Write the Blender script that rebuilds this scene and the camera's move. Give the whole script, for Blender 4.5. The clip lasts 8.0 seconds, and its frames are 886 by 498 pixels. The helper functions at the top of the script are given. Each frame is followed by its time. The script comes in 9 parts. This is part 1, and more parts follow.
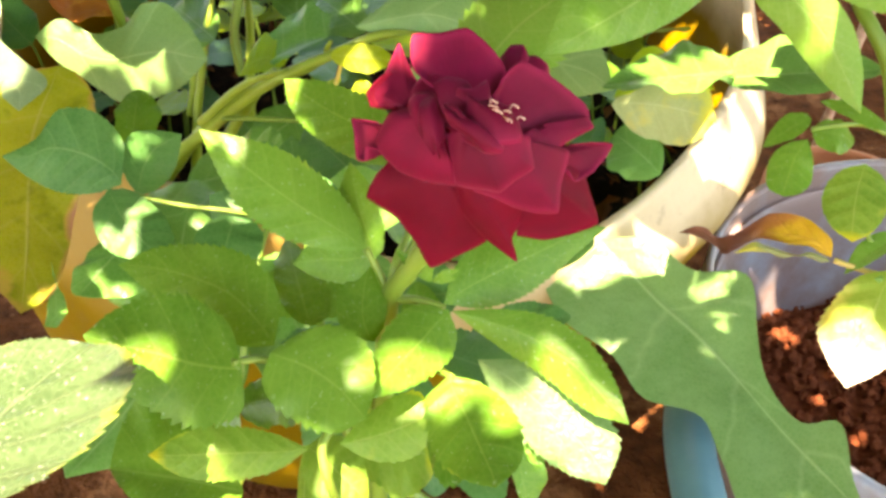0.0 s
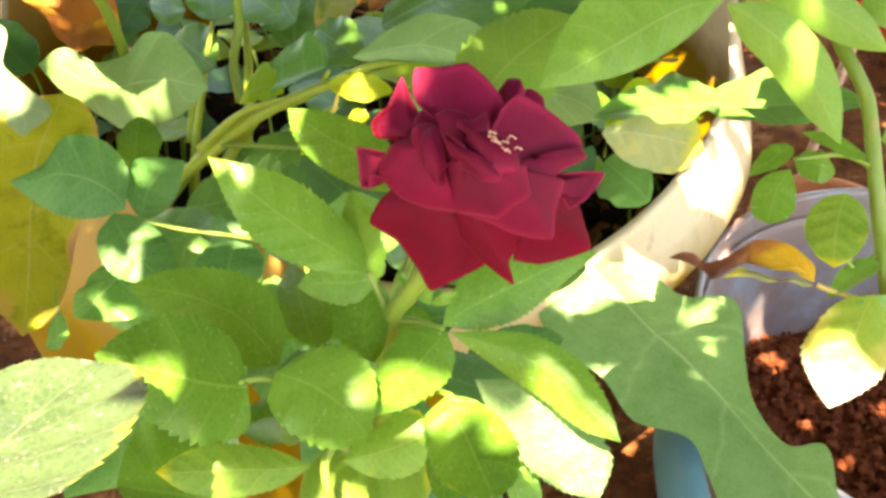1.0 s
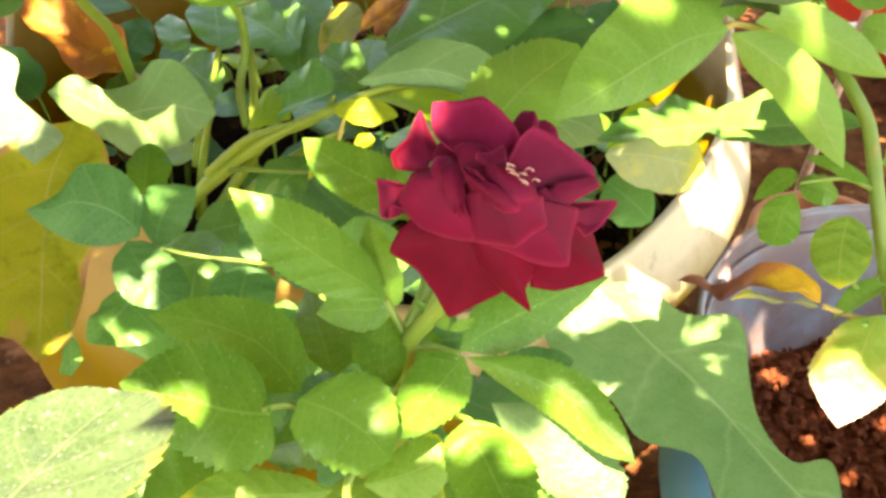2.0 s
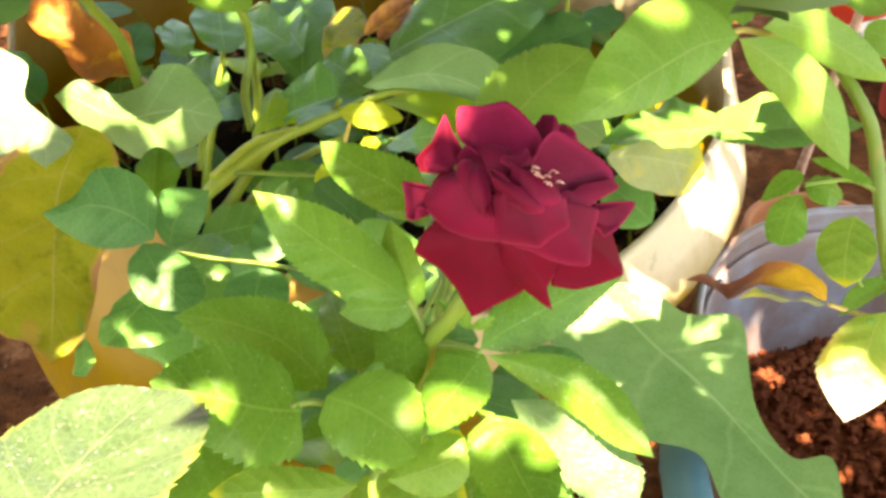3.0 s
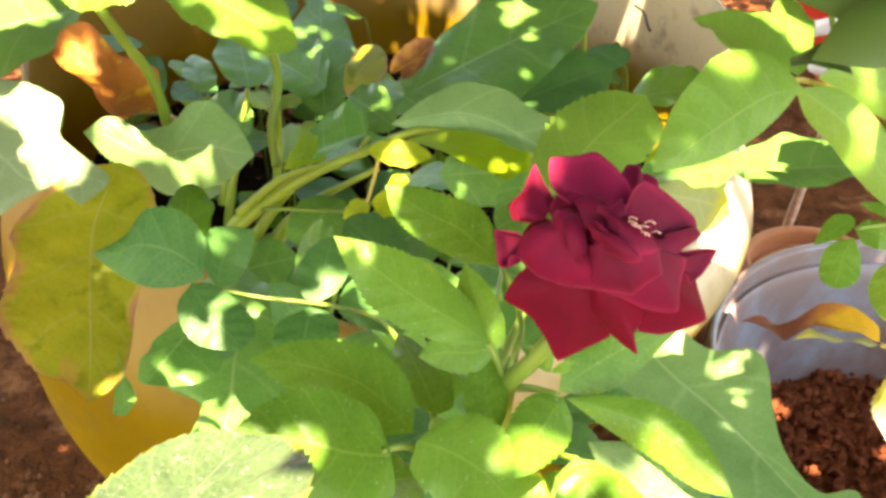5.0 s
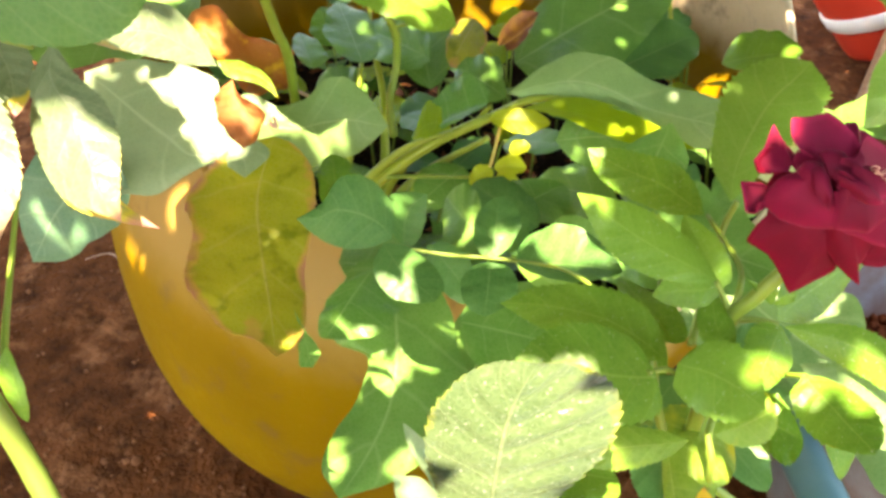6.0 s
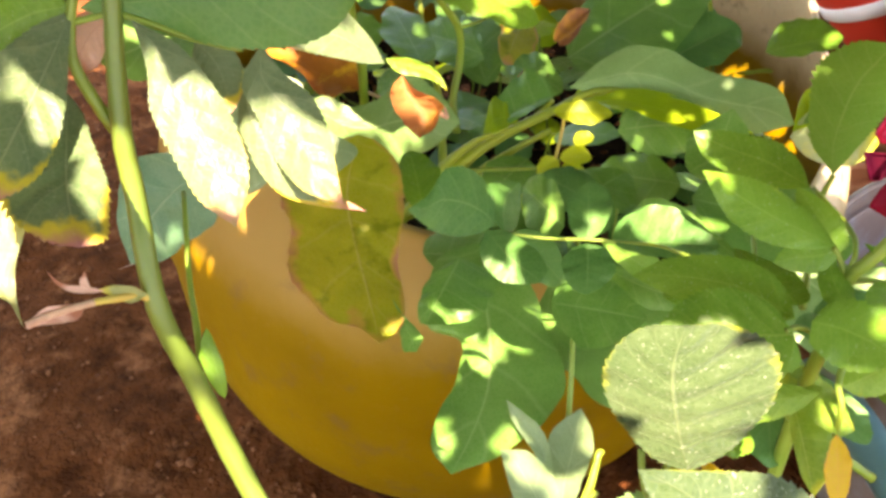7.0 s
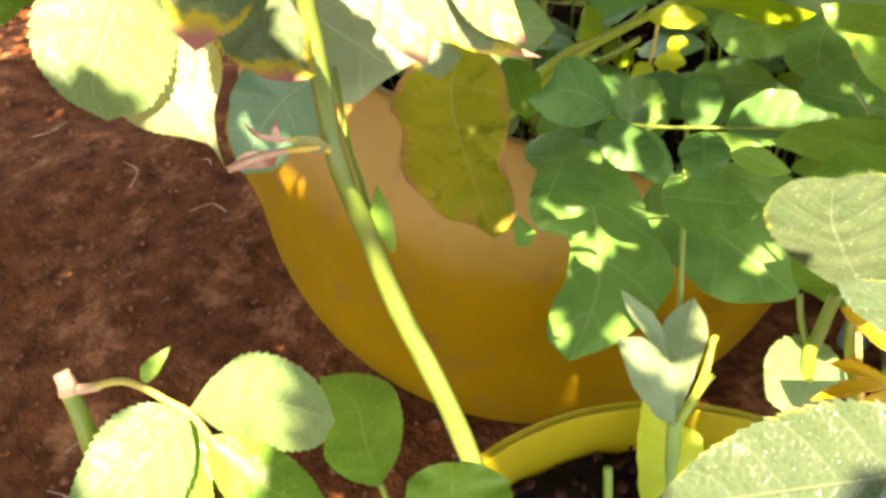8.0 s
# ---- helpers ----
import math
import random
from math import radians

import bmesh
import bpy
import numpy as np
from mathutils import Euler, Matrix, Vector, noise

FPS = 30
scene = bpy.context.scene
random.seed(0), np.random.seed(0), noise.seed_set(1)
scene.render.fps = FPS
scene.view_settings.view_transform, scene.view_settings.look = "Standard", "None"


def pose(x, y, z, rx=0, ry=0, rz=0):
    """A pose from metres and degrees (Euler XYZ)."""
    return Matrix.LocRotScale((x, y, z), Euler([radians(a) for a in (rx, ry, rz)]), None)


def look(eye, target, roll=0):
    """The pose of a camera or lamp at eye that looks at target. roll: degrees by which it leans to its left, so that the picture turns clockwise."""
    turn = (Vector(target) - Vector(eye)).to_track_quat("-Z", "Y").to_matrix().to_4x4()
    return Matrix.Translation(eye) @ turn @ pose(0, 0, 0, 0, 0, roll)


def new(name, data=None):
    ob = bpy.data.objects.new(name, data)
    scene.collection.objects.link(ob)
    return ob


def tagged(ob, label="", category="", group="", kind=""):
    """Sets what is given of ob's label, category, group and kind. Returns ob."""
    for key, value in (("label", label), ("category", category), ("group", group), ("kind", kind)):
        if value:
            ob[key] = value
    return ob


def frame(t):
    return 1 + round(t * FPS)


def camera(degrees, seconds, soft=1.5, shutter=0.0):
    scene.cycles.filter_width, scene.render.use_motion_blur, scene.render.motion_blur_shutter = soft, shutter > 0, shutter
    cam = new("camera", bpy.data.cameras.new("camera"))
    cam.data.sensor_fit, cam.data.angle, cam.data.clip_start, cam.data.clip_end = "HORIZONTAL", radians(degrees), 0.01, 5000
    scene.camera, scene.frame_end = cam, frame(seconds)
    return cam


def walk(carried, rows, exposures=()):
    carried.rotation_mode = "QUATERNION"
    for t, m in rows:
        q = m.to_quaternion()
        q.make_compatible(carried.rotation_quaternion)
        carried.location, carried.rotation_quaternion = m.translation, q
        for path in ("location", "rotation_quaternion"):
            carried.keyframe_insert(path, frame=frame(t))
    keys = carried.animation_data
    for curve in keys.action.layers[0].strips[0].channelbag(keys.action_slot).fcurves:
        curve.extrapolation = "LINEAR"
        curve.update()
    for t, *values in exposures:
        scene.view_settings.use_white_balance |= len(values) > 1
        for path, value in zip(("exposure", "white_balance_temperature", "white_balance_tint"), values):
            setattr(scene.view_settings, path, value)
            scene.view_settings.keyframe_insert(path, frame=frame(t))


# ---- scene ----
cam = camera(54, 8.0, soft=3.2)
PATH = [
    (0, pose(0.0000, -0.2054, 0.7014, 47.599, 0.012, 0.019)),
    (0.5, pose(-0.0011, -0.2132, 0.7055, 48.747, -0.602, -0.221)),
    (1, pose(-0.0026, -0.2131, 0.7075, 49.319, -0.581, -0.351)),
    (1.5, pose(-0.0036, -0.2133, 0.7119, 50.152, -0.344, -0.580)),
    (3, pose(-0.0182, -0.2208, 0.7174, 50.572, -0.620, -1.603)),
    (3.5, pose(-0.0155, -0.2162, 0.7235, 50.807, -0.600, -1.952)),
    (4, pose(-0.0171, -0.2050, 0.7157, 50.786, -0.224, -2.222)),
    (4.2, pose(-0.0211, -0.2046, 0.7174, 51.938, -0.650, -2.443)),
    (5.3, pose(-0.0727, -0.2256, 0.7330, 52.416, -1.752, -2.854)),
    (5.5, pose(-0.0924, -0.2280, 0.7428, 52.362, -1.390, -3.409)),
    (6, pose(-0.1398, -0.2487, 0.7428, 50.385, -0.885, -4.726)),
    (6.5, pose(-0.1723, -0.2568, 0.7474, 50.827, -0.765, -6.641)),
    (7, pose(-0.2018, -0.2669, 0.7512, 50.621, 0.124, -7.003)),
    (7.5, pose(-0.2306, -0.2820, 0.7421, 49.102, 1.914, -6.503)),
    (8, pose(-0.2507, -0.2937, 0.7311, 48.202, 2.417, -6.227)),
]
EXPOSURES = [(0.0, 3.61, 9300, 14), (5.5, 3.61, 9300, 16), (6.5, 3.43, 9300, 19), (8.0, 3.14, 9500, 24)]
walk(cam, PATH, EXPOSURES)

# ---- light ----
SUN_DIR = Vector((-0.15, -0.32, 0.93)).normalized()  # towards the sun
world = bpy.data.worlds.new("sky")
scene.world = world
world.use_nodes = True
wn = world.node_tree.nodes
sky = wn.new("ShaderNodeTexSky")
sky.sky_type, sky.sun_disc = "NISHITA", False
sky.sun_elevation = math.asin(SUN_DIR.z)
sky.sun_rotation = math.atan2(SUN_DIR.x, SUN_DIR.y)
wn["Background"].inputs["Strength"].default_value = 0.122
world.node_tree.links.new(sky.outputs[0], wn["Background"].inputs[0])
lamp = bpy.data.lights.new("sun", "SUN")
lamp.energy, lamp.angle, lamp.color = 3.4, radians(0.53), (1.0, 0.96, 0.90)
sun = new("sun", lamp)
sun.matrix_world = look(SUN_DIR * 10, (0, 0, 0))


# ---- materials ----
def nodes_of(name):
    m = bpy.data.materials.new(name)
    m.use_nodes = True
    t = m.node_tree
    t.nodes.clear()
    return m, t.nodes, t.links


def val(n, L, op, a, b=None, c=None, clamp=False):
    q = n.new("ShaderNodeMath")
    q.operation, q.use_clamp = op, clamp
    for i, x in enumerate((a, b, c)):
        if x is None:
            continue
        if isinstance(x, (int, float)):
            q.inputs[i].default_value = x
        else:
            L.new(x, q.inputs[i])
    return q.outputs[0]


def mix(n, L, fac, a, b):
    q = n.new("ShaderNodeMix")
    q.data_type = "RGBA"
    for i, x in ((0, fac), (6, a), (7, b)):
        if isinstance(x, (int, float)):
            q.inputs[i].default_value = x
        elif isinstance(x, tuple):
            q.inputs[i].default_value = (*x, 1)
        else:
            L.new(x, q.inputs[i])
    return q.outputs[2]


def noise_of(n, L, scale, detail=4.0, vec=None, rough=0.55):
    q = n.new("ShaderNodeTexNoise")
    q.inputs["Scale"].default_value, q.inputs["Detail"].default_value, q.inputs["Roughness"].default_value = scale, detail, rough
    if vec is not None:
        L.new(vec, q.inputs["Vector"])
    return q.outputs["Fac"]


def ramp(n, L, fac, lo, hi):
    q = n.new("ShaderNodeMapRange")
    q.inputs[1].default_value, q.inputs[2].default_value = lo, hi
    L.new(fac, q.inputs[0])
    return q.outputs[0]


def leaf_material(name, dark, light, vein, edge=None, edge_from=0.75, tip=0.0, band=None, band_width=0.14, patch=None, patch_from=0.6, gloss=0.45, passing=0.35, spots=0.0, veins=7.0, relief=0.13, quilt=0.4):
    """A living leaf: ribs by its own coordinates, mottling at two sizes, light that passes through, and edges or patches that turn."""
    m, n, L = nodes_of(name)
    uv = n.new("ShaderNodeUVMap")
    sep = n.new("ShaderNodeSeparateXYZ")
    L.new(uv.outputs[0], sep.inputs[0])
    u, v = sep.outputs[0], sep.outputs[1]
    across = val(n, L, "ABSOLUTE", val(n, L, "MULTIPLY_ADD", v, 2.0, -1.0))
    co = n.new("ShaderNodeTexCoord").outputs["Object"]
    info = n.new("ShaderNodeObjectInfo")
    big = noise_of(n, L, 38.0, 3.0, co)
    small = noise_of(n, L, 420.0, 5.0, co)
    # ribs
    wob = val(n, L, "MULTIPLY_ADD", noise_of(n, L, 60.0, 2.0, co), 0.05, -0.025)
    rib = val(n, L, "SUBTRACT", val(n, L, "ADD", u, wob), val(n, L, "MULTIPLY", across, 0.16))
    cells = n.new("ShaderNodeTexVoronoi")
    cells.feature = "DISTANCE_TO_EDGE"
    cells.inputs["Scale"].default_value = 420.0
    L.new(co, cells.inputs["Vector"])
    net = ramp(n, L, cells.outputs["Distance"], 0.0, 0.25)
    saw = val(n, L, "PINGPONG", val(n, L, "MULTIPLY", rib, veins), 0.5)
    side = ramp(n, L, saw, 0.055, 0.0)
    mid = ramp(n, L, across, 0.035, 0.012)
    ribs = val(n, L, "MAXIMUM", val(n, L, "MULTIPLY", side, 0.55), mid, clamp=True)
    tone = val(n, L, "ADD", val(n, L, "MULTIPLY", ramp(n, L, big, 0.3, 0.7), 0.6), val(n, L, "MULTIPLY", info.outputs["Random"], 0.4))
    col = mix(n, L, tone, dark, light)
    col = mix(n, L, val(n, L, "MULTIPLY", ramp(n, L, small, 0.45, 0.75), 0.25), col, light)
    col = mix(n, L, val(n, L, "MULTIPLY", val(n, L, "SUBTRACT", 1.0, net), 0.12), col, vein)
    col = mix(n, L, val(n, L, "MULTIPLY", ribs, 0.42), col, vein)
    if patch:
        col = mix(n, L, ramp(n, L, val(n, L, "ADD", noise_of(n, L, 55.0, 3.0, co), val(n, L, "MULTIPLY", info.outputs["Random"], 0.12)), patch_from, patch_from + 0.12), col, patch)
    if edge:
        rimv = val(n, L, "MAXIMUM", across, val(n, L, "MULTIPLY", u, 0.98))
        if tip:
            rimv = val(n, L, "ADD", val(n, L, "MULTIPLY", rimv, 1 - tip), val(n, L, "MULTIPLY", u, tip))
        e = val(n, L, "ADD", rimv, val(n, L, "MULTIPLY_ADD", noise_of(n, L, 70.0, 3.0, co), 0.5, -0.25))
        if band:
            col = mix(n, L, ramp(n, L, e, edge_from - band_width, edge_from - 0.02), col, band)
        col = mix(n, L, ramp(n, L, e, edge_from, edge_from + 0.16), col, edge)
    if spots:
        dots = ramp(n, L, noise_of(n, L, 900.0, 2.0, co), 0.66, 0.72)
        col = mix(n, L, val(n, L, "MULTIPLY", dots, spots), col, (0.75, 0.78, 0.70))
    bump = n.new("ShaderNodeBump")
    bump.inputs["Strength"].default_value, bump.inputs["Distance"].default_value = relief, 0.0012
    swell = val(n, L, "POWER", val(n, L, "MULTIPLY", saw, 2.0), 0.6)
    height = val(n, L, "ADD", val(n, L, "MULTIPLY", swell, quilt), val(n, L, "ADD", val(n, L, "MULTIPLY", mid, -0.8), val(n, L, "ADD", val(n, L, "MULTIPLY", small, 0.3), val(n, L, "MULTIPLY", net, 0.16))))
    swells = noise_of(n, L, 75.0, 2.0, co)
    L.new(val(n, L, "MULTIPLY_ADD", swells, 4.0, height), bump.inputs["Height"])
    face = n.new("ShaderNodeBsdfPrincipled")
    L.new(col, face.inputs["Base Color"])
    L.new(bump.outputs[0], face.inputs["Normal"])
    face.inputs["Specular IOR Level"].default_value = 0.3
    L.new(val(n, L, "MULTIPLY_ADD", small, 0.3, gloss - 0.18), face.inputs["Roughness"])
    glow = n.new("ShaderNodeBsdfTranslucent")
    hsv = n.new("ShaderNodeHueSaturation")
    hsv.inputs["Hue"].default_value, hsv.inputs["Saturation"].default_value, hsv.inputs["Value"].default_value = 0.488, 1.0, 1.5
    L.new(col, hsv.inputs["Color"])
    L.new(hsv.outputs[0], glow.inputs["Color"])
    both = n.new("ShaderNodeMixShader")
    both.inputs[0].default_value = passing
    L.new(face.outputs[0], both.inputs[1])
    L.new(glow.outputs[0], both.inputs[2])
    out = n.new("ShaderNodeOutputMaterial")
    L.new(both.outputs[0], out.inputs[0])
    return m


def plain_material(name, a, b, scale=60.0, rough=0.6, fine=500.0, relief=0.2, passing=0.0, c=None, c_scale=9.0, c_from=0.6, spec=0.4, dist=0.001):
    """A surface of two mixed tones, with grain, patches of a third tone and fine relief; passing: the share of light that passes."""
    m, n, L = nodes_of(name)
    co = n.new("ShaderNodeTexCoord").outputs["Object"]
    info = n.new("ShaderNodeObjectInfo")
    big = noise_of(n, L, scale, 4.0, co)
    small = noise_of(n, L, fine, 4.0, co)
    tone = val(n, L, "ADD", val(n, L, "MULTIPLY", ramp(n, L, big, 0.3, 0.7), 0.75), val(n, L, "MULTIPLY", info.outputs["Random"], 0.25))
    col = mix(n, L, tone, a, b)
    if c:
        col = mix(n, L, ramp(n, L, noise_of(n, L, c_scale, 6.0, co, 0.65), c_from, c_from + 0.15), col, c)
    bump = n.new("ShaderNodeBump")
    bump.inputs["Strength"].default_value, bump.inputs["Distance"].default_value = relief, dist
    L.new(small, bump.inputs["Height"])
    face = n.new("ShaderNodeBsdfPrincipled")
    L.new(col, face.inputs["Base Color"])
    L.new(bump.outputs[0], face.inputs["Normal"])
    face.inputs["Specular IOR Level"].default_value = spec
    L.new(val(n, L, "MULTIPLY_ADD", small, 0.3, rough - 0.15), face.inputs["Roughness"])
    last = face.outputs[0]
    if passing:
        glow = n.new("ShaderNodeBsdfTranslucent")
        L.new(col, glow.inputs["Color"])
        both = n.new("ShaderNodeMixShader")
        both.inputs[0].default_value = passing
        L.new(last, both.inputs[1])
        L.new(glow.outputs[0], both.inputs[2])
        last = both.outputs[0]
    out = n.new("ShaderNodeOutputMaterial")
    L.new(last, out.inputs[0])
    return m


LEAF_ROSE = leaf_material("rose_leaf", (0.062, 0.195, 0.015), (0.145, 0.315, 0.036), (0.26, 0.40, 0.09), passing=0.36, spots=0.2, relief=0.2, gloss=0.40, edge=(0.36, 0.42, 0.06), edge_from=1.02)
LEAF_SOFT = leaf_material("soft_green_leaf", (0.104, 0.270, 0.030), (0.175, 0.360, 0.056), (0.30, 0.45, 0.13), passing=0.38, relief=0.3, spots=0.1)
# darker copy of the rose leaf, with shade put into its colour
LEAF_SHADED = leaf_material("shaded_rose_leaf", (0.035, 0.145, 0.030), (0.085, 0.225, 0.055), (0.18, 0.32, 0.11), passing=0.30, relief=0.3)
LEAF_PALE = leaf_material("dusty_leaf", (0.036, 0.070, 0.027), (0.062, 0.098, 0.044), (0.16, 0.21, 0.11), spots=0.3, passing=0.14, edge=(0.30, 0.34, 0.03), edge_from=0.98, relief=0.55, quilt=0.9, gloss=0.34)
LEAF_TEAL = leaf_material("teal_green_leaf", (0.045, 0.135, 0.062), (0.105, 0.215, 0.120), (0.22, 0.34, 0.20), passing=0.22, veins=5.0, relief=0.5, gloss=0.4)
LEAF_YELLOWING = leaf_material("yellowing_leaf", (0.085, 0.215, 0.020), (0.19, 0.335, 0.040), (0.36, 0.46, 0.12), edge=(0.70, 0.42, 0.04), edge_from=0.98, tip=0.55, band=(0.48, 0.48, 0.03), patch=(0.40, 0.45, 0.05), patch_from=0.70, passing=0.38, relief=0.35)
LEAF_FADED = leaf_material("faded_leaf", (0.20, 0.27, 0.10), (0.33, 0.38, 0.17), (0.45, 0.50, 0.28), edge=(0.62, 0.55, 0.05), edge_from=0.86, tip=0.7, band=(0.42, 0.44, 0.08), patch=(0.42, 0.42, 0.12), passing=0.35, relief=0.4, veins=5.0)
LEAF_BLEACHED = leaf_material("bleached_leaf", (0.14, 0.29, 0.03), (0.26, 0.39, 0.045), (0.45, 0.5, 0.13), edge=(0.66, 0.60, 0.44), edge_from=0.60, tip=0.75, band=(0.50, 0.48, 0.10), passing=0.30, relief=0.35)
LEAF_SCORCHED = leaf_material("scorched_leaf", (0.080, 0.140, 0.060), (0.140, 0.200, 0.102), (0.28, 0.32, 0.19), edge=(0.36, 0.150, 0.135), edge_from=0.80, tip=0.58, band=(0.42, 0.36, 0.04), band_width=0.07, patch=(0.19, 0.235, 0.11), patch_from=0.62, passing=0.25, relief=0.35, spots=0.12)
LEAF_SINGED = leaf_material("singed_leaf", (0.090, 0.150, 0.068), (0.150, 0.215, 0.112), (0.29, 0.34, 0.20), edge=(0.50, 0.24, 0.19), edge_from=0.87, tip=0.5, band=(0.34, 0.33, 0.10), band_width=0.06, passing=0.22, relief=0.4)
LEAF_YOUNG = leaf_material("young_leaf", (0.50, 0.34, 0.012), (0.60, 0.45, 0.02), (0.6, 0.25, 0.08), edge=(0.5, 0.12, 0.05), edge_from=0.9, passing=0.4)
LEAF_BEET = leaf_material("broad_leaf", (0.064, 0.212, 0.028), (0.142, 0.312, 0.066), (0.32, 0.45, 0.18), gloss=0.36, passing=0.26, veins=4.0, relief=0.3)
LEAF_BROAD = leaf_material("dull_broad_leaf", (0.094, 0.212, 0.052), (0.170, 0.305, 0.105), (0.32, 0.44, 0.20), gloss=0.38, passing=0.28, veins=4.0, relief=0.35)
LEAF_WILTED = leaf_material("wilted_leaf", (0.200, 0.250, 0.012), (0.36, 0.37, 0.022), (0.46, 0.42, 0.14), edge=(0.40, 0.18, 0.12), edge_from=0.92, band=(0.40, 0.30, 0.05), band_width=0.08, patch=(0.16, 0.21, 0.012), patch_from=0.62, passing=0.45, veins=5.0, relief=0.5)
LEAF_LIME = leaf_material("lime_leaf", (0.40, 0.50, 0.02), (0.55, 0.62, 0.05), (0.6, 0.66, 0.2), passing=0.45)
LEAF_DRY = leaf_material("dry_leaf", (0.20, 0.070, 0.022), (0.38, 0.15, 0.045), (0.30, 0.12, 0.05), patch=(0.48, 0.22, 0.04), patch_from=0.58, edge=(0.16, 0.055, 0.03), edge_from=0.8, tip=0.4, gloss=0.6, passing=0.15, relief=0.4)
LEAF_RUST = leaf_material("rust_leaf", (0.27, 0.085, 0.014), (0.42, 0.16, 0.022), (0.42, 0.16, 0.04), patch=(0.60, 0.33, 0.03), patch_from=0.60, edge=(0.30, 0.09, 0.02), edge_from=0.9, gloss=0.6, passing=0.2, relief=0.5)
LEAF_PINK = leaf_material("withered_tip", (0.50, 0.31, 0.24), (0.68, 0.50, 0.40), (0.40, 0.20, 0.14), edge=(0.34, 0.15, 0.09), edge_from=0.62, tip=0.9, gloss=0.6, passing=0.25, relief=0.5)
LEAF_WITHERED = leaf_material("withered_leaf", (0.55, 0.30, 0.015), (0.66, 0.40, 0.03), (0.45, 0.16, 0.05), edge=(0.20, 0.065, 0.03), edge_from=0.46, tip=0.85, band=(0.40, 0.15, 0.03), gloss=0.55, passing=0.2, relief=0.5)
LEAF_GREY = leaf_material("grey_green_leaf", (0.130, 0.215, 0.090), (0.210, 0.300, 0.150), (0.34, 0.44, 0.26), passing=0.3, veins=4.0, relief=0.3)
# whiter copy of the rose leaf, with sunlight put into its colour
LEAF_SUNLIT = leaf_material("sunlit_rose_leaf", (0.105, 0.215, 0.060), (0.180, 0.310, 0.110), (0.30, 0.42, 0.2), passing=0.3, spots=0.2, relief=0.45, edge=(0.42, 0.46, 0.05), edge_from=1.0)
LEAF_LIGHT = leaf_material("lime_green_leaf", (0.19, 0.32, 0.010), (0.30, 0.43, 0.018), (0.36, 0.5, 0.05), passing=0.4, relief=0.2)
STEM_GREEN = plain_material("green_stem", (0.105, 0.195, 0.022), (0.195, 0.285, 0.042), 45.0, 0.45, relief=0.1, c=(0.30, 0.21, 0.06), c_scale=70.0, c_from=0.62)
STEM_YELLOW = plain_material("yellow_stem", (0.42, 0.40, 0.07), (0.52, 0.36, 0.10), 80.0, 0.5)
CANE = plain_material("cane_bark", (0.080, 0.145, 0.022), (0.150, 0.220, 0.042), 30.0, 0.4, relief=0.15, c=(0.32, 0.28, 0.085), c_scale=60.0, c_from=0.66)
PETIOLE = plain_material("leaf_rib", (0.22, 0.32, 0.03), (0.36, 0.44, 0.06), 60.0, 0.35, relief=0.1, passing=0.2)
STUB = plain_material("dried_twig", (0.34, 0.17, 0.12), (0.55, 0.40, 0.26), 150.0, 0.8, relief=0.5)


def petal_material(name, dark, light, lip, passing):
    m, n, L = nodes_of(name)
    info = n.new("ShaderNodeObjectInfo")
    uv = n.new("ShaderNodeUVMap")
    sep = n.new("ShaderNodeSeparateXYZ")
    L.new(uv.outputs[0], sep.inputs[0])
    u, v = sep.outputs[0], sep.outputs[1]
    co = n.new("ShaderNodeTexCoord").outputs["Object"]
    stretch = n.new("ShaderNodeCombineXYZ")
    L.new(val(n, L, "MULTIPLY", u, 3.0), stretch.inputs[0])
    L.new(val(n, L, "MULTIPLY", v, 60.0), stretch.inputs[1])
    streak = noise_of(n, L, 1.0, 4.0, stretch.outputs[0])
    big = noise_of(n, L, 90.0, 3.0, co)
    small = noise_of(n, L, 1500.0, 3.0, co)
    col = mix(n, L, val(n, L, "ADD", val(n, L, "MULTIPLY", ramp(n, L, big, 0.3, 0.7), 0.6), val(n, L, "MULTIPLY", info.outputs["Random"], 0.4)), dark, light)
    col = mix(n, L, val(n, L, "MULTIPLY", ramp(n, L, streak, 0.4, 0.7), 0.35), col, (0.13, 0.004, 0.022))
    col = mix(n, L, val(n, L, "MULTIPLY", ramp(n, L, u, 0.86, 1.0), 0.4), col, lip)
    bump = n.new("ShaderNodeBump")
    bump.inputs["Strength"].default_value, bump.inputs["Distance"].default_value = 0.25, 0.0006
    L.new(val(n, L, "ADD", streak, val(n, L, "MULTIPLY", small, 0.5)), bump.inputs["Height"])
    face = n.new("ShaderNodeBsdfPrincipled")
    L.new(col, face.inputs["Base Color"])
    L.new(bump.outputs[0], face.inputs["Normal"])
    face.inputs["Roughness"].default_value = 0.65
    face.inputs["Specular IOR Level"].default_value = 0.15
    face.inputs["Sheen Weight"].default_value = 0.05
    face.inputs["Sheen Roughness"].default_value = 0.45
    face.inputs["Sheen Tint"].default_value = (0.9, 0.35, 0.5, 1)
    glow = n.new("ShaderNodeBsdfTranslucent")
    glow.inputs["Color"].default_value = (0.50, 0.003, 0.030, 1)
    both = n.new("ShaderNodeMixShader")
    both.inputs[0].default_value = passing
    L.new(face.outputs[0], both.inputs[1])
    L.new(glow.outputs[0], both.inputs[2])
    out = n.new("ShaderNodeOutputMaterial")
    L.new(both.outputs[0], out.inputs[0])
    return m


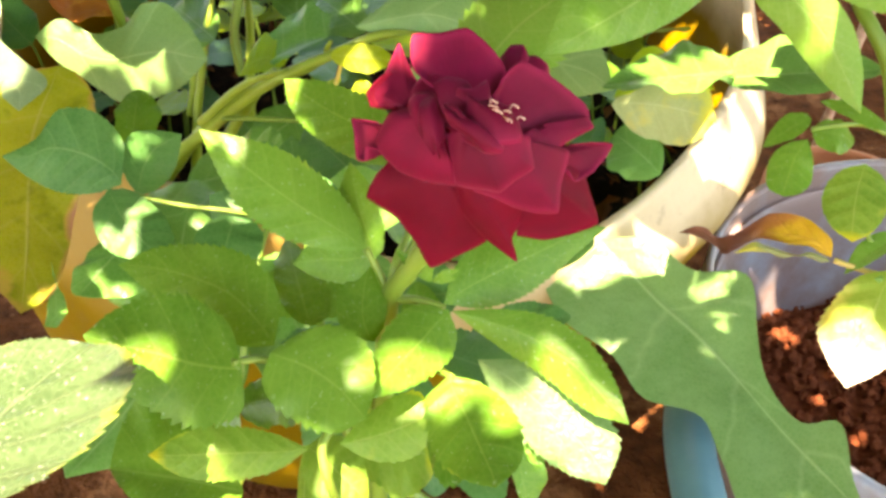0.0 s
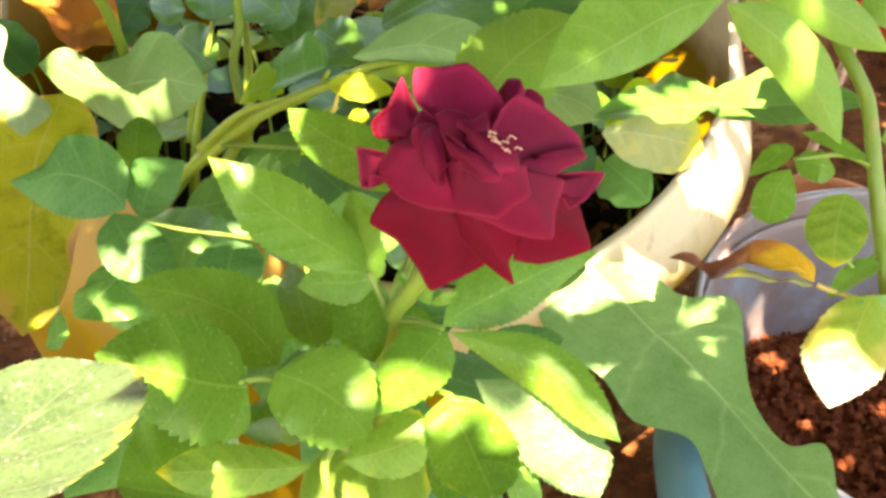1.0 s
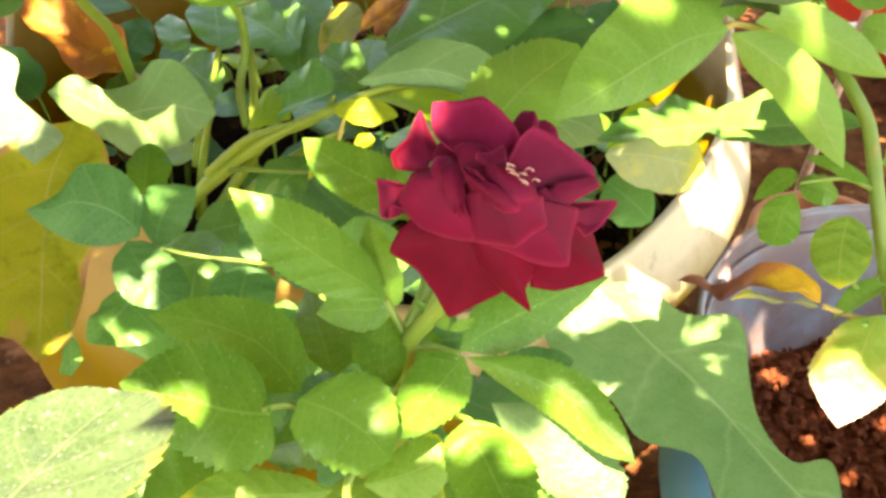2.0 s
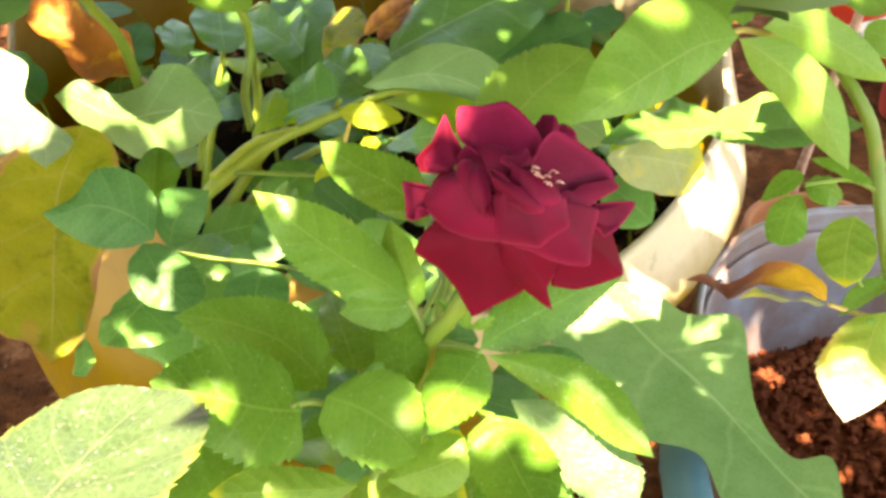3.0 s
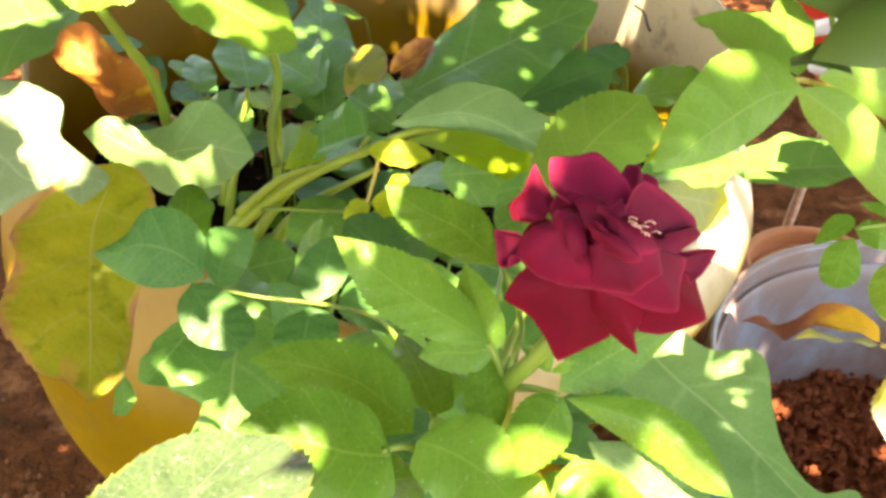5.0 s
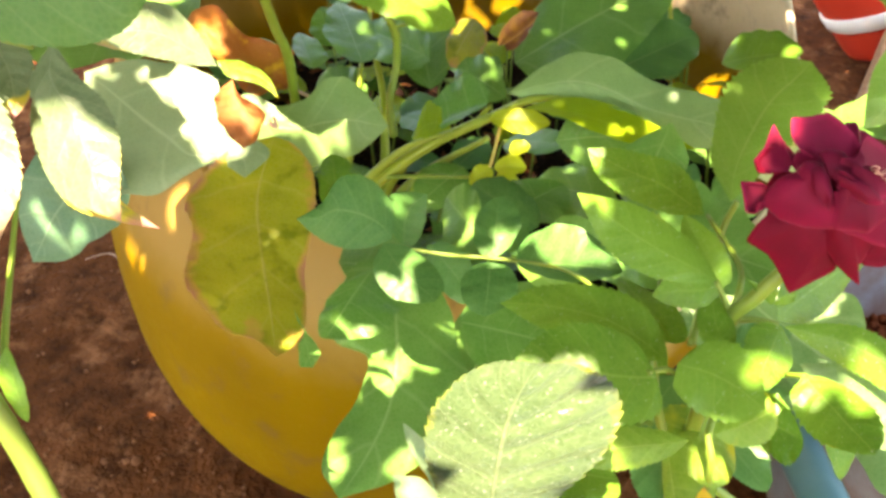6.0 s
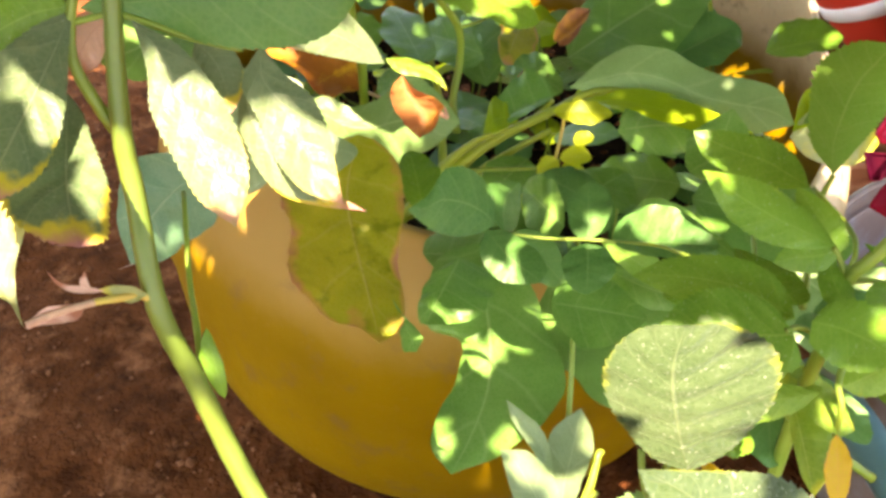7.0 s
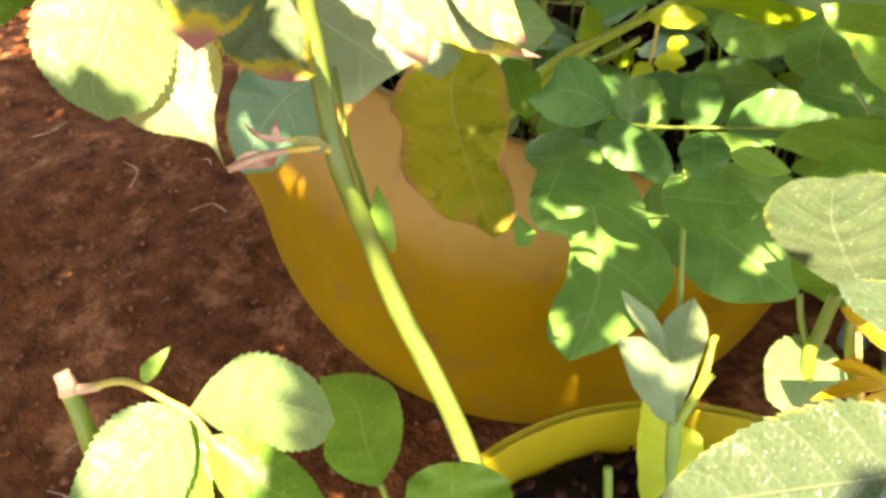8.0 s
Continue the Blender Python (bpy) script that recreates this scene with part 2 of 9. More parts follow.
PETAL = petal_material("rose_petal", (0.095, 0.002, 0.014), (0.235, 0.005, 0.038), (0.42, 0.022, 0.085), 0.10)
PETAL_OUTER = petal_material("outer_petal", (0.10, 0.001, 0.009), (0.22, 0.002, 0.020), (0.29, 0.002, 0.026), 0.24)
STAMEN = plain_material("stamen", (0.55, 0.26, 0.20), (0.75, 0.50, 0.38), 300.0, 0.6)


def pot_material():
    """Ochre plastic that light passes through, shoulder and lip bleached, their sunlit right side painted whiter, with
    dirt.
    """
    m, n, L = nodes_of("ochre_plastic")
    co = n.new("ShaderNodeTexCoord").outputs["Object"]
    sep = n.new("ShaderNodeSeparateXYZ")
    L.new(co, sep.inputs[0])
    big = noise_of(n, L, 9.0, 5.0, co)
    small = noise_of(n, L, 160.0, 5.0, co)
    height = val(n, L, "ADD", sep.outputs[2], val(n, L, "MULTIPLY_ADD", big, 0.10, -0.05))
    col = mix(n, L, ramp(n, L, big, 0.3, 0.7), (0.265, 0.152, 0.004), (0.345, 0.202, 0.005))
    # bleached tan, whitened towards the right so that it looks sunlit
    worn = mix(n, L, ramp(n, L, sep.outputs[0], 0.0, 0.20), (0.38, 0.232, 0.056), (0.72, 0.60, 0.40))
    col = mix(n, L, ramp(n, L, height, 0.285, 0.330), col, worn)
    col = mix(n, L, val(n, L, "MULTIPLY", ramp(n, L, noise_of(n, L, 30.0, 6.0, co, 0.7), 0.56, 0.70), 0.55), col, (0.22, 0.13, 0.05))
    col = mix(n, L, val(n, L, "MULTIPLY", ramp(n, L, small, 0.55, 0.75), 0.15), col, (0.40, 0.26, 0.08))
    bump = n.new("ShaderNodeBump")
    bump.inputs["Strength"].default_value, bump.inputs["Distance"].default_value = 0.15, 0.002
    L.new(small, bump.inputs["Height"])
    face = n.new("ShaderNodeBsdfPrincipled")
    L.new(col, face.inputs["Base Color"])
    L.new(bump.outputs[0], face.inputs["Normal"])
    L.new(val(n, L, "MULTIPLY_ADD", small, 0.3, 0.35), face.inputs["Roughness"])
    face.inputs["Specular IOR Level"].default_value = 0.25
    glow = n.new("ShaderNodeBsdfTranslucent")
    L.new(col, glow.inputs["Color"])
    both = n.new("ShaderNodeMixShader")
    both.inputs[0].default_value = 0.30
    L.new(face.outputs[0], both.inputs[1])
    L.new(glow.outputs[0], both.inputs[2])
    out = n.new("ShaderNodeOutputMaterial")
    L.new(both.outputs[0], out.inputs[0])
    return m


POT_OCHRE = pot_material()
POT_YELLOW = plain_material("yellow_plastic", (0.42, 0.34, 0.012), (0.52, 0.42, 0.025), 12.0, 0.45, 200.0, 0.1, passing=0.45, c=(0.38, 0.28, 0.04), c_scale=20.0)
POT_GREY = plain_material("grey_plastic", (0.19, 0.19, 0.21), (0.30, 0.30, 0.32), 14.0, 0.4, 200.0, 0.15, c=(0.20, 0.13, 0.11), c_scale=8.0, c_from=0.40)
PIPE = plain_material("teal_pipe", (0.065, 0.185, 0.215), (0.12, 0.27, 0.30), 20.0, 0.35, 200.0, 0.1)
DULL_RED = plain_material("dull_red_plastic", (0.22, 0.018, 0.012), (0.32, 0.03, 0.018), 12.0, 0.5, 200.0, 0.1)
RED = plain_material("red_plastic", (0.55, 0.035, 0.02), (0.65, 0.06, 0.03), 12.0, 0.4, 200.0, 0.1)
WHITE = plain_material("white_plastic", (0.70, 0.68, 0.64), (0.80, 0.78, 0.74), 20.0, 0.4, 200.0, 0.1)
TERRACOTTA = plain_material("terracotta", (0.42, 0.13, 0.05), (0.52, 0.19, 0.07), 30.0, 0.8, 300.0, 0.3)
SOIL = plain_material("dark_soil", (0.007, 0.004, 0.003), (0.024, 0.012, 0.008), 70.0, 0.95, 260.0, 1.0, c=(0.06, 0.03, 0.018), c_scale=90.0, c_from=0.58, dist=0.006, spec=0.05)
CRUMB = plain_material("soil_crumb", (0.010, 0.004, 0.003), (0.06, 0.024, 0.014), 120.0, 0.95, 300.0, 0.8, spec=0.05)
GRIT = plain_material("red_grit", (0.06, 0.014, 0.006), (0.25, 0.07, 0.030), 160.0, 0.9, 400.0, 0.6, spec=0.05)
EARTH = plain_material("red_earth", (0.024, 0.0070, 0.0024), (0.165, 0.053, 0.0170), 30.0, 0.95, 110.0, 1.0, c=(0.27, 0.108, 0.042), c_scale=14.0, c_from=0.53, dist=0.010, spec=0.05)
STONE = plain_material("pebble", (0.090, 0.032, 0.013), (0.26, 0.110, 0.050), 40.0, 0.9, 200.0, 0.5, spec=0.05)
BARK = plain_material("bark", (0.10, 0.07, 0.05), (0.2, 0.15, 0.11), 30.0, 0.9, 200.0, 0.8)
TREE_LEAF = plain_material("tree_leaf", (0.05, 0.11, 0.02), (0.09, 0.16, 0.03), 20.0, 0.5, 300.0, 0.1, passing=0.25)
INK = plain_material("ink", (0.02, 0.02, 0.03), (0.04, 0.04, 0.05), 60.0, 0.5)


# ---- building helpers ----
def empty(name, at=(0, 0, 0)):
    ob = new(name)
    ob.location = at
    ob.empty_display_size = 0.02
    return ob


def part(name, bm, material, parent=None, label="", smooth=True):
    me = bpy.data.meshes.new(name)
    bm.normal_update()
    bm.to_mesh(me)
    bm.free()
    me.materials.append(material)
    if smooth:
        me.shade_smooth()
    ob = new(name, me)
    if parent is not None:
        ob.parent = parent
        ob.matrix_parent_inverse = Matrix.Translation(-parent.location) if parent.parent is None else Matrix.Identity(4)
    return tagged(ob, label)


def sheet(B, T, L, R, width, nu, nv, wp, bend, cup, fold, teeth, wave, tooth_count, curl, seed, lobe=0.0):
    """A thin blade from base B to tip T, L and R on its two edges where it is widest (wp along it)."""
    rnd = random.Random(seed)
    B, T, L, R = (Vector(p) for p in (B, T, L, R))
    axis = T - B
    n = axis.cross(R - L).normalized()
    if n.z < 0:
        n = -n
    foot = B.lerp(T, wp)
    l, r = L - foot, R - foot
    l, r = l - n * (0.5 * l.dot(n)), r - n * (0.5 * r.dot(n))
    span = (l.length + r.length) / 2
    ph = [rnd.uniform(0, 6.28) for _ in range(4)]
    sizes = [rnd.uniform(0.5, 1.3) for _ in range(40)]
    bm = bmesh.new()
    uvl = bm.loops.layers.uv.new("UVMap")
    grid = []
    for i in range(nu + 1):
        u = i / nu
        w = width(u)
        c = B.lerp(T, u) + n * (bend * 4 * u * (1 - u)) + n * (wave * span * 0.35 * math.sin(5 * u + ph[0]))
        row = []
        for j in range(nv + 1):
            v = -1 + 2 * j / nv
            a = abs(v)
            k = w * a
            if teeth and a > 0.99:
                k *= 1 - teeth + 2 * teeth * ((u * tooth_count) % 1.0) * sizes[int(u * tooth_count) % 40]
            k *= 1 + lobe * a * (math.sin(9 * u + ph[1] + 2.2 * (v > 0)) + 0.5 * math.sin(21 * u + ph[2] + (v > 0)))
            lat = (l if v < 0 else r) * k
            # teeth lean towards the tip
            lean = axis * (0.5 * teeth * w if a > 0.99 else 0)
            up = n * (span * w * (cup * a * a + fold * a + curl * a ** 6 * (0.6 + 0.4 * math.sin(4 * u + ph[3]))))
            ripple = n * (wave * span * a * a * (math.sin(13 * u + ph[1] + (1.7 if v > 0 else 0)) + 0.5 * math.sin(27 * u + ph[2] + 3 * v)) * min(1, 4 * u, 4 * (1 - u) + 0.2))
            row.append(bm.verts.new(c + lat + lean + up + ripple))
        grid.append(row)
    for i in range(nu):
        for j in range(nv):
            f = bm.faces.new((grid[i][j], grid[i][j + 1], grid[i + 1][j + 1], grid[i + 1][j]))
            for loop, (a, b) in zip(f.loops, ((i, j), (i, j + 1), (i + 1, j + 1), (i + 1, j))):
                loop[uvl].uv = (a / nu, b / nv)
    return bm


COUNT = [0]


def leaf(plant, B, T, L, R, material, teeth=0.05, blunt=0.15, wp=0.45, bend=0.0015, cup=-0.10, fold=0.15, wave=0.06, lobe=None, name="leaf", label=""):
    """One leaf or leaflet. blunt: 0 for a drawn-out tip, 1 for a round one."""
    COUNT[0] += 1

    def width(u):
        """Rounded at the foot, drawn to a tip."""
        if u <= wp:
            return max(0.02, math.sqrt(max(0.0, 1 - ((wp - u) / wp) ** 2)))
        q = (u - wp) / (1 - wp)
        return max(0.02, (1 - q ** (1.75 + 0.35 * blunt)) ** (1.0 - 0.48 * blunt))

    length = (Vector(T) - Vector(B)).length
    count = max(10, round(length / 0.0024))
    bm = sheet(B, T, L, R, width, min(96, 3 * count) if teeth else 34, 10, wp, bend, cup, fold, teeth, wave, count, 0, COUNT[0], (0.03 if teeth else 0.06) if lobe is None else lobe)
    return part(name, bm, material, plant, label)


PETALS = [0]


def blade(plant, mid, left, right, material, cup=-0.1, wave=0.05, teeth=0.0, quilt=0.012, name="leaf", label=""):
    """A leaf of free outline: its midrib and its two edges, all from base to tip; teeth: the depth of its saw-teeth, as a share of its half width; quilt: how far it swells between its ribs."""
    COUNT[0] += 1
    rnd = random.Random(COUNT[0])
    length = sum((Vector(q) - Vector(p)).length for p, q in zip(mid, mid[1:]))
    count = max(14, min(26, round(length / 0.0022)))
    steps = max(6, round((4 * count if teeth else 40) / (len(mid) - 1)))
    m, a, c = (spline(q, steps) for q in (mid, left, right))
    axis = m[-1] - m[0]
    n = axis.cross(c[len(c) // 2] - a[len(a) // 2]).normalized()
    if n.z < 0:
        n = -n
    ph = [rnd.uniform(0, 6.28) for _ in range(5)]
    sizes = [[rnd.uniform(0.4, 1.3) for _ in range(count + 1)] for _ in range(2)]
    bm = bmesh.new()
    uvl = bm.loops.layers.uv.new("UVMap")
    nu, nv = len(m) - 1, 12
    grid = []
    for i in range(nu + 1):
        row = []
        s = i / nu
        for j in range(nv + 1):
            v = -1 + 2 * j / nv
            right_side = v > 0
            e = c[i] if right_side else a[i]
            k = abs(v)
            span = (e - m[i]).length
            out = k
            if k > 0.99:
                if teeth:
                    q = s * count + (0.4 if right_side else 0)
                    out += teeth * (2 * (q % 1.0) - 0.6) * sizes[right_side][int(q) % len(sizes[0])]
                else:
                    out += 0.03 * math.sin(17 * s + ph[3] + right_side) + 0.018 * math.sin(41 * s + ph[4] + 2 * right_side)
            p = m[i].lerp(e, out)
            if teeth and k > 0.99 and 0 < i < nu:
                edge = c if right_side else a
                p += (edge[i + 1] - e) * (1.6 * (q % 1.0))
            swell = 4 * quilt * k * (1 - k) * math.cos(2 * math.pi * (7 * s - 1.1 * k))
            row.append(bm.verts.new(p + n * span * (swell + cup * k * k + 0.12 * k + wave * k * k * (math.sin(11 * s + ph[0] + 1.9 * right_side) + 0.6 * math.sin(23 * s + ph[1] + 2 * v)))))
        grid.append(row)
    for i in range(nu):
        for j in range(nv):
            f = bm.faces.new((grid[i][j], grid[i][j + 1], grid[i + 1][j + 1], grid[i + 1][j]))
            for loop, (p, q) in zip(f.loops, ((i, j), (i, j + 1), (i + 1, j + 1), (i + 1, j))):
                loop[uvl].uv = (p / nu, q / nv)
    return part(name, bm, material, plant, label)


def fold_petal(flower, B, rim, material, bend=0.10, curl=-0.12, wave=0.014, foot=0.15, ridge=0.12):
    """A petal that fans out from B to a cornered rim; bend swells it, curl turns its lip."""
    PETALS[0] += 1
    rnd = random.Random(PETALS[0] + 40)
    B = Vector(B)
    ends = [Vector(q) for q in rim]
    edge = [p.lerp(ends[k // 6].lerp(ends[min(k // 6 + 1, len(ends) - 1)], k % 6 / 6), 0.55) for k, p in enumerate(spline(rim, 6))]
    c = sum(edge, Vector()) / len(edge)
    n = (edge[0] - c).cross(edge[len(edge) // 3] - c) + (edge[len(edge) // 2] - B).cross(edge[-1] - B)
    n.normalize()
    if n.dot(FLOWER_UP) < 0:
        n = -n
    ph = [rnd.uniform(0, 6.28) for _ in range(4)]
    bm = bmesh.new()
    uvl = bm.loops.layers.uv.new("UVMap")
    peak = rnd.uniform(-0.35, 0.35)
    nu, nv = 16, len(edge) - 1
    size = (c - B).length
    grid = []
    for i in range(nu + 1):
        u = i / nu
        row = []
        for j, e in enumerate(edge):
            s = j / nv
            root = B + (e - c) * foot
            p = root.lerp(e, u)
            p += n * size * (bend * 4 * u * (1 - u) + curl * max(0, (u - 0.75) / 0.25) ** 2 * (0.7 + 0.5 * math.sin(5 * s + ph[3])))
            p -= n * size * ridge * u * (1 - 0.4 * u) * math.sqrt((2 * s - 1 + peak) ** 2 + 0.02)
            p += n * size * wave * u * (math.sin(7 * s + ph[0]) + 0.7 * math.sin(13 * s + ph[1] + 2 * u) + 0.5 * math.sin(5 * u + 9 * s + ph[2]))
            row.append(bm.verts.new(p))
        grid.append(row)
    for i in range(nu):
        for j in range(nv):
            f = bm.faces.new((grid[i][j], grid[i][j + 1], grid[i + 1][j + 1], grid[i + 1][j]))
            for loop, (p, q) in zip(f.loops, ((i, j), (i, j + 1), (i + 1, j + 1), (i + 1, j))):
                loop[uvl].uv = (p / nu, q / nv)
    bmesh.ops.recalc_face_normals(bm, faces=bm.faces)
    ob = part("petal", bm, material, flower)
    thick = ob.modifiers.new("thick", "SOLIDIFY")
    thick.thickness = 0.0004
    return ob


def spline(points, steps=7):
    P = [Vector(p) for p in points]
    P = [P[0] * 2 - P[1]] + P + [P[-1] * 2 - P[-2]]
    out = []
    for i in range(1, len(P) - 2):
        a, b, c, d = P[i - 1:i + 3]
        for s in range(steps):
            t = s / steps
            out.append(0.5 * (2 * b + (c - a) * t + (2 * a - 5 * b + 4 * c - d) * t * t + (3 * b - a - 3 * c + d) * t ** 3))
    out.append(P[-2])
    return out


def tube(points, r0, r1, sides=10, bumps=0.035, steps=7):
    pts = spline(points, steps)
    bm = bmesh.new()
    rings = []
    side = None
    for i, p in enumerate(pts):
        d = (pts[min(i + 1, len(pts) - 1)] - pts[max(i - 1, 0)]).normalized()
        if side is None:
            side = d.orthogonal().normalized()
        side = (side - d * side.dot(d)).normalized()
        up = d.cross(side)
        r = r0 + (r1 - r0) * i / (len(pts) - 1)
        r *= 1 + bumps * math.sin(i * 2.1) * math.sin(i * 0.7 + 1)
        rings.append([bm.verts.new(p + (side * math.cos(a) + up * math.sin(a)) * r) for a in [2 * math.pi * k / sides for k in range(sides)]])
    for a, b in zip(rings, rings[1:]):
        for k in range(sides):
            bm.faces.new((a[k], a[(k + 1) % sides], b[(k + 1) % sides], b[k]))
    bm.faces.new(rings[0][::-1])
    bm.faces.new(rings[-1])
    return bm


def stem(plant, name, points, r0, r1, material):
    return part(name, tube(points, r0, r1), material, plant)


def lathe(profile, sides=96, wobble=0.0):
    """A body of revolution from (radius, height) pairs."""
    bm = bmesh.new()
    rings = []
    for r, z in profile:
        ring = []
        for k in range(sides):
            a = 2 * math.pi * k / sides
            q = r * (1 + wobble * (math.sin(2 * a + 0.6) + 0.5 * math.sin(3 * a)))
            ring.append(bm.verts.new((q * math.cos(a), q * math.sin(a), z)))
        rings.append(ring)
    for a, b in zip(rings, rings[1:]):
        for k in range(sides):
            bm.faces.new((a[k], a[(k + 1) % sides], b[(k + 1) % sides], b[k]))
    return bm


def soil_disc(radius, height, lump, seed):
    bm = bmesh.new()
    rings, sides = 22, 72
    rows = []
    for i in range(rings + 1):
        r = radius * i / rings
        rows.append([bm.verts.new((r * math.cos(a), r * math.sin(a), height + lump * noise.fractal(Vector((r * math.cos(a) * 30 + seed, r * math.sin(a) * 30, seed)), 1.0, 2.0, 4)))
                     for a in [2 * math.pi * k / sides for k in range(sides)]])
    for a, b in zip(rows, rows[1:]):
        for k in range(sides):
            bm.faces.new((a[k], a[(k + 1) % sides], b[(k + 1) % sides], b[k]))
    return bm


def smooth_profile(points, steps=5):
    return [(max(0.0005, p.x), p.y) for p in spline([(r, z, 0) for r, z in points], steps)]


def pot(name, at, outer, thick, material, soil, soil_z, soil_r, label, soil_label, lump=0.006, wobble=0.0, sides=96):
    """A pot with an outer and an inner wall, and its filling."""
    root = empty(name, at)
    prof = smooth_profile(outer)
    inner = [(max(0.0005, r - thick), z if i else z + thick) for i, (r, z) in enumerate(prof)]
    bm = lathe([(0.0005, prof[0][1])] + prof + inner[::-1] + [(0.0005, prof[0][1] + thick)], sides, wobble)
    body = part("wall", bm, material)
    body.parent = root
    fill = part("soil", soil_disc(soil_r, soil_z, lump, len(name)), soil, None, soil_label)
    fill.parent = root
    tagged(root, label, "pot")
    return root


def stones(bm, rnd, place, size, count):
    for _ in range(count):
        x, y, z = place(rnd)
        s = size * rnd.uniform(0.5, 1.5)
        m = Matrix.Translation((x, y, z)) @ Euler((rnd.uniform(0, 6), rnd.uniform(0, 6), rnd.uniform(0, 6))).to_matrix().to_4x4() @ Matrix.Diagonal((s, s * rnd.uniform(0.6, 1), s * rnd.uniform(0.5, 0.9), 1))
        made = bmesh.ops.create_icosphere(bm, subdivisions=1, radius=1, matrix=m)
        for v in made["verts"]:
            v.co += Vector((rnd.uniform(-1, 1), rnd.uniform(-1, 1), rnd.uniform(-1, 1))) * s * 0.16


# ---- ground ----
def ground_height(x, y):
    return 0.016 * noise.fractal(Vector((x * 6, y * 6, 0.3)), 1.0, 2.0, 5) + 0.004 * noise.noise(Vector((x * 60, y * 60, 2)))


def build_ground():
    bm = bmesh.new()
    xs = [-2.6 + 0.02 * i for i in range(231)]
    ys = [-1.4 + 0.02 * i for i in range(231)]
    verts = [[bm.verts.new((x, y, ground_height(x, y))) for x in xs] for y in ys]
    for j in range(len(ys) - 1):
        for i in range(len(xs) - 1):
            bm.faces.new((verts[j][i], verts[j][i + 1], verts[j + 1][i + 1], verts[j + 1][i]))
    # the rest of the yard, out to the horizon, joined to the same rim
    ring = [verts[0][i] for i in range(len(xs))] + [verts[j][-1] for j in range(1, len(ys))] + [verts[-1][i] for i in range(len(xs) - 2, -1, -1)] + [verts[j][0] for j in range(len(ys) - 2, 0, -1)]
    last = ring
    for reach in (2.0, 8.0, 60.0, 900.0):
        outer = []
        for v in ring:
            outer.append(bm.verts.new((v.co.x * (1 + reach), (v.co.y - 0.9) * (1 + reach) + 0.9, 0)))
        for k in range(len(ring)):
            q = (k + 1) % len(ring)
            bm.faces.new((last[q], last[k], outer[k], outer[q]))
        last = outer
    return tagged(part("ground", bm, EARTH, None, "bare reddish-brown earth with pale worn patches and stones"), "", "ground", "", "structure")


build_ground()
rnd = random.Random(5)
bm = bmesh.new()
for size, count in ((0.0030, 2200), (0.005, 500), (0.010, 50)):
    stones(bm, rnd, lambda q: (lambda x, y: (x, y, ground_height(x, y) - size * 0.15))(q.uniform(-1.2, -0.15), q.uniform(-0.1, 1.3)), size, count)
tagged(part("pebbles", bm, STONE, None, "scattered brown stones and clods on bare earth"), "", "pebbles", "", "stuff")
bm = bmesh.new()
for k in range(14):
    x, y, h = rnd.uniform(-1.1, -0.3), rnd.uniform(0.1, 1.2), rnd.uniform(0, 6.28)
    ln = rnd.uniform(0.02, 0.07)
    z = ground_height(x, y) + 0.004
    fibre = tube([(x, y, z), (x + math.cos(h) * ln * 0.5, y + math.sin(h) * ln * 0.5, z + 0.004), (x + math.cos(h + 0.5) * ln, y + math.sin(h + 0.5) * ln, z)], 0.0008, 0.0004, 5, 0, 3)
    me = bpy.data.meshes.new("tmp")
    fibre.to_mesh(me)
    fibre.free()
    bm.from_mesh(me)
    bpy.data.meshes.remove(me)
tagged(part("dry_straw", bm, STUB, None, "thin dry straws scattered on bare earth"), "", "straw", "", "stuff")


# ---- pots ----
def rim_height(y):
    """The big pot's lip stands lower towards the front."""
    y = max(0.0, y - 0.15)
    return 0.345 + 0.040 * (1 - math.exp(-y / 0.07)) + 0.17 * max(0.0, y - 0.25)


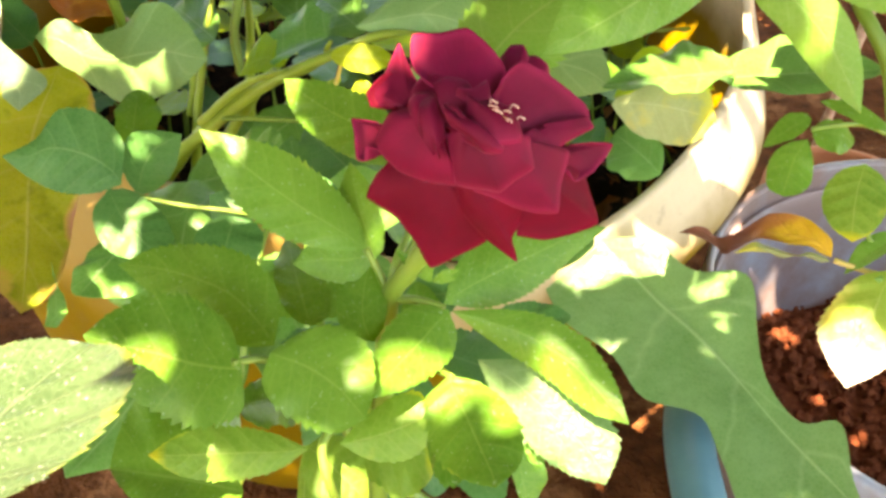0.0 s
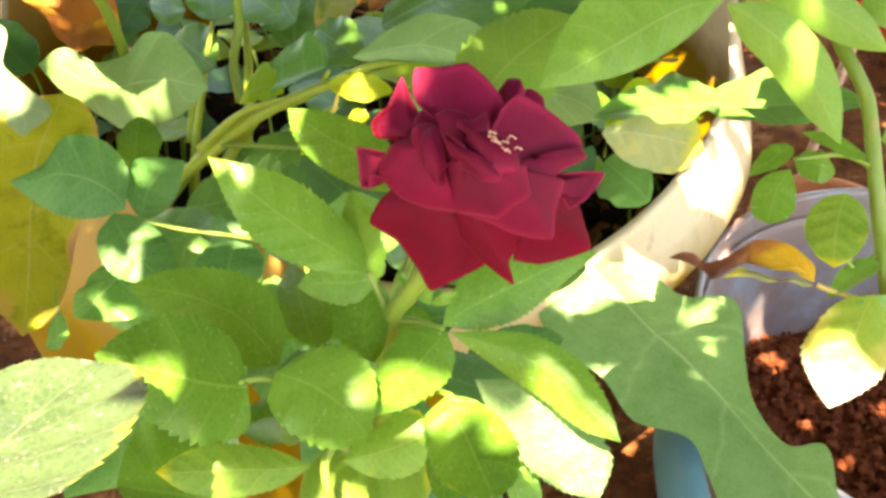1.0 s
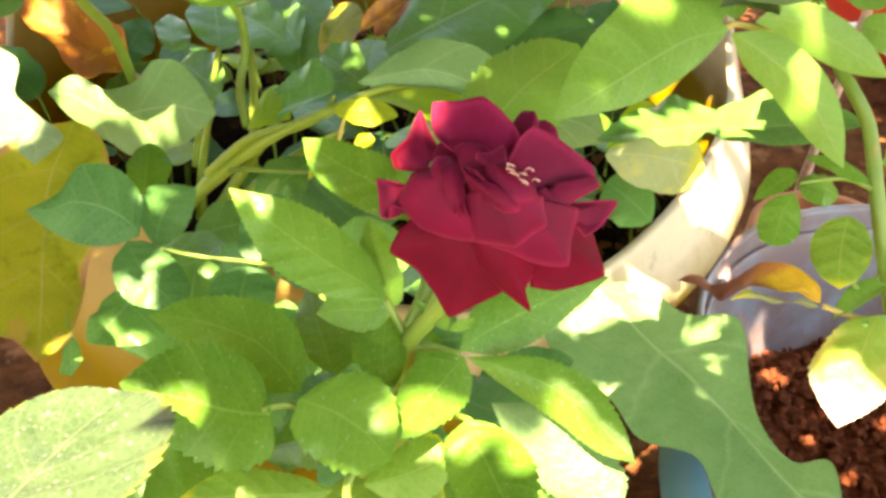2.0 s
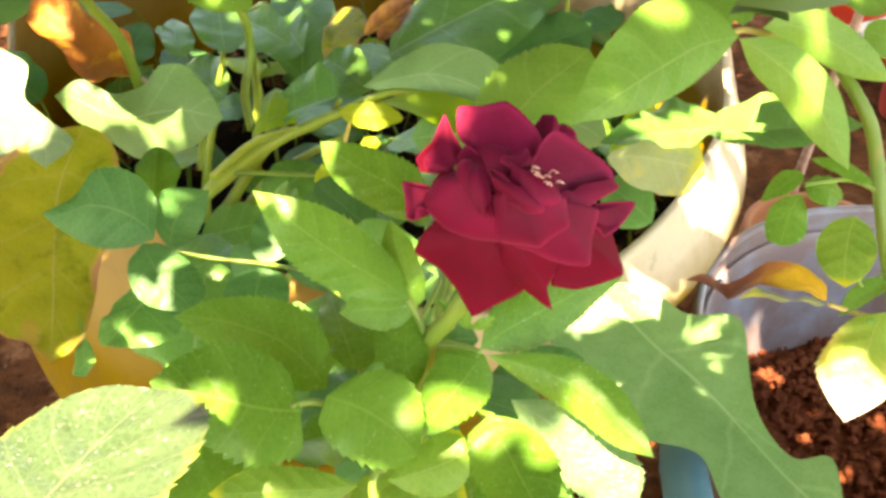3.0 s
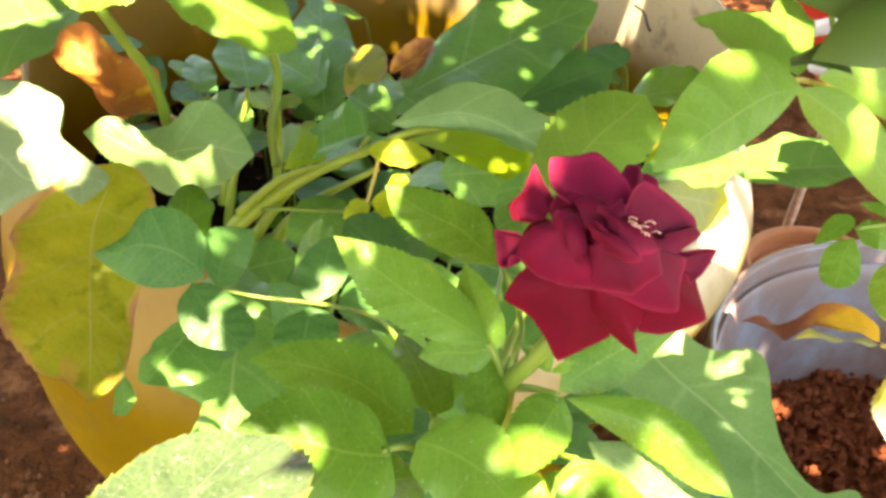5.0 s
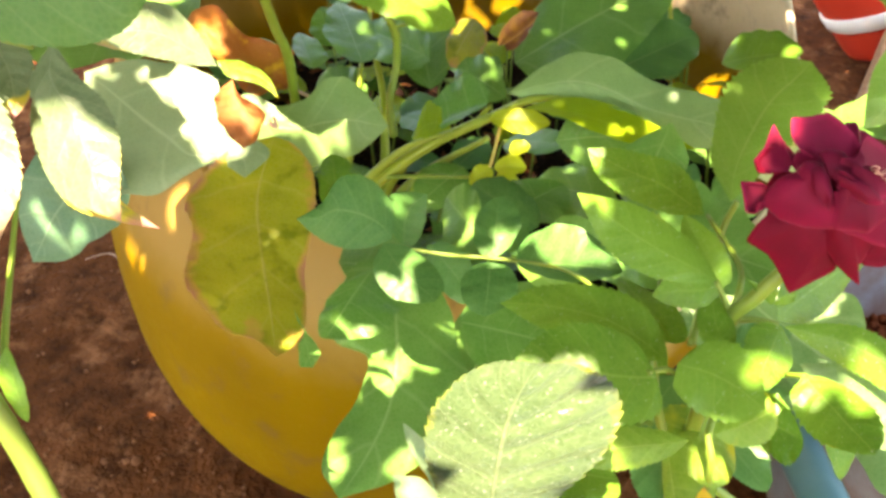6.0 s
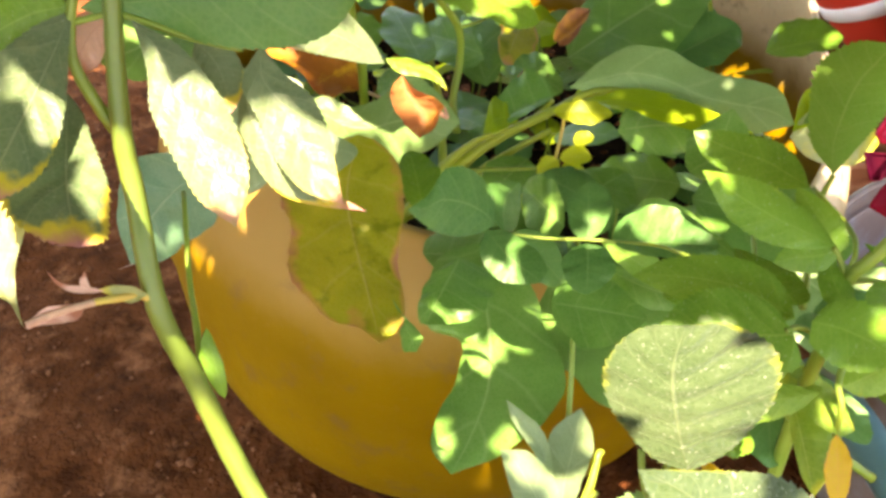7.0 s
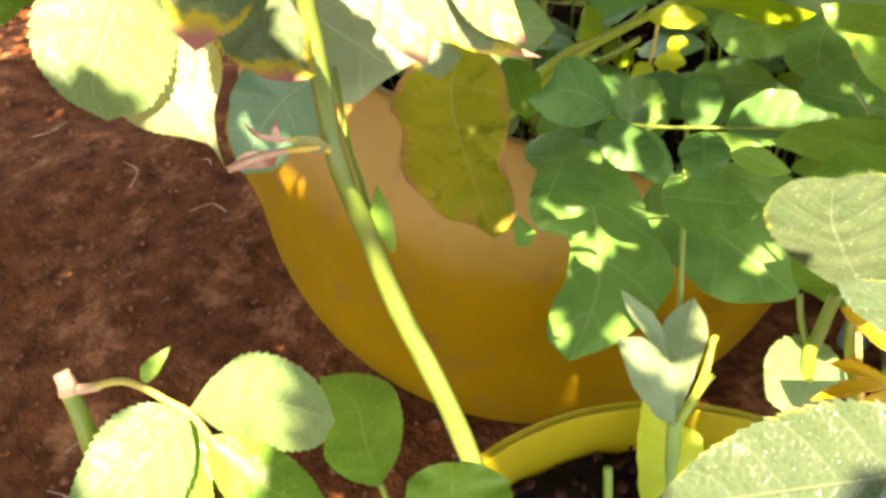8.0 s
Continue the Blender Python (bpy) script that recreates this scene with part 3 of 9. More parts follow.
def build_big_pot():
    cx, cy, mid, big = -0.056, 0.47, 0.203, 0.343
    root = empty("garden_pot", (cx, cy, 0.0))

    def radius(z, a):
        """A ball below; the lip turns inwards in front and stands up at the back."""
        s = min(1.0, max(0.0, (z - 0.19) / 0.12))
        s = s * s * (3 - 2 * s)
        ball = 0.285 + (big - 0.285) * s
        r = math.sqrt(max(0.0, ball ** 2 - (z - mid) ** 2))
        k = min(1.0, max(0.0, (math.sin(a) + 0.25) / 0.6))
        k = k * k * (3 - 2 * k)
        return r if z < mid else r + k * (big - 0.06 * (z - mid) - r)

    sides, rows = 144, 26
    bm = bmesh.new()
    outer, inner, thick = [], [], 0.006
    for k in range(sides):
        a = 2 * math.pi * k / sides
        right = min(1.0, max(0.0, (math.cos(a) + 0.25) / 0.6))
        top = rim_height(cy + 0.315 * math.sin(a)) + (0.029 - 0.045 * right) * max(0.0, -math.sin(a)) + 0.003 * math.sin(5 * a) * math.sin(2 * a + 1)
        o, q = [], []
        for i in range(rows + 1):
            s = i / rows
            z = top * (1 - (1 - s) ** 1.25)
            r = radius(z, a) * (1 + 0.004 * math.sin(3 * a + 5 * z))
            lean = min(1.0, max(0.0, (0.31 - z) / 0.12))
            sx, sy = -0.042 * lean * lean * (3 - 2 * lean), -0.026 * lean * lean * (3 - 2 * lean)
            lip = 0.004 * max(0.0, (s - 0.93) / 0.07)
            o.append(bm.verts.new(((r + lip) * math.cos(a) + sx, (r + lip) * math.sin(a) + sy, z)))
            q.append(bm.verts.new(((r + lip - thick) * math.cos(a) + sx, (r + lip - thick) * math.sin(a) + sy, max(z, thick) + (0.001 if i == rows else 0))))
        outer.append(o)
        inner.append(q)
    for k in range(sides):
        j = (k + 1) % sides
        for i in range(rows):
            bm.faces.new((outer[k][i], outer[j][i], outer[j][i + 1], outer[k][i + 1]))
            bm.faces.new((inner[j][i], inner[k][i], inner[k][i + 1], inner[j][i + 1]))
        bm.faces.new((outer[k][rows], outer[j][rows], inner[j][rows], inner[k][rows]))
    bm.faces.new([outer[k][0] for k in range(sides)][::-1])
    bm.faces.new([inner[k][0] for k in range(sides)])
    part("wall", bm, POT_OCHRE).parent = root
    part("soil", soil_disc(0.285, 0.264, 0.012, 3), SOIL, None, "dark moist potting soil").parent = root
    # a hand-drawn stroke inside the wall
    mark = part("mark", tube([(0.269, 0.134, 0.366), (0.265, 0.138, 0.373), (0.262, 0.143, 0.382), (0.254, 0.156, 0.385)], 0.0014, 0.0012, 6), INK, None, "short dark ink stroke")
    mark.parent = root
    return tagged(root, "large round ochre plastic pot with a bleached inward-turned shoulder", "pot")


build_big_pot()
pot("flower_pot", (-0.135, -0.146, 0.0),
                [(0.09, 0.0), (0.105, 0.01), (0.122, 0.12), (0.140, 0.25), (0.151, 0.325), (0.153, 0.33)],
                0.005, POT_YELLOW, SOIL, 0.303, 0.1405, "bright yellow plastic flower pot half filled with soil", "crumbly dark soil")
grey_pot = pot("grey_pot", (0.36, 0.20, 0.0),
               [(0.11, 0.0), (0.13, 0.01), (0.15, 0.12), (0.17, 0.24), (0.178, 0.25), (0.178, 0.27)],
               0.006, POT_GREY, GRIT, 0.13, 0.147, "weathered grey plastic pot filled with red grit", "coarse red grit")

hose = part("hose", tube([(0.235, 0.30, 0.0), (0.215, 0.265, 0.10), (0.185, 0.205, 0.185), (0.168, 0.160, 0.215), (0.156, 0.11, 0.235), (0.150, 0.03, 0.245), (0.145, -0.06, 0.235), (0.142, -0.14, 0.15), (0.14, -0.17, 0.0)], 0.016, 0.016, 24, 0.0, 12), PIPE)
for a, b in (((0.184, 0.203, 0.186), (0.179, 0.193, 0.193)), ((0.146, -0.045, 0.2385), (0.1455, -0.058, 0.2355))):
    part("ring", tube([a, Vector(a).lerp(Vector(b), 0.5), b], 0.0185, 0.0185, 24, 0.0, 4), PIPE, hose, "raised coupling ring")
tagged(hose, "thick teal plastic hose arching between the pots", "hose")

rnd = random.Random(8)
bm = bmesh.new()
for i in range(1500):
    r, a = 0.145 * math.sqrt(rnd.random()), rnd.uniform(0, 6.2832)
    stones(bm, rnd, lambda q: (0.36 + r * math.cos(a), 0.20 + r * math.sin(a), 0.134 + 0.004 * q.random()), 0.0042, 1)
tagged(part("red_grit", bm, GRIT, None, "coarse red grit filling a grey pot", smooth=False), "", "grit", "", "stuff")
bm = bmesh.new()
for i in range(520):
    r, a = 0.137 * math.sqrt(rnd.random()), rnd.uniform(0, 6.2832)
    stones(bm, rnd, lambda q: (-0.135 + r * math.cos(a), -0.146 + r * math.sin(a), 0.306 + 0.004 * q.random()), 0.0032, 1)
tagged(part("soil_crumbs", bm, CRUMB, None, "dark reddish soil crumbs in a yellow pot", smooth=False), "", "soil crumbs", "", "stuff")
terracotta_pot = pot("terracotta_pot", (0.40, 0.47, 0.0), [(0.05, 0.0), (0.055, 0.005), (0.068, 0.13), (0.08, 0.135), (0.08, 0.16)], 0.008, TERRACOTTA, SOIL, 0.12, 0.06, "small orange terracotta pot standing between two larger pots", "dry soil", sides=48)
red_tub = pot("red_tub", (0.84, 1.14, 0.062), [(0.11, 0.0), (0.12, 0.01), (0.14, 0.12), (0.16, 0.24), (0.17, 0.25), (0.17, 0.265)], 0.006, RED, SOIL, 0.18, 0.145, "bright red plastic tub with white stripes", "dark soil", sides=64)
for z in (0.06, 0.14, 0.21):
    r = 0.13 + 0.167 * (z - 0.06)
    band = part("stripe", lathe([(r + 0.001, z), (r + 0.0045, z + 0.003), (r + 0.0085, z + 0.027), (r + 0.004, z + 0.03)], 64), WHITE, None, "white stripe")
    band.parent = red_tub
red_tub.rotation_euler = (-0.3, -0.5, 0.0)
red_pot = pot("red_pot", (0.788, 0.987, 0.0), [(0.05, 0.0), (0.055, 0.005), (0.068, 0.10), (0.078, 0.105), (0.078, 0.13)], 0.005, DULL_RED, SOIL, 0.10, 0.062, "small dull red plastic pot standing on bare earth", "dark soil", sides=48)
stake = part("stake", tube([(0.43, 0.62, 0.0), (0.425, 0.60, 0.2), (0.42, 0.57, 0.46)], 0.006, 0.005, 8, 0.1), STUB)
tagged(stake, "thin brown wooden stake standing in the earth", "stake")

# ---- plants ----
rose_bush = tagged(empty("rose_bush", (-0.02, -0.10, 0.29)), "rose bush with toothed green leaves and one dark red bloom", "rose bush")
blade(rose_bush, [(-0.0202, -0.0287, 0.5388), (-0.0291, -0.0231, 0.5422), (-0.0397, -0.0178, 0.5460), (-0.0503, -0.0122, 0.5508), (-0.0599, -0.0069, 0.5561), (-0.0687, -0.0023, 0.5615)], [(-0.0202, -0.0287, 0.5388), (-0.0251, -0.0186, 0.5452), (-0.0341, -0.0105, 0.5506), (-0.0446, -0.0049, 0.5555), (-0.0566, -0.0026, 0.5588), (-0.0687, -0.0023, 0.5615)], [(-0.0202, -0.0287, 0.5388), (-0.0332, -0.0261, 0.5378), (-0.0459, -0.0224, 0.5392), (-0.0567, -0.0168, 0.5441), (-0.0636, -0.0095, 0.5522), (-0.0687, -0.0023, 0.5615)], LEAF_ROSE, teeth=0.07)
leaf(rose_bush, (-0.0187, -0.0292, 0.5379), (-0.0271, -0.0022, 0.5499), (-0.0275, -0.0137, 0.5406), (-0.0158, -0.0200, 0.5460), LEAF_ROSE, fold=0.2)
blade(rose_bush, [(-0.0143, 0.0085, 0.5406), (-0.0195, 0.0157, 0.5422), (-0.0268, 0.0244, 0.5441), (-0.0364, 0.0320, 0.5449), (-0.0456, 0.0395, 0.5464), (-0.0529, 0.0460, 0.5484)], [(-0.0143, 0.0085, 0.5406), (-0.0149, 0.0187, 0.5458), (-0.0200, 0.0292, 0.5497), (-0.0303, 0.0367, 0.5499), (-0.0413, 0.0427, 0.5499), (-0.0529, 0.0460, 0.5484)], [(-0.0143, 0.0085, 0.5406), (-0.0244, 0.0145, 0.5372), (-0.0341, 0.0223, 0.5365), (-0.0431, 0.0301, 0.5378), (-0.0502, 0.0381, 0.5417), (-0.0529, 0.0460, 0.5484)], LEAF_ROSE, teeth=0.07)
blade(rose_bush, [(-0.1334, 0.0786, 0.4782), (-0.1377, 0.0821, 0.4836), (-0.1473, 0.0845, 0.4895), (-0.1592, 0.0840, 0.4930), (-0.1681, 0.0801, 0.4917), (-0.1777, 0.0780, 0.4931)], [(-0.1334, 0.0786, 0.4782), (-0.1327, 0.0900, 0.4900), (-0.1421, 0.0968, 0.5005), (-0.1565, 0.0955, 0.5039), (-0.1660, 0.0858, 0.4961), (-0.1777, 0.0780, 0.4931)], [(-0.1334, 0.0786, 0.4782), (-0.1437, 0.0762, 0.4758), (-0.1541, 0.0751, 0.4762), (-0.1635, 0.0754, 0.4798), (-0.1713, 0.0764, 0.4858), (-0.1777, 0.0780, 0.4931)], LEAF_SHADED, teeth=0.03)
blade(rose_bush, [(-0.1272, 0.0774, 0.4732), (-0.1274, 0.0823, 0.4759), (-0.1267, 0.0896, 0.4793), (-0.1237, 0.0980, 0.4820), (-0.1189, 0.1041, 0.4823), (-0.1143, 0.1090, 0.4822)], [(-0.1272, 0.0774, 0.4732), (-0.1331, 0.0833, 0.4792), (-0.1358, 0.0920, 0.4852), (-0.1321, 0.1019, 0.4881), (-0.1235, 0.1067, 0.4857), (-0.1143, 0.1090, 0.4822)], [(-0.1272, 0.0774, 0.4732), (-0.1224, 0.0830, 0.4712), (-0.1186, 0.0898, 0.4714), (-0.1162, 0.0969, 0.4737), (-0.1150, 0.1033, 0.4776), (-0.1143, 0.1090, 0.4822)], LEAF_SHADED, teeth=0.03)
blade(rose_bush, [(-0.1377, 0.0754, 0.4786), (-0.1353, 0.0713, 0.4759), (-0.1303, 0.0648, 0.4716), (-0.1234, 0.0584, 0.4674), (-0.1168, 0.0528, 0.4641), (-0.1147, 0.0499, 0.4624)], [(-0.1377, 0.0754, 0.4786), (-0.1427, 0.0684, 0.4737), (-0.1412, 0.0599, 0.4680), (-0.1344, 0.0532, 0.4637), (-0.1247, 0.0501, 0.4620), (-0.1147, 0.0499, 0.4624)], [(-0.1377, 0.0754, 0.4786), (-0.1287, 0.0758, 0.4767), (-0.1203, 0.0723, 0.4732), (-0.1133, 0.0660, 0.4691), (-0.1095, 0.0571, 0.4648), (-0.1147, 0.0499, 0.4624)], LEAF_SHADED, teeth=0.03)
leaf(rose_bush, (-0.0851, 0.0740, 0.4670), (-0.0778, 0.1045, 0.4816), (-0.0929, 0.0895, 0.4737), (-0.0690, 0.0901, 0.4733), LEAF_SHADED, teeth=0.02, blunt=0.6)
leaf(rose_bush, (-0.0862, 0.0693, 0.4691), (-0.0911, 0.0458, 0.4556), (-0.1024, 0.0593, 0.4624), (-0.0737, 0.0603, 0.4601), LEAF_SHADED, teeth=0.02, blunt=0.6)
leaf(rose_bush, (-0.0746, 0.0646, 0.4731), (-0.0311, 0.0381, 0.4871), (-0.0527, 0.0696, 0.4905), (-0.0546, 0.0412, 0.4794), LEAF_SHADED, teeth=0.02, blunt=0.4)
stem(rose_bush, "leafstalk", [(-0.1337, 0.0775, 0.4765), (-0.1116, 0.0721, 0.4733), (-0.0746, 0.0646, 0.4731), (-0.0521, 0.0350, 0.4880), (-0.0369, -0.0259, 0.5033)], 0.0008, 0.0011, STEM_GREEN)
blade(rose_bush, [(-0.0447, -0.0526, 0.5272), (-0.0500, -0.0449, 0.5280), (-0.0594, -0.0348, 0.5286), (-0.0718, -0.0271, 0.5277), (-0.0846, -0.0216, 0.5262), (-0.0963, -0.0184, 0.5243)], [(-0.0447, -0.0526, 0.5272), (-0.0449, -0.0398, 0.5318), (-0.0536, -0.0266, 0.5339), (-0.0680, -0.0186, 0.5322), (-0.0831, -0.0157, 0.5291), (-0.0963, -0.0184, 0.5243)], [(-0.0447, -0.0526, 0.5272), (-0.0556, -0.0486, 0.5226), (-0.0661, -0.0407, 0.5211), (-0.0766, -0.0331, 0.5208), (-0.0868, -0.0259, 0.5219), (-0.0963, -0.0184, 0.5243)], LEAF_ROSE, teeth=0.07)
blade(rose_bush, [(-0.0512, -0.0625, 0.5313), (-0.0529, -0.0630, 0.5303), (-0.0637, -0.0602, 0.5288), (-0.0761, -0.0560, 0.5285), (-0.0871, -0.0529, 0.5284), (-0.0958, -0.0504, 0.5288)], [(-0.0512, -0.0625, 0.5313), (-0.0557, -0.0525, 0.5352), (-0.0655, -0.0452, 0.5367), (-0.0772, -0.0424, 0.5358), (-0.0876, -0.0448, 0.5328), (-0.0958, -0.0504, 0.5288)], [(-0.0512, -0.0625, 0.5313), (-0.0509, -0.0714, 0.5234), (-0.0632, -0.0720, 0.5178), (-0.0765, -0.0663, 0.5180), (-0.0877, -0.0589, 0.5219), (-0.0958, -0.0504, 0.5288)], LEAF_ROSE, teeth=0.07, wave=0.04)
stem(rose_bush, "leafstalk", [(-0.0538, -0.0617, 0.5310), (-0.0466, -0.0593, 0.5295), (-0.0376, -0.0593, 0.5237), (-0.0235, -0.0589, 0.5122)], 0.001, 0.0012, STEM_GREEN)
blade(rose_bush, [(-0.0439, -0.0606, 0.5335), (-0.0408, -0.0617, 0.5331), (-0.0339, -0.0643, 0.5322), (-0.0265, -0.0690, 0.5305), (-0.0215, -0.0740, 0.5286), (-0.0188, -0.0767, 0.5277)], [(-0.0439, -0.0606, 0.5335), (-0.0364, -0.0553, 0.5355), (-0.0272, -0.0539, 0.5362), (-0.0193, -0.0591, 0.5343), (-0.0172, -0.0679, 0.5307), (-0.0188, -0.0767, 0.5277)], [(-0.0439, -0.0606, 0.5335), (-0.0457, -0.0659, 0.5283), (-0.0412, -0.0714, 0.5244), (-0.0341, -0.0755, 0.5230), (-0.0260, -0.0781, 0.5239), (-0.0188, -0.0767, 0.5277)], LEAF_ROSE, teeth=0.07)
blade(rose_bush, [(-0.0187, -0.0489, 0.5244), (-0.0208, -0.0460, 0.5254), (-0.0222, -0.0410, 0.5273), (-0.0222, -0.0351, 0.5295), (-0.0215, -0.0298, 0.5316), (-0.0207, -0.0255, 0.5334)], [(-0.0187, -0.0489, 0.5244), (-0.0251, -0.0474, 0.5248), (-0.0290, -0.0421, 0.5265), (-0.0288, -0.0355, 0.5290), (-0.0256, -0.0298, 0.5313), (-0.0207, -0.0255, 0.5334)], [(-0.0187, -0.0489, 0.5244), (-0.0165, -0.0440, 0.5253), (-0.0155, -0.0387, 0.5268), (-0.0158, -0.0336, 0.5288), (-0.0176, -0.0291, 0.5311), (-0.0207, -0.0255, 0.5334)], LEAF_ROSE, teeth=0.04)
blade(rose_bush, [(-0.0184, -0.0295, 0.5376), (-0.0220, -0.0286, 0.5369), (-0.0272, -0.0279, 0.5352), (-0.0330, -0.0266, 0.5342), (-0.0384, -0.0259, 0.5328), (-0.0428, -0.0256, 0.5316)], [(-0.0184, -0.0295, 0.5376), (-0.0221, -0.0253, 0.5398), (-0.0278, -0.0228, 0.5395), (-0.0338, -0.0218, 0.5381), (-0.0390, -0.0229, 0.5352), (-0.0428, -0.0256, 0.5316)], [(-0.0184, -0.0295, 0.5376), (-0.0220, -0.0311, 0.5332), (-0.0267, -0.0318, 0.5298), (-0.0325, -0.0301, 0.5292), (-0.0380, -0.0281, 0.5297), (-0.0428, -0.0256, 0.5316)], LEAF_ROSE, teeth=0.07)
leaf(rose_bush, (-0.0370, -0.0410, 0.5224), (-0.0484, -0.0044, 0.5224), (-0.0487, -0.0254, 0.5203), (-0.0319, -0.0294, 0.5242), LEAF_ROSE)
blade(rose_bush, [(0.0016, -0.0393, 0.5268), (-0.0013, -0.0429, 0.5264), (-0.0060, -0.0495, 0.5256), (-0.0110, -0.0563, 0.5253), (-0.0151, -0.0628, 0.5250), (-0.0185, -0.0686, 0.5250)], [(0.0016, -0.0393, 0.5268), (-0.0063, -0.0388, 0.5287), (-0.0130, -0.0438, 0.5285), (-0.0171, -0.0515, 0.5275), (-0.0186, -0.0601, 0.5262), (-0.0185, -0.0686, 0.5250)], [(0.0016, -0.0393, 0.5268), (0.0037, -0.0455, 0.5225), (0.0008, -0.0528, 0.5202), (-0.0052, -0.0588, 0.5204), (-0.0118, -0.0641, 0.5222), (-0.0185, -0.0686, 0.5250)], LEAF_ROSE, teeth=0.07)
blade(rose_bush, [(0.0021, -0.0394, 0.5267), (0.0134, -0.0425, 0.5251), (0.0245, -0.0467, 0.5233), (0.0345, -0.0529, 0.5205), (0.0423, -0.0607, 0.5165), (0.0489, -0.0680, 0.5133)], [(0.0021, -0.0394, 0.5267), (0.0153, -0.0394, 0.5273), (0.0282, -0.0418, 0.5270), (0.0389, -0.0482, 0.5242), (0.0457, -0.0576, 0.5191), (0.0489, -0.0680, 0.5133)], [(0.0021, -0.0394, 0.5267), (0.0116, -0.0436, 0.5208), (0.0213, -0.0485, 0.5162), (0.0307, -0.0547, 0.5133), (0.0393, -0.0622, 0.5117), (0.0489, -0.0680, 0.5133)], LEAF_ROSE, teeth=0.07)
blade(rose_bush, [(0.0001, -0.0380, 0.5280), (0.0072, -0.0316, 0.5282), (0.0172, -0.0243, 0.5281), (0.0278, -0.0174, 0.5284), (0.0385, -0.0110, 0.5289), (0.0495, -0.0065, 0.5288)], [(0.0001, -0.0380, 0.5280), (0.0036, -0.0272, 0.5323), (0.0128, -0.0179, 0.5336), (0.0245, -0.0115, 0.5330), (0.0370, -0.0073, 0.5317), (0.0495, -0.0065, 0.5288)], [(0.0001, -0.0380, 0.5280), (0.0108, -0.0349, 0.5230), (0.0217, -0.0290, 0.5209), (0.0314, -0.0213, 0.5220), (0.0404, -0.0136, 0.5251), (0.0495, -0.0065, 0.5288)], LEAF_ROSE, teeth=0.07)
blade(rose_bush, [(0.0096, -0.0455, 0.5134), (0.0180, -0.0494, 0.5103), (0.0264, -0.0549, 0.5063), (0.0345, -0.0613, 0.5022), (0.0414, -0.0682, 0.4982), (0.0442, -0.0740, 0.4946)], [(0.0096, -0.0455, 0.5134), (0.0222, -0.0454, 0.5125), (0.0336, -0.0491, 0.5096), (0.0431, -0.0556, 0.5056), (0.0485, -0.0647, 0.5005), (0.0442, -0.0740, 0.4946)], [(0.0096, -0.0455, 0.5134), (0.0141, -0.0520, 0.5063), (0.0196, -0.0586, 0.5004), (0.0265, -0.0650, 0.4961), (0.0348, -0.0704, 0.4941), (0.0442, -0.0740, 0.4946)], LEAF_SUNLIT, teeth=0.07)
blade(rose_bush, [(0.0015, -0.0609, 0.5250), (0.0027, -0.0654, 0.5241), (0.0059, -0.0727, 0.5230), (0.0090, -0.0809, 0.5221), (0.0116, -0.0880, 0.5217), (0.0124, -0.0920, 0.5215)], [(0.0015, -0.0609, 0.5250), (-0.0043, -0.0655, 0.5212), (-0.0043, -0.0735, 0.5184), (-0.0012, -0.0818, 0.5174), (0.0051, -0.0882, 0.5187), (0.0124, -0.0920, 0.5215)], [(0.0015, -0.0609, 0.5250), (0.0098, -0.0631, 0.5244), (0.0162, -0.0688, 0.5235), (0.0195, -0.0770, 0.5226), (0.0182, -0.0860, 0.5220), (0.0124, -0.0920, 0.5215)], LEAF_ROSE, teeth=0.07)
blade(rose_bush, [(-0.0277, -0.0676, 0.5044), (-0.0227, -0.0666, 0.5045), (-0.0169, -0.0651, 0.5050), (-0.0107, -0.0631, 0.5060), (-0.0052, -0.0610, 0.5073), (-0.0038, -0.0609, 0.5073)], [(-0.0277, -0.0676, 0.5044), (-0.0237, -0.0624, 0.5061), (-0.0185, -0.0582, 0.5078), (-0.0126, -0.0552, 0.5096), (-0.0063, -0.0551, 0.5103), (-0.0038, -0.0609, 0.5073)], [(-0.0277, -0.0676, 0.5044), (-0.0220, -0.0694, 0.5010), (-0.0155, -0.0698, 0.4992), (-0.0089, -0.0688, 0.4995), (-0.0041, -0.0656, 0.5025), (-0.0038, -0.0609, 0.5073)], LEAF_YELLOWING, teeth=0.07)
blade(rose_bush, [(-0.0362, -0.0688, 0.5037), (-0.0444, -0.0690, 0.5027), (-0.0536, -0.0689, 0.5022), (-0.0630, -0.0691, 0.5019), (-0.0720, -0.0695, 0.5018), (-0.0797, -0.0697, 0.5021)], [(-0.0362, -0.0688, 0.5037), (-0.0451, -0.0647, 0.5044), (-0.0546, -0.0624, 0.5046), (-0.0641, -0.0622, 0.5047), (-0.0727, -0.0647, 0.5039), (-0.0797, -0.0697, 0.5021)], [(-0.0362, -0.0688, 0.5037), (-0.0441, -0.0720, 0.4992), (-0.0533, -0.0734, 0.4968), (-0.0628, -0.0739, 0.4963), (-0.0720, -0.0730, 0.4979), (-0.0797, -0.0697, 0.5021)], LEAF_YELLOWING, teeth=0.07)
leaf(rose_bush, (-0.0576, -0.0678, 0.4814), (-0.0958, -0.0634, 0.4862), (-0.0819, -0.0418, 0.4951), (-0.0725, -0.0796, 0.4833), LEAF_ROSE, blunt=0.4)
leaf(rose_bush, (-0.0381, -0.0619, 0.4952), (-0.0210, -0.0754, 0.4879), (-0.0267, -0.0590, 0.4910), (-0.0358, -0.0754, 0.4879), LEAF_YELLOWING, blunt=0.4)
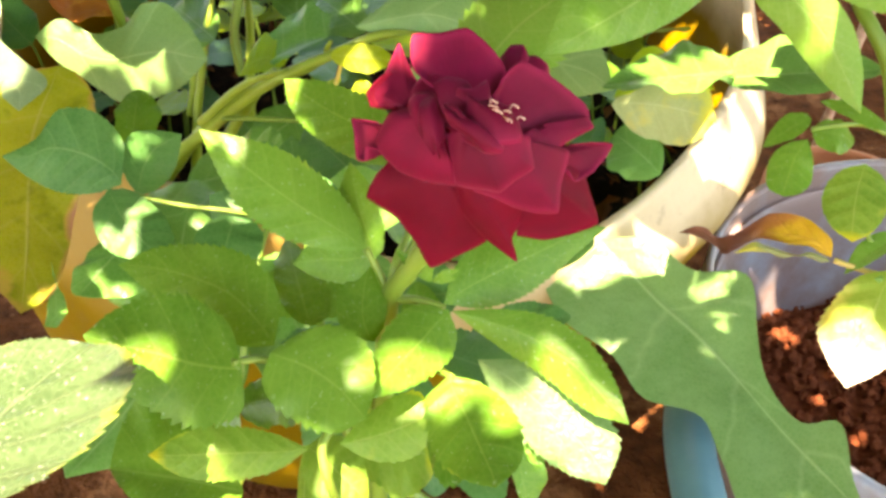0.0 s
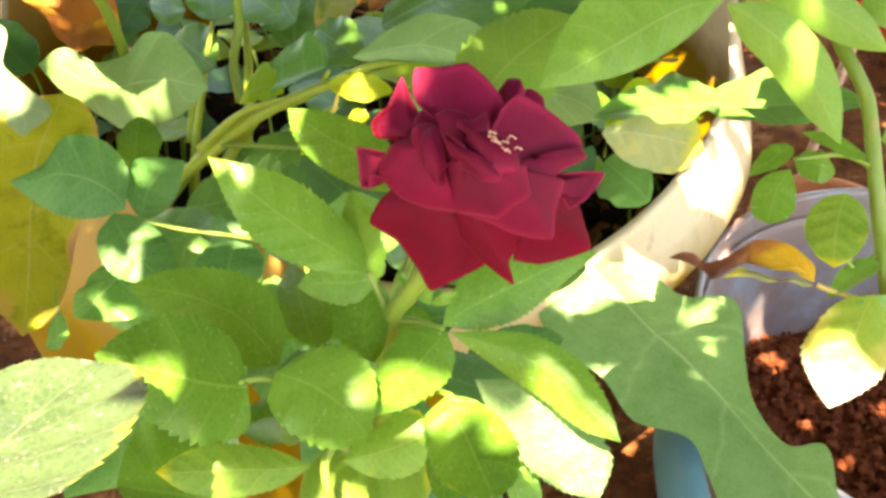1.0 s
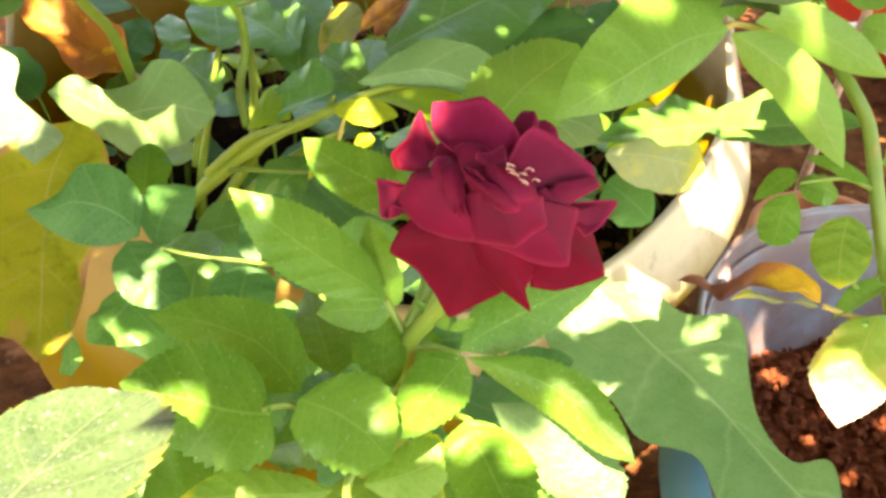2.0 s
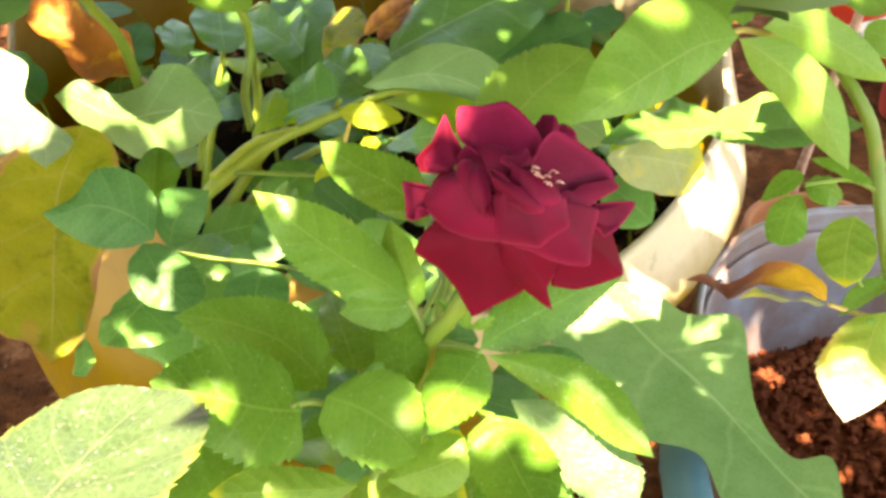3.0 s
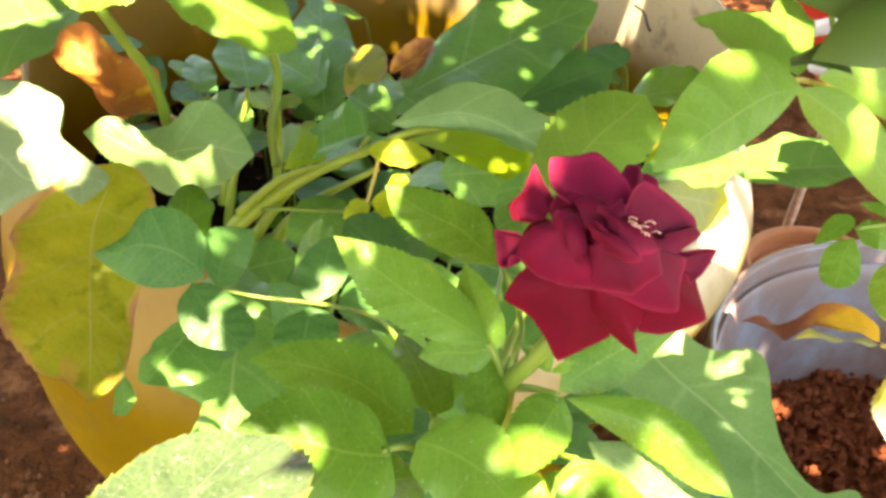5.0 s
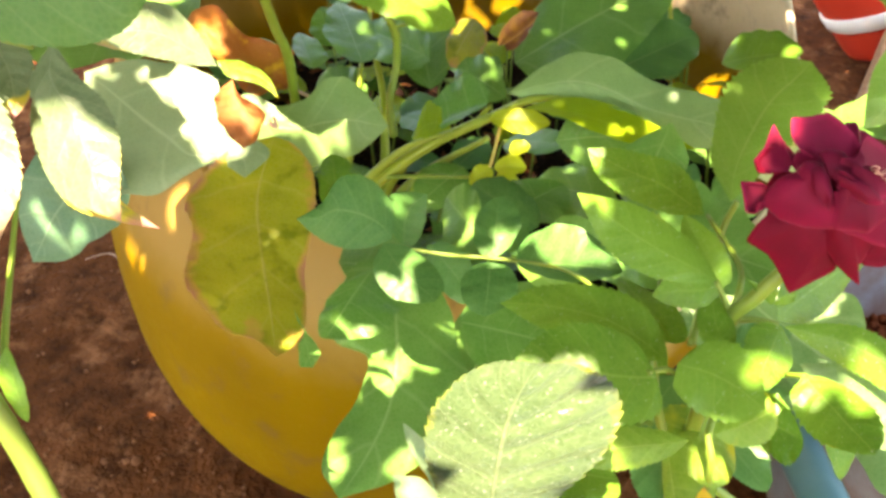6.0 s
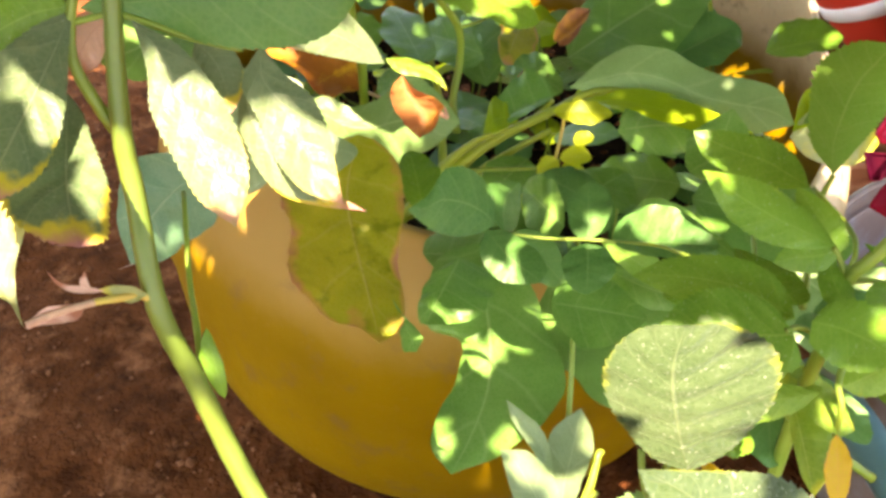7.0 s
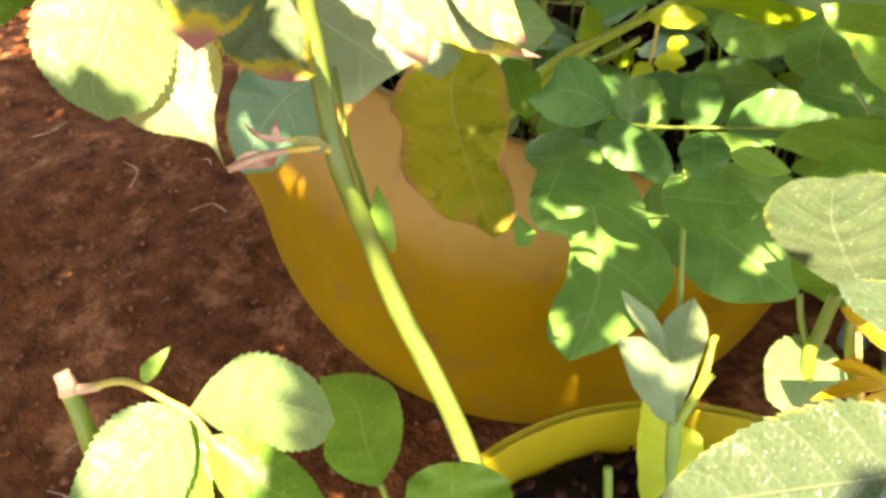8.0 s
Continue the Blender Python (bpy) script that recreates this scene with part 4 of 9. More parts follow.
leaf(rose_bush, (0.0204, -0.0579, 0.4922), (0.0244, -0.0710, 0.4778), (0.0196, -0.0645, 0.4850), (0.0293, -0.0623, 0.4874), LEAF_ROSE, teeth=0, blunt=0.5)
leaf(rose_bush, (-0.0616, -0.0452, 0.4913), (-0.0394, -0.0366, 0.4858), (-0.0534, -0.0319, 0.4910), (-0.0462, -0.0557, 0.4946), LEAF_ROSE)
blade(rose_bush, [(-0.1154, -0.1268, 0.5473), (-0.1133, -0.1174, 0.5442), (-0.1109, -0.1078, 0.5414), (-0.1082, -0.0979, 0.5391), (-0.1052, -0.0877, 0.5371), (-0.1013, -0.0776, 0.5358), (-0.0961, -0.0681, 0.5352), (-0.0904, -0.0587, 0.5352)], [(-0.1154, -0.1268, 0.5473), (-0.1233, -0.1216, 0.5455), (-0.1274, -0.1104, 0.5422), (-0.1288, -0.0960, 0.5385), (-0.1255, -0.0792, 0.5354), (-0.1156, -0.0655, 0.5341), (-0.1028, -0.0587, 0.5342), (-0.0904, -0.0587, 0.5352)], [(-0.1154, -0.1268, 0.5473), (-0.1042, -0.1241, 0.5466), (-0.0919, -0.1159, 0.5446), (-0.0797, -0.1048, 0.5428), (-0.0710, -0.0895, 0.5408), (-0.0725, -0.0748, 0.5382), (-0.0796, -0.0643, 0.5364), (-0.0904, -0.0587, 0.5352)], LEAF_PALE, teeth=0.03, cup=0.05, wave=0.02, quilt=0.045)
blade(rose_bush, [(0.0089, 0.0574, 0.4347), (0.0036, 0.0591, 0.4337), (-0.0039, 0.0605, 0.4316), (-0.0136, 0.0612, 0.4280), (-0.0207, 0.0615, 0.4255), (-0.0253, 0.0624, 0.4246)], [(0.0089, 0.0574, 0.4347), (0.0043, 0.0652, 0.4399), (-0.0035, 0.0714, 0.4424), (-0.0135, 0.0729, 0.4394), (-0.0201, 0.0682, 0.4321), (-0.0253, 0.0624, 0.4246)], [(0.0089, 0.0574, 0.4347), (0.0028, 0.0529, 0.4276), (-0.0043, 0.0493, 0.4212), (-0.0138, 0.0493, 0.4173), (-0.0214, 0.0547, 0.4191), (-0.0253, 0.0624, 0.4246)], LEAF_SHADED, teeth=0.02)
blade(rose_bush, [(-0.0020, 0.0293, 0.4234), (-0.0046, 0.0357, 0.4250), (-0.0074, 0.0430, 0.4270), (-0.0097, 0.0513, 0.4299), (-0.0111, 0.0592, 0.4332), (-0.0120, 0.0652, 0.4359)], [(-0.0020, 0.0293, 0.4234), (-0.0094, 0.0347, 0.4230), (-0.0157, 0.0414, 0.4237), (-0.0184, 0.0501, 0.4266), (-0.0171, 0.0585, 0.4310), (-0.0120, 0.0652, 0.4359)], [(-0.0020, 0.0293, 0.4234), (0.0003, 0.0366, 0.4270), (0.0009, 0.0444, 0.4305), (-0.0012, 0.0523, 0.4333), (-0.0052, 0.0598, 0.4355), (-0.0120, 0.0652, 0.4359)], LEAF_ROSE, teeth=0.03)
stem(rose_bush, "leafstalk", [(-0.1000, -0.1038, 0.5142), (-0.0998, -0.1089, 0.5002), (-0.0793, -0.1016, 0.4489)], 0.0013, 0.0016, STEM_GREEN)
blade(rose_bush, [(-0.0030, 0.0126, 0.5433), (0.0024, 0.0265, 0.5486), (0.0122, 0.0411, 0.5551), (0.0243, 0.0550, 0.5624), (0.0383, 0.0648, 0.5687), (0.0452, 0.0702, 0.5723)], [(-0.0030, 0.0126, 0.5433), (-0.0049, 0.0316, 0.5484), (0.0013, 0.0518, 0.5561), (0.0120, 0.0691, 0.5651), (0.0288, 0.0755, 0.5712), (0.0452, 0.0702, 0.5723)], [(-0.0030, 0.0126, 0.5433), (0.0117, 0.0246, 0.5465), (0.0261, 0.0358, 0.5508), (0.0394, 0.0464, 0.5568), (0.0497, 0.0575, 0.5645), (0.0452, 0.0702, 0.5723)], LEAF_SOFT, teeth=0.07)
stem(rose_bush, "stem", [(-0.0281, -0.0563, 0.3491), (-0.0202, -0.0400, 0.4644), (-0.0172, -0.0389, 0.5054), (-0.0151, -0.0339, 0.5260), (-0.0097, -0.0353, 0.5372), (-0.0024, -0.0355, 0.5499), (0.0078, -0.0329, 0.5615)], 0.0032, 0.0026, STEM_GREEN)
stem(rose_bush, "leafstalk", [(-0.0151, -0.0339, 0.5260), (-0.0178, -0.0308, 0.5327), (-0.0214, -0.0278, 0.5394)], 0.0013, 0.001, STEM_GREEN)
stem(rose_bush, "leafstalk", [(-0.0151, -0.0341, 0.5257), (-0.0079, -0.0357, 0.5273), (0.0005, -0.0387, 0.5271)], 0.0014, 0.001, STEM_GREEN)
stem(rose_bush, "leafstalk", [(-0.0156, -0.0333, 0.5266), (-0.0130, -0.0302, 0.5369), (-0.0101, -0.0180, 0.5394), (-0.0132, 0.0080, 0.5409)], 0.0013, 0.0009, STEM_GREEN)
stem(rose_bush, "leafstalk", [(-0.0213, -0.0227, 0.5017), (-0.0084, 0.0032, 0.5115), (0.0022, 0.0227, 0.5211), (0.0066, 0.0259, 0.5335)], 0.0016, 0.0012, STEM_GREEN)
stem(rose_bush, "stem", [(-0.0350, -0.0226, 0.4998), (-0.0365, -0.0267, 0.4945), (-0.0287, -0.0400, 0.4637), (-0.0113, -0.0447, 0.4449), (0.0188, -0.0545, 0.4217)], 0.0018, 0.0022, STEM_GREEN)
stem(rose_bush, "leafstalk", [(-0.0181, 0.0228, 0.4784), (-0.0082, 0.0504, 0.4819), (-0.0004, 0.0858, 0.4787)], 0.0012, 0.001, STEM_GREEN)
stem(rose_bush, "stem", [(-0.0775, 0.1116, 0.4469), (-0.0857, 0.0794, 0.4254), (-0.0935, 0.0440, 0.3851), (-0.1019, 0.0042, 0.3250), (-0.1038, -0.0100, 0.3014)], 0.0012, 0.002, STEM_GREEN)
leaf(rose_bush, (-0.0041, -0.0481, 0.4893), (0.0106, -0.0619, 0.4905), (0.0041, -0.0434, 0.4963), (-0.0011, -0.0692, 0.4878), LEAF_ROSE, blunt=0.6)
leaf(rose_bush, (-0.0328, -0.0335, 0.4709), (-0.0022, -0.0445, 0.4623), (-0.0143, -0.0260, 0.4672), (-0.0178, -0.0571, 0.4604), LEAF_YELLOWING, blunt=0.5)
leaf(rose_bush, (-0.0226, 0.0037, 0.4862), (-0.0719, 0.0021, 0.4924), (-0.0450, 0.0148, 0.4882), (-0.0486, -0.0067, 0.4853), LEAF_ROSE, blunt=0.5)
leaf(rose_bush, (-0.0165, -0.0100, 0.4705), (-0.0438, -0.0337, 0.4446), (-0.0452, -0.0116, 0.4539), (-0.0197, -0.0330, 0.4601), LEAF_SHADED, blunt=0.4)
leaf(rose_bush, (-0.0130, -0.0035, 0.4628), (-0.0028, -0.0415, 0.4359), (-0.0184, -0.0271, 0.4518), (0.0031, -0.0211, 0.4434), LEAF_SHADED, blunt=0.4)
leaf(rose_bush, (-0.0050, -0.0008, 0.4658), (0.0342, -0.0166, 0.4633), (0.0157, 0.0087, 0.4612), (0.0128, -0.0179, 0.4618), LEAF_SHADED, blunt=0.4)
leaf(rose_bush, (-0.0301, 0.0086, 0.4612), (-0.0634, -0.0103, 0.4554), (-0.0525, 0.0168, 0.4553), (-0.0452, -0.0116, 0.4539), LEAF_SHADED, blunt=0.4)
leaf(rose_bush, (-0.0176, -0.0054, 0.4459), (-0.0282, -0.0481, 0.4287), (-0.0372, -0.0279, 0.4360), (-0.0130, -0.0307, 0.4330), LEAF_SHADED, blunt=0.4)
leaf(rose_bush, (0.0094, 0.0086, 0.4612), (0.0483, 0.0211, 0.4600), (0.0269, 0.0240, 0.4632), (0.0302, 0.0073, 0.4597), LEAF_SHADED, blunt=0.4)
leaf(rose_bush, (-0.0030, -0.0054, 0.4459), (0.0186, -0.0442, 0.4330), (-0.0009, -0.0279, 0.4360), (0.0192, -0.0238, 0.4405), LEAF_SHADED, blunt=0.4)
stem(rose_bush, "leafstalk", [(-0.0193, -0.0556, 0.5125), (-0.0264, -0.0628, 0.5120), (-0.0316, -0.0708, 0.5092), (-0.0309, -0.0757, 0.5023), (-0.0288, -0.0764, 0.4867)], 0.0012, 0.0013, STEM_GREEN)
stem(rose_bush, "leafstalk", [(-0.0105, -0.0426, 0.5090), (-0.0040, -0.0449, 0.5093), (0.0023, -0.0610, 0.5244)], 0.0011, 0.0009, STEM_GREEN)
leaf(rose_bush, (-0.0038, -0.0372, 0.5356), (-0.0064, -0.0329, 0.5462), (-0.0071, -0.0358, 0.5416), (-0.0030, -0.0354, 0.5420), LEAF_ROSE, teeth=0, blunt=0, wave=0.1, name='sepal')
leaf(rose_bush, (-0.0032, -0.0372, 0.5356), (-0.0129, -0.0325, 0.5438), (-0.0095, -0.0361, 0.5398), (-0.0060, -0.0350, 0.5409), LEAF_ROSE, teeth=0, blunt=0, wave=0.1, name='sepal')
leaf(rose_bush, (-0.0029, -0.0372, 0.5356), (0.0046, -0.0364, 0.5395), (0.0005, -0.0360, 0.5398), (0.0024, -0.0374, 0.5369), LEAF_ROSE, teeth=0, blunt=0, wave=0.1, name='sepal')
rose_flower = new("flower")
rose_flower.empty_display_size = 0.02
rose_flower.parent = rose_bush
rose_flower.matrix_parent_inverse = Matrix.Translation(-rose_bush.location)
tagged(rose_flower, "open dark crimson rose with pointed velvety petals")
FLOWER_UP = Vector((-0.0444, -0.7554, 0.6538))
fold_petal(rose_flower, (-0.0009, -0.0349, 0.5857), [(-0.0069, -0.0317, 0.5872), (-0.0077, -0.0284, 0.5906), (-0.0060, -0.0260, 0.5925), (-0.0022, -0.0262, 0.5938), (0.0014, -0.0277, 0.5932)], PETAL, bend=0.10, curl=-0.05, ridge=0.05)
fold_petal(rose_flower, (-0.0098, -0.0323, 0.5829), [(-0.0129, -0.0331, 0.5785), (-0.0150, -0.0301, 0.5813), (-0.0129, -0.0280, 0.5843), (-0.0085, -0.0277, 0.5862), (-0.0053, -0.0312, 0.5861)], PETAL_OUTER, bend=0.05, curl=0.0, ridge=0.05)
fold_petal(rose_flower, (0.0021, -0.0413, 0.5736), [(-0.0131, -0.0339, 0.5740), (-0.0167, -0.0346, 0.5702), (-0.0193, -0.0359, 0.5641), (-0.0120, -0.0387, 0.5599), (-0.0071, -0.0412, 0.5536), (-0.0033, -0.0442, 0.5473), (0.0036, -0.0436, 0.5509), (0.0110, -0.0426, 0.5553), (0.0091, -0.0419, 0.5636)], PETAL_OUTER, bend=0.08, curl=0.04)
fold_petal(rose_flower, (0.0222, -0.0414, 0.5754), [(0.0182, -0.0443, 0.5587), (0.0247, -0.0439, 0.5570), (0.0319, -0.0422, 0.5574), (0.0388, -0.0398, 0.5588), (0.0369, -0.0361, 0.5642), (0.0351, -0.0340, 0.5697), (0.0311, -0.0338, 0.5739)], PETAL_OUTER, bend=0.08, curl=0.08)
fold_petal(rose_flower, (0.0263, -0.0379, 0.5775), [(0.0305, -0.0316, 0.5769), (0.0371, -0.0288, 0.5756), (0.0424, -0.0273, 0.5741), (0.0411, -0.0295, 0.5723), (0.0372, -0.0328, 0.5702), (0.0319, -0.0368, 0.5702), (0.0294, -0.0373, 0.5740)], PETAL, bend=-0.10, curl=0.15)
fold_petal(rose_flower, (0.0073, -0.0429, 0.5766), [(0.0021, -0.0423, 0.5724), (0.0035, -0.0432, 0.5665), (0.0091, -0.0444, 0.5593), (0.0186, -0.0457, 0.5513), (0.0170, -0.0444, 0.5584), (0.0194, -0.0438, 0.5625), (0.0224, -0.0438, 0.5660)], PETAL_OUTER, bend=0.14, curl=0.04, ridge=0.16)
fold_petal(rose_flower, (0.0158, -0.0240, 0.5870), [(0.0142, -0.0142, 0.5914), (0.0169, -0.0112, 0.5932), (0.0199, -0.0115, 0.5930), (0.0215, -0.0140, 0.5910)], PETAL, bend=0.05, curl=0.0, ridge=0.05)
fold_petal(rose_flower, (0.0194, -0.0237, 0.5844), [(0.0180, -0.0130, 0.5901), (0.0232, -0.0112, 0.5902), (0.0263, -0.0127, 0.5882), (0.0273, -0.0146, 0.5853), (0.0289, -0.0175, 0.5829)], PETAL, bend=0.05, curl=0.0, ridge=0.05)
fold_petal(rose_flower, (0.0060, -0.0333, 0.5883), [(-0.0022, -0.0293, 0.5927), (-0.0066, -0.0260, 0.5945), (-0.0078, -0.0226, 0.5963), (-0.0073, -0.0193, 0.6001), (-0.0006, -0.0181, 0.6000), (0.0056, -0.0167, 0.6006), (0.0101, -0.0194, 0.5982), (0.0136, -0.0224, 0.5952), (0.0146, -0.0259, 0.5934), (0.0133, -0.0288, 0.5924)], PETAL, bend=-0.05, curl=0.03, ridge=0.04)
fold_petal(rose_flower, (0.0132, -0.0366, 0.5858), [(0.0132, -0.0276, 0.5924), (0.0162, -0.0236, 0.5935), (0.0191, -0.0212, 0.5941), (0.0248, -0.0206, 0.5905), (0.0299, -0.0212, 0.5868), (0.0353, -0.0216, 0.5821), (0.0361, -0.0234, 0.5796), (0.0343, -0.0269, 0.5775), (0.0261, -0.0339, 0.5778), (0.0187, -0.0356, 0.5827)], PETAL, bend=-0.10, curl=0.02, ridge=-0.06)
fold_petal(rose_flower, (0.0229, -0.0333, 0.5833), [(0.0358, -0.0248, 0.5810), (0.0374, -0.0266, 0.5788), (0.0316, -0.0316, 0.5789), (0.0258, -0.0369, 0.5787), (0.0220, -0.0381, 0.5815), (0.0184, -0.0371, 0.5841)], PETAL, bend=0.10, curl=-0.05, ridge=0.05)
fold_petal(rose_flower, (-0.0084, -0.0300, 0.5881), [(-0.0173, -0.0266, 0.5850), (-0.0184, -0.0238, 0.5877), (-0.0144, -0.0208, 0.5903), (-0.0109, -0.0158, 0.5964), (-0.0085, -0.0210, 0.5931), (-0.0057, -0.0269, 0.5909)], PETAL, bend=0.12, curl=0.05, ridge=0.2)
fold_petal(rose_flower, (-0.0108, -0.0289, 0.5862), [(-0.0174, -0.0283, 0.5861), (-0.0184, -0.0257, 0.5886), (-0.0153, -0.0231, 0.5904), (-0.0126, -0.0222, 0.5915), (-0.0115, -0.0267, 0.5879)], PETAL_OUTER, bend=-0.12, curl=0.10)
fold_petal(rose_flower, (-0.0125, -0.0344, 0.5802), [(-0.0159, -0.0294, 0.5825), (-0.0222, -0.0269, 0.5818), (-0.0217, -0.0291, 0.5785), (-0.0211, -0.0334, 0.5741), (-0.0185, -0.0352, 0.5747), (-0.0178, -0.0340, 0.5779), (-0.0154, -0.0342, 0.5774)], PETAL, bend=-0.20, curl=0.25)
fold_petal(rose_flower, (-0.0019, -0.0396, 0.5878), [(-0.0069, -0.0327, 0.5893), (-0.0126, -0.0323, 0.5868), (-0.0155, -0.0330, 0.5825), (-0.0169, -0.0339, 0.5779), (-0.0115, -0.0380, 0.5735), (-0.0047, -0.0418, 0.5730), (0.0028, -0.0453, 0.5749), (0.0023, -0.0445, 0.5810)], PETAL, bend=0.18, curl=-0.06, ridge=0.10)
fold_petal(rose_flower, (0.0150, -0.0416, 0.5841), [(0.0058, -0.0442, 0.5733), (0.0114, -0.0453, 0.5722), (0.0169, -0.0457, 0.5692), (0.0224, -0.0454, 0.5672), (0.0274, -0.0451, 0.5670), (0.0280, -0.0412, 0.5719), (0.0304, -0.0357, 0.5780), (0.0234, -0.0375, 0.5808)], PETAL, bend=0.14, curl=0.04, ridge=0.14)
fold_petal(rose_flower, (-0.0026, -0.0408, 0.5844), [(-0.0080, -0.0349, 0.5878), (-0.0083, -0.0332, 0.5905), (-0.0065, -0.0329, 0.5928), (-0.0029, -0.0336, 0.5933), (-0.0009, -0.0359, 0.5915), (0.0002, -0.0389, 0.5889)], PETAL, bend=0.22, curl=-0.12, ridge=0.10)
fold_petal(rose_flower, (-0.0016, -0.0441, 0.5832), [(-0.0063, -0.0366, 0.5889), (-0.0060, -0.0352, 0.5927), (-0.0027, -0.0357, 0.5938), (-0.0006, -0.0386, 0.5910), (0.0004, -0.0427, 0.5869)], PETAL, bend=0.24, curl=-0.12, ridge=0.10)
fold_petal(rose_flower, (0.0073, -0.0424, 0.5893), [(0.0007, -0.0422, 0.5876), (0.0016, -0.0445, 0.5826), (0.0031, -0.0461, 0.5756), (0.0099, -0.0477, 0.5755), (0.0133, -0.0482, 0.5752), (0.0171, -0.0466, 0.5777), (0.0212, -0.0453, 0.5800), (0.0202, -0.0431, 0.5845), (0.0198, -0.0417, 0.5865), (0.0148, -0.0418, 0.5873)], PETAL, bend=0.18, curl=-0.05, ridge=0.12)
fold_petal(rose_flower, (0.0013, -0.0397, 0.5894), [(-0.0023, -0.0324, 0.5952), (0.0007, -0.0316, 0.5965), (0.0053, -0.0330, 0.5963), (0.0084, -0.0363, 0.5931), (0.0109, -0.0427, 0.5892), (0.0132, -0.0467, 0.5871), (0.0107, -0.0482, 0.5865), (0.0070, -0.0462, 0.5873), (0.0020, -0.0431, 0.5880)], PETAL, bend=0.20, curl=-0.12, ridge=0.06)
fold_petal(rose_flower, (0.0020, -0.0400, 0.5926), [(0.0017, -0.0418, 0.5898), (0.0057, -0.0453, 0.5885), (0.0094, -0.0486, 0.5875), (0.0127, -0.0489, 0.5875), (0.0130, -0.0473, 0.5880), (0.0083, -0.0448, 0.5894), (0.0047, -0.0415, 0.5922)], PETAL, bend=0.24, curl=-0.20, foot=0.3)
fold_petal(rose_flower, (0.0060, -0.0379, 0.5941), [(0.0053, -0.0403, 0.5922), (0.0082, -0.0447, 0.5912), (0.0119, -0.0473, 0.5895), (0.0172, -0.0460, 0.5887), (0.0180, -0.0434, 0.5889), (0.0147, -0.0428, 0.5894), (0.0106, -0.0415, 0.5908)], PETAL, bend=0.26, curl=-0.20, foot=0.3)
fold_petal(rose_flower, (0.0078, -0.0413, 0.5909), [(0.0035, -0.0374, 0.5948), (0.0037, -0.0364, 0.5963), (0.0070, -0.0366, 0.5963), (0.0102, -0.0340, 0.5969), (0.0108, -0.0357, 0.5942), (0.0099, -0.0387, 0.5914)], PETAL, bend=0.20, curl=-0.16, ridge=0.10)
fold_petal(rose_flower, (0.0066, -0.0385, 0.5831), [(-0.0099, -0.0272, 0.5851), (-0.0132, -0.0341, 0.5716), (0.0021, -0.0410, 0.5656), (0.0229, -0.0386, 0.5681), (0.0280, -0.0276, 0.5772), (0.0159, -0.0227, 0.5871), (0.0021, -0.0244, 0.5897)], PETAL_OUTER, bend=0.05, curl=0.0)
fold_petal(rose_flower, (0.0021, -0.0421, 0.5742), [(-0.0066, -0.0354, 0.5817), (-0.0053, -0.0300, 0.5861), (0.0021, -0.0273, 0.5883), (0.0095, -0.0297, 0.5867), (0.0108, -0.0355, 0.5818)], PETAL, bend=0.05)
for root, bend, top in [
    ((0.0112, -0.0382, 0.5922), (0.0104, -0.0419, 0.5965), (0.0118, -0.0427, 0.5964)),
    ((0.0115, -0.0386, 0.5916), (0.0101, -0.0425, 0.5956), (0.0118, -0.0432, 0.5955)),
    ((0.0117, -0.0389, 0.5912), (0.0109, -0.0430, 0.5948), (0.0124, -0.0437, 0.5949)),
    ((0.0122, -0.0392, 0.5908), (0.0116, -0.0432, 0.5946), (0.0129, -0.0440, 0.5945)),
    ((0.0135, -0.0390, 0.5913), (0.0136, -0.0433, 0.5947), (0.0147, -0.0439, 0.5948)),
    ((0.0148, -0.0388, 0.5917), (0.0153, -0.0427, 0.5958), (0.0164, -0.0435, 0.5957)),
    ((0.0130, -0.0398, 0.5900), (0.0134, -0.0441, 0.5935), (0.0142, -0.0450, 0.5932)),
    ((0.0138, -0.0400, 0.5898), (0.0144, -0.0443, 0.5933), (0.0151, -0.0452, 0.5930)),
    ((0.0166, -0.0403, 0.5897), (0.0167, -0.0443, 0.5937), (0.0178, -0.0450, 0.5937)),
]:
    part("stamen", tube([root, bend, top, Vector(top) - FLOWER_UP * 0.0008], 0.00013, 0.00024, 6, 0.0, 5), STAMEN, rose_flower)
rose_bush_b = tagged(empty("rose_bush", (0.36, 0.16, 0.17)), "rose bush with green, yellowing and one withered leaf", "rose bush")
blade(rose_bush_b, [(0.0921, 0.0516, 0.5853), (0.1013, 0.0484, 0.5811), (0.1116, 0.0437, 0.5747), (0.1201, 0.0382, 0.5662), (0.1267, 0.0323, 0.5567), (0.1320, 0.0264, 0.5476)], [(0.0921, 0.0516, 0.5853), (0.1053, 0.0504, 0.5863), (0.1173, 0.0462, 0.5804), (0.1265, 0.0403, 0.5713), (0.1312, 0.0335, 0.5598), (0.1320, 0.0264, 0.5476)], [(0.0921, 0.0516, 0.5853), (0.0983, 0.0487, 0.5745), (0.1075, 0.0448, 0.5667), (0.1155, 0.0396, 0.5587), (0.1235, 0.0332, 0.5521), (0.1320, 0.0264, 0.5476)], LEAF_SOFT, teeth=0.015)
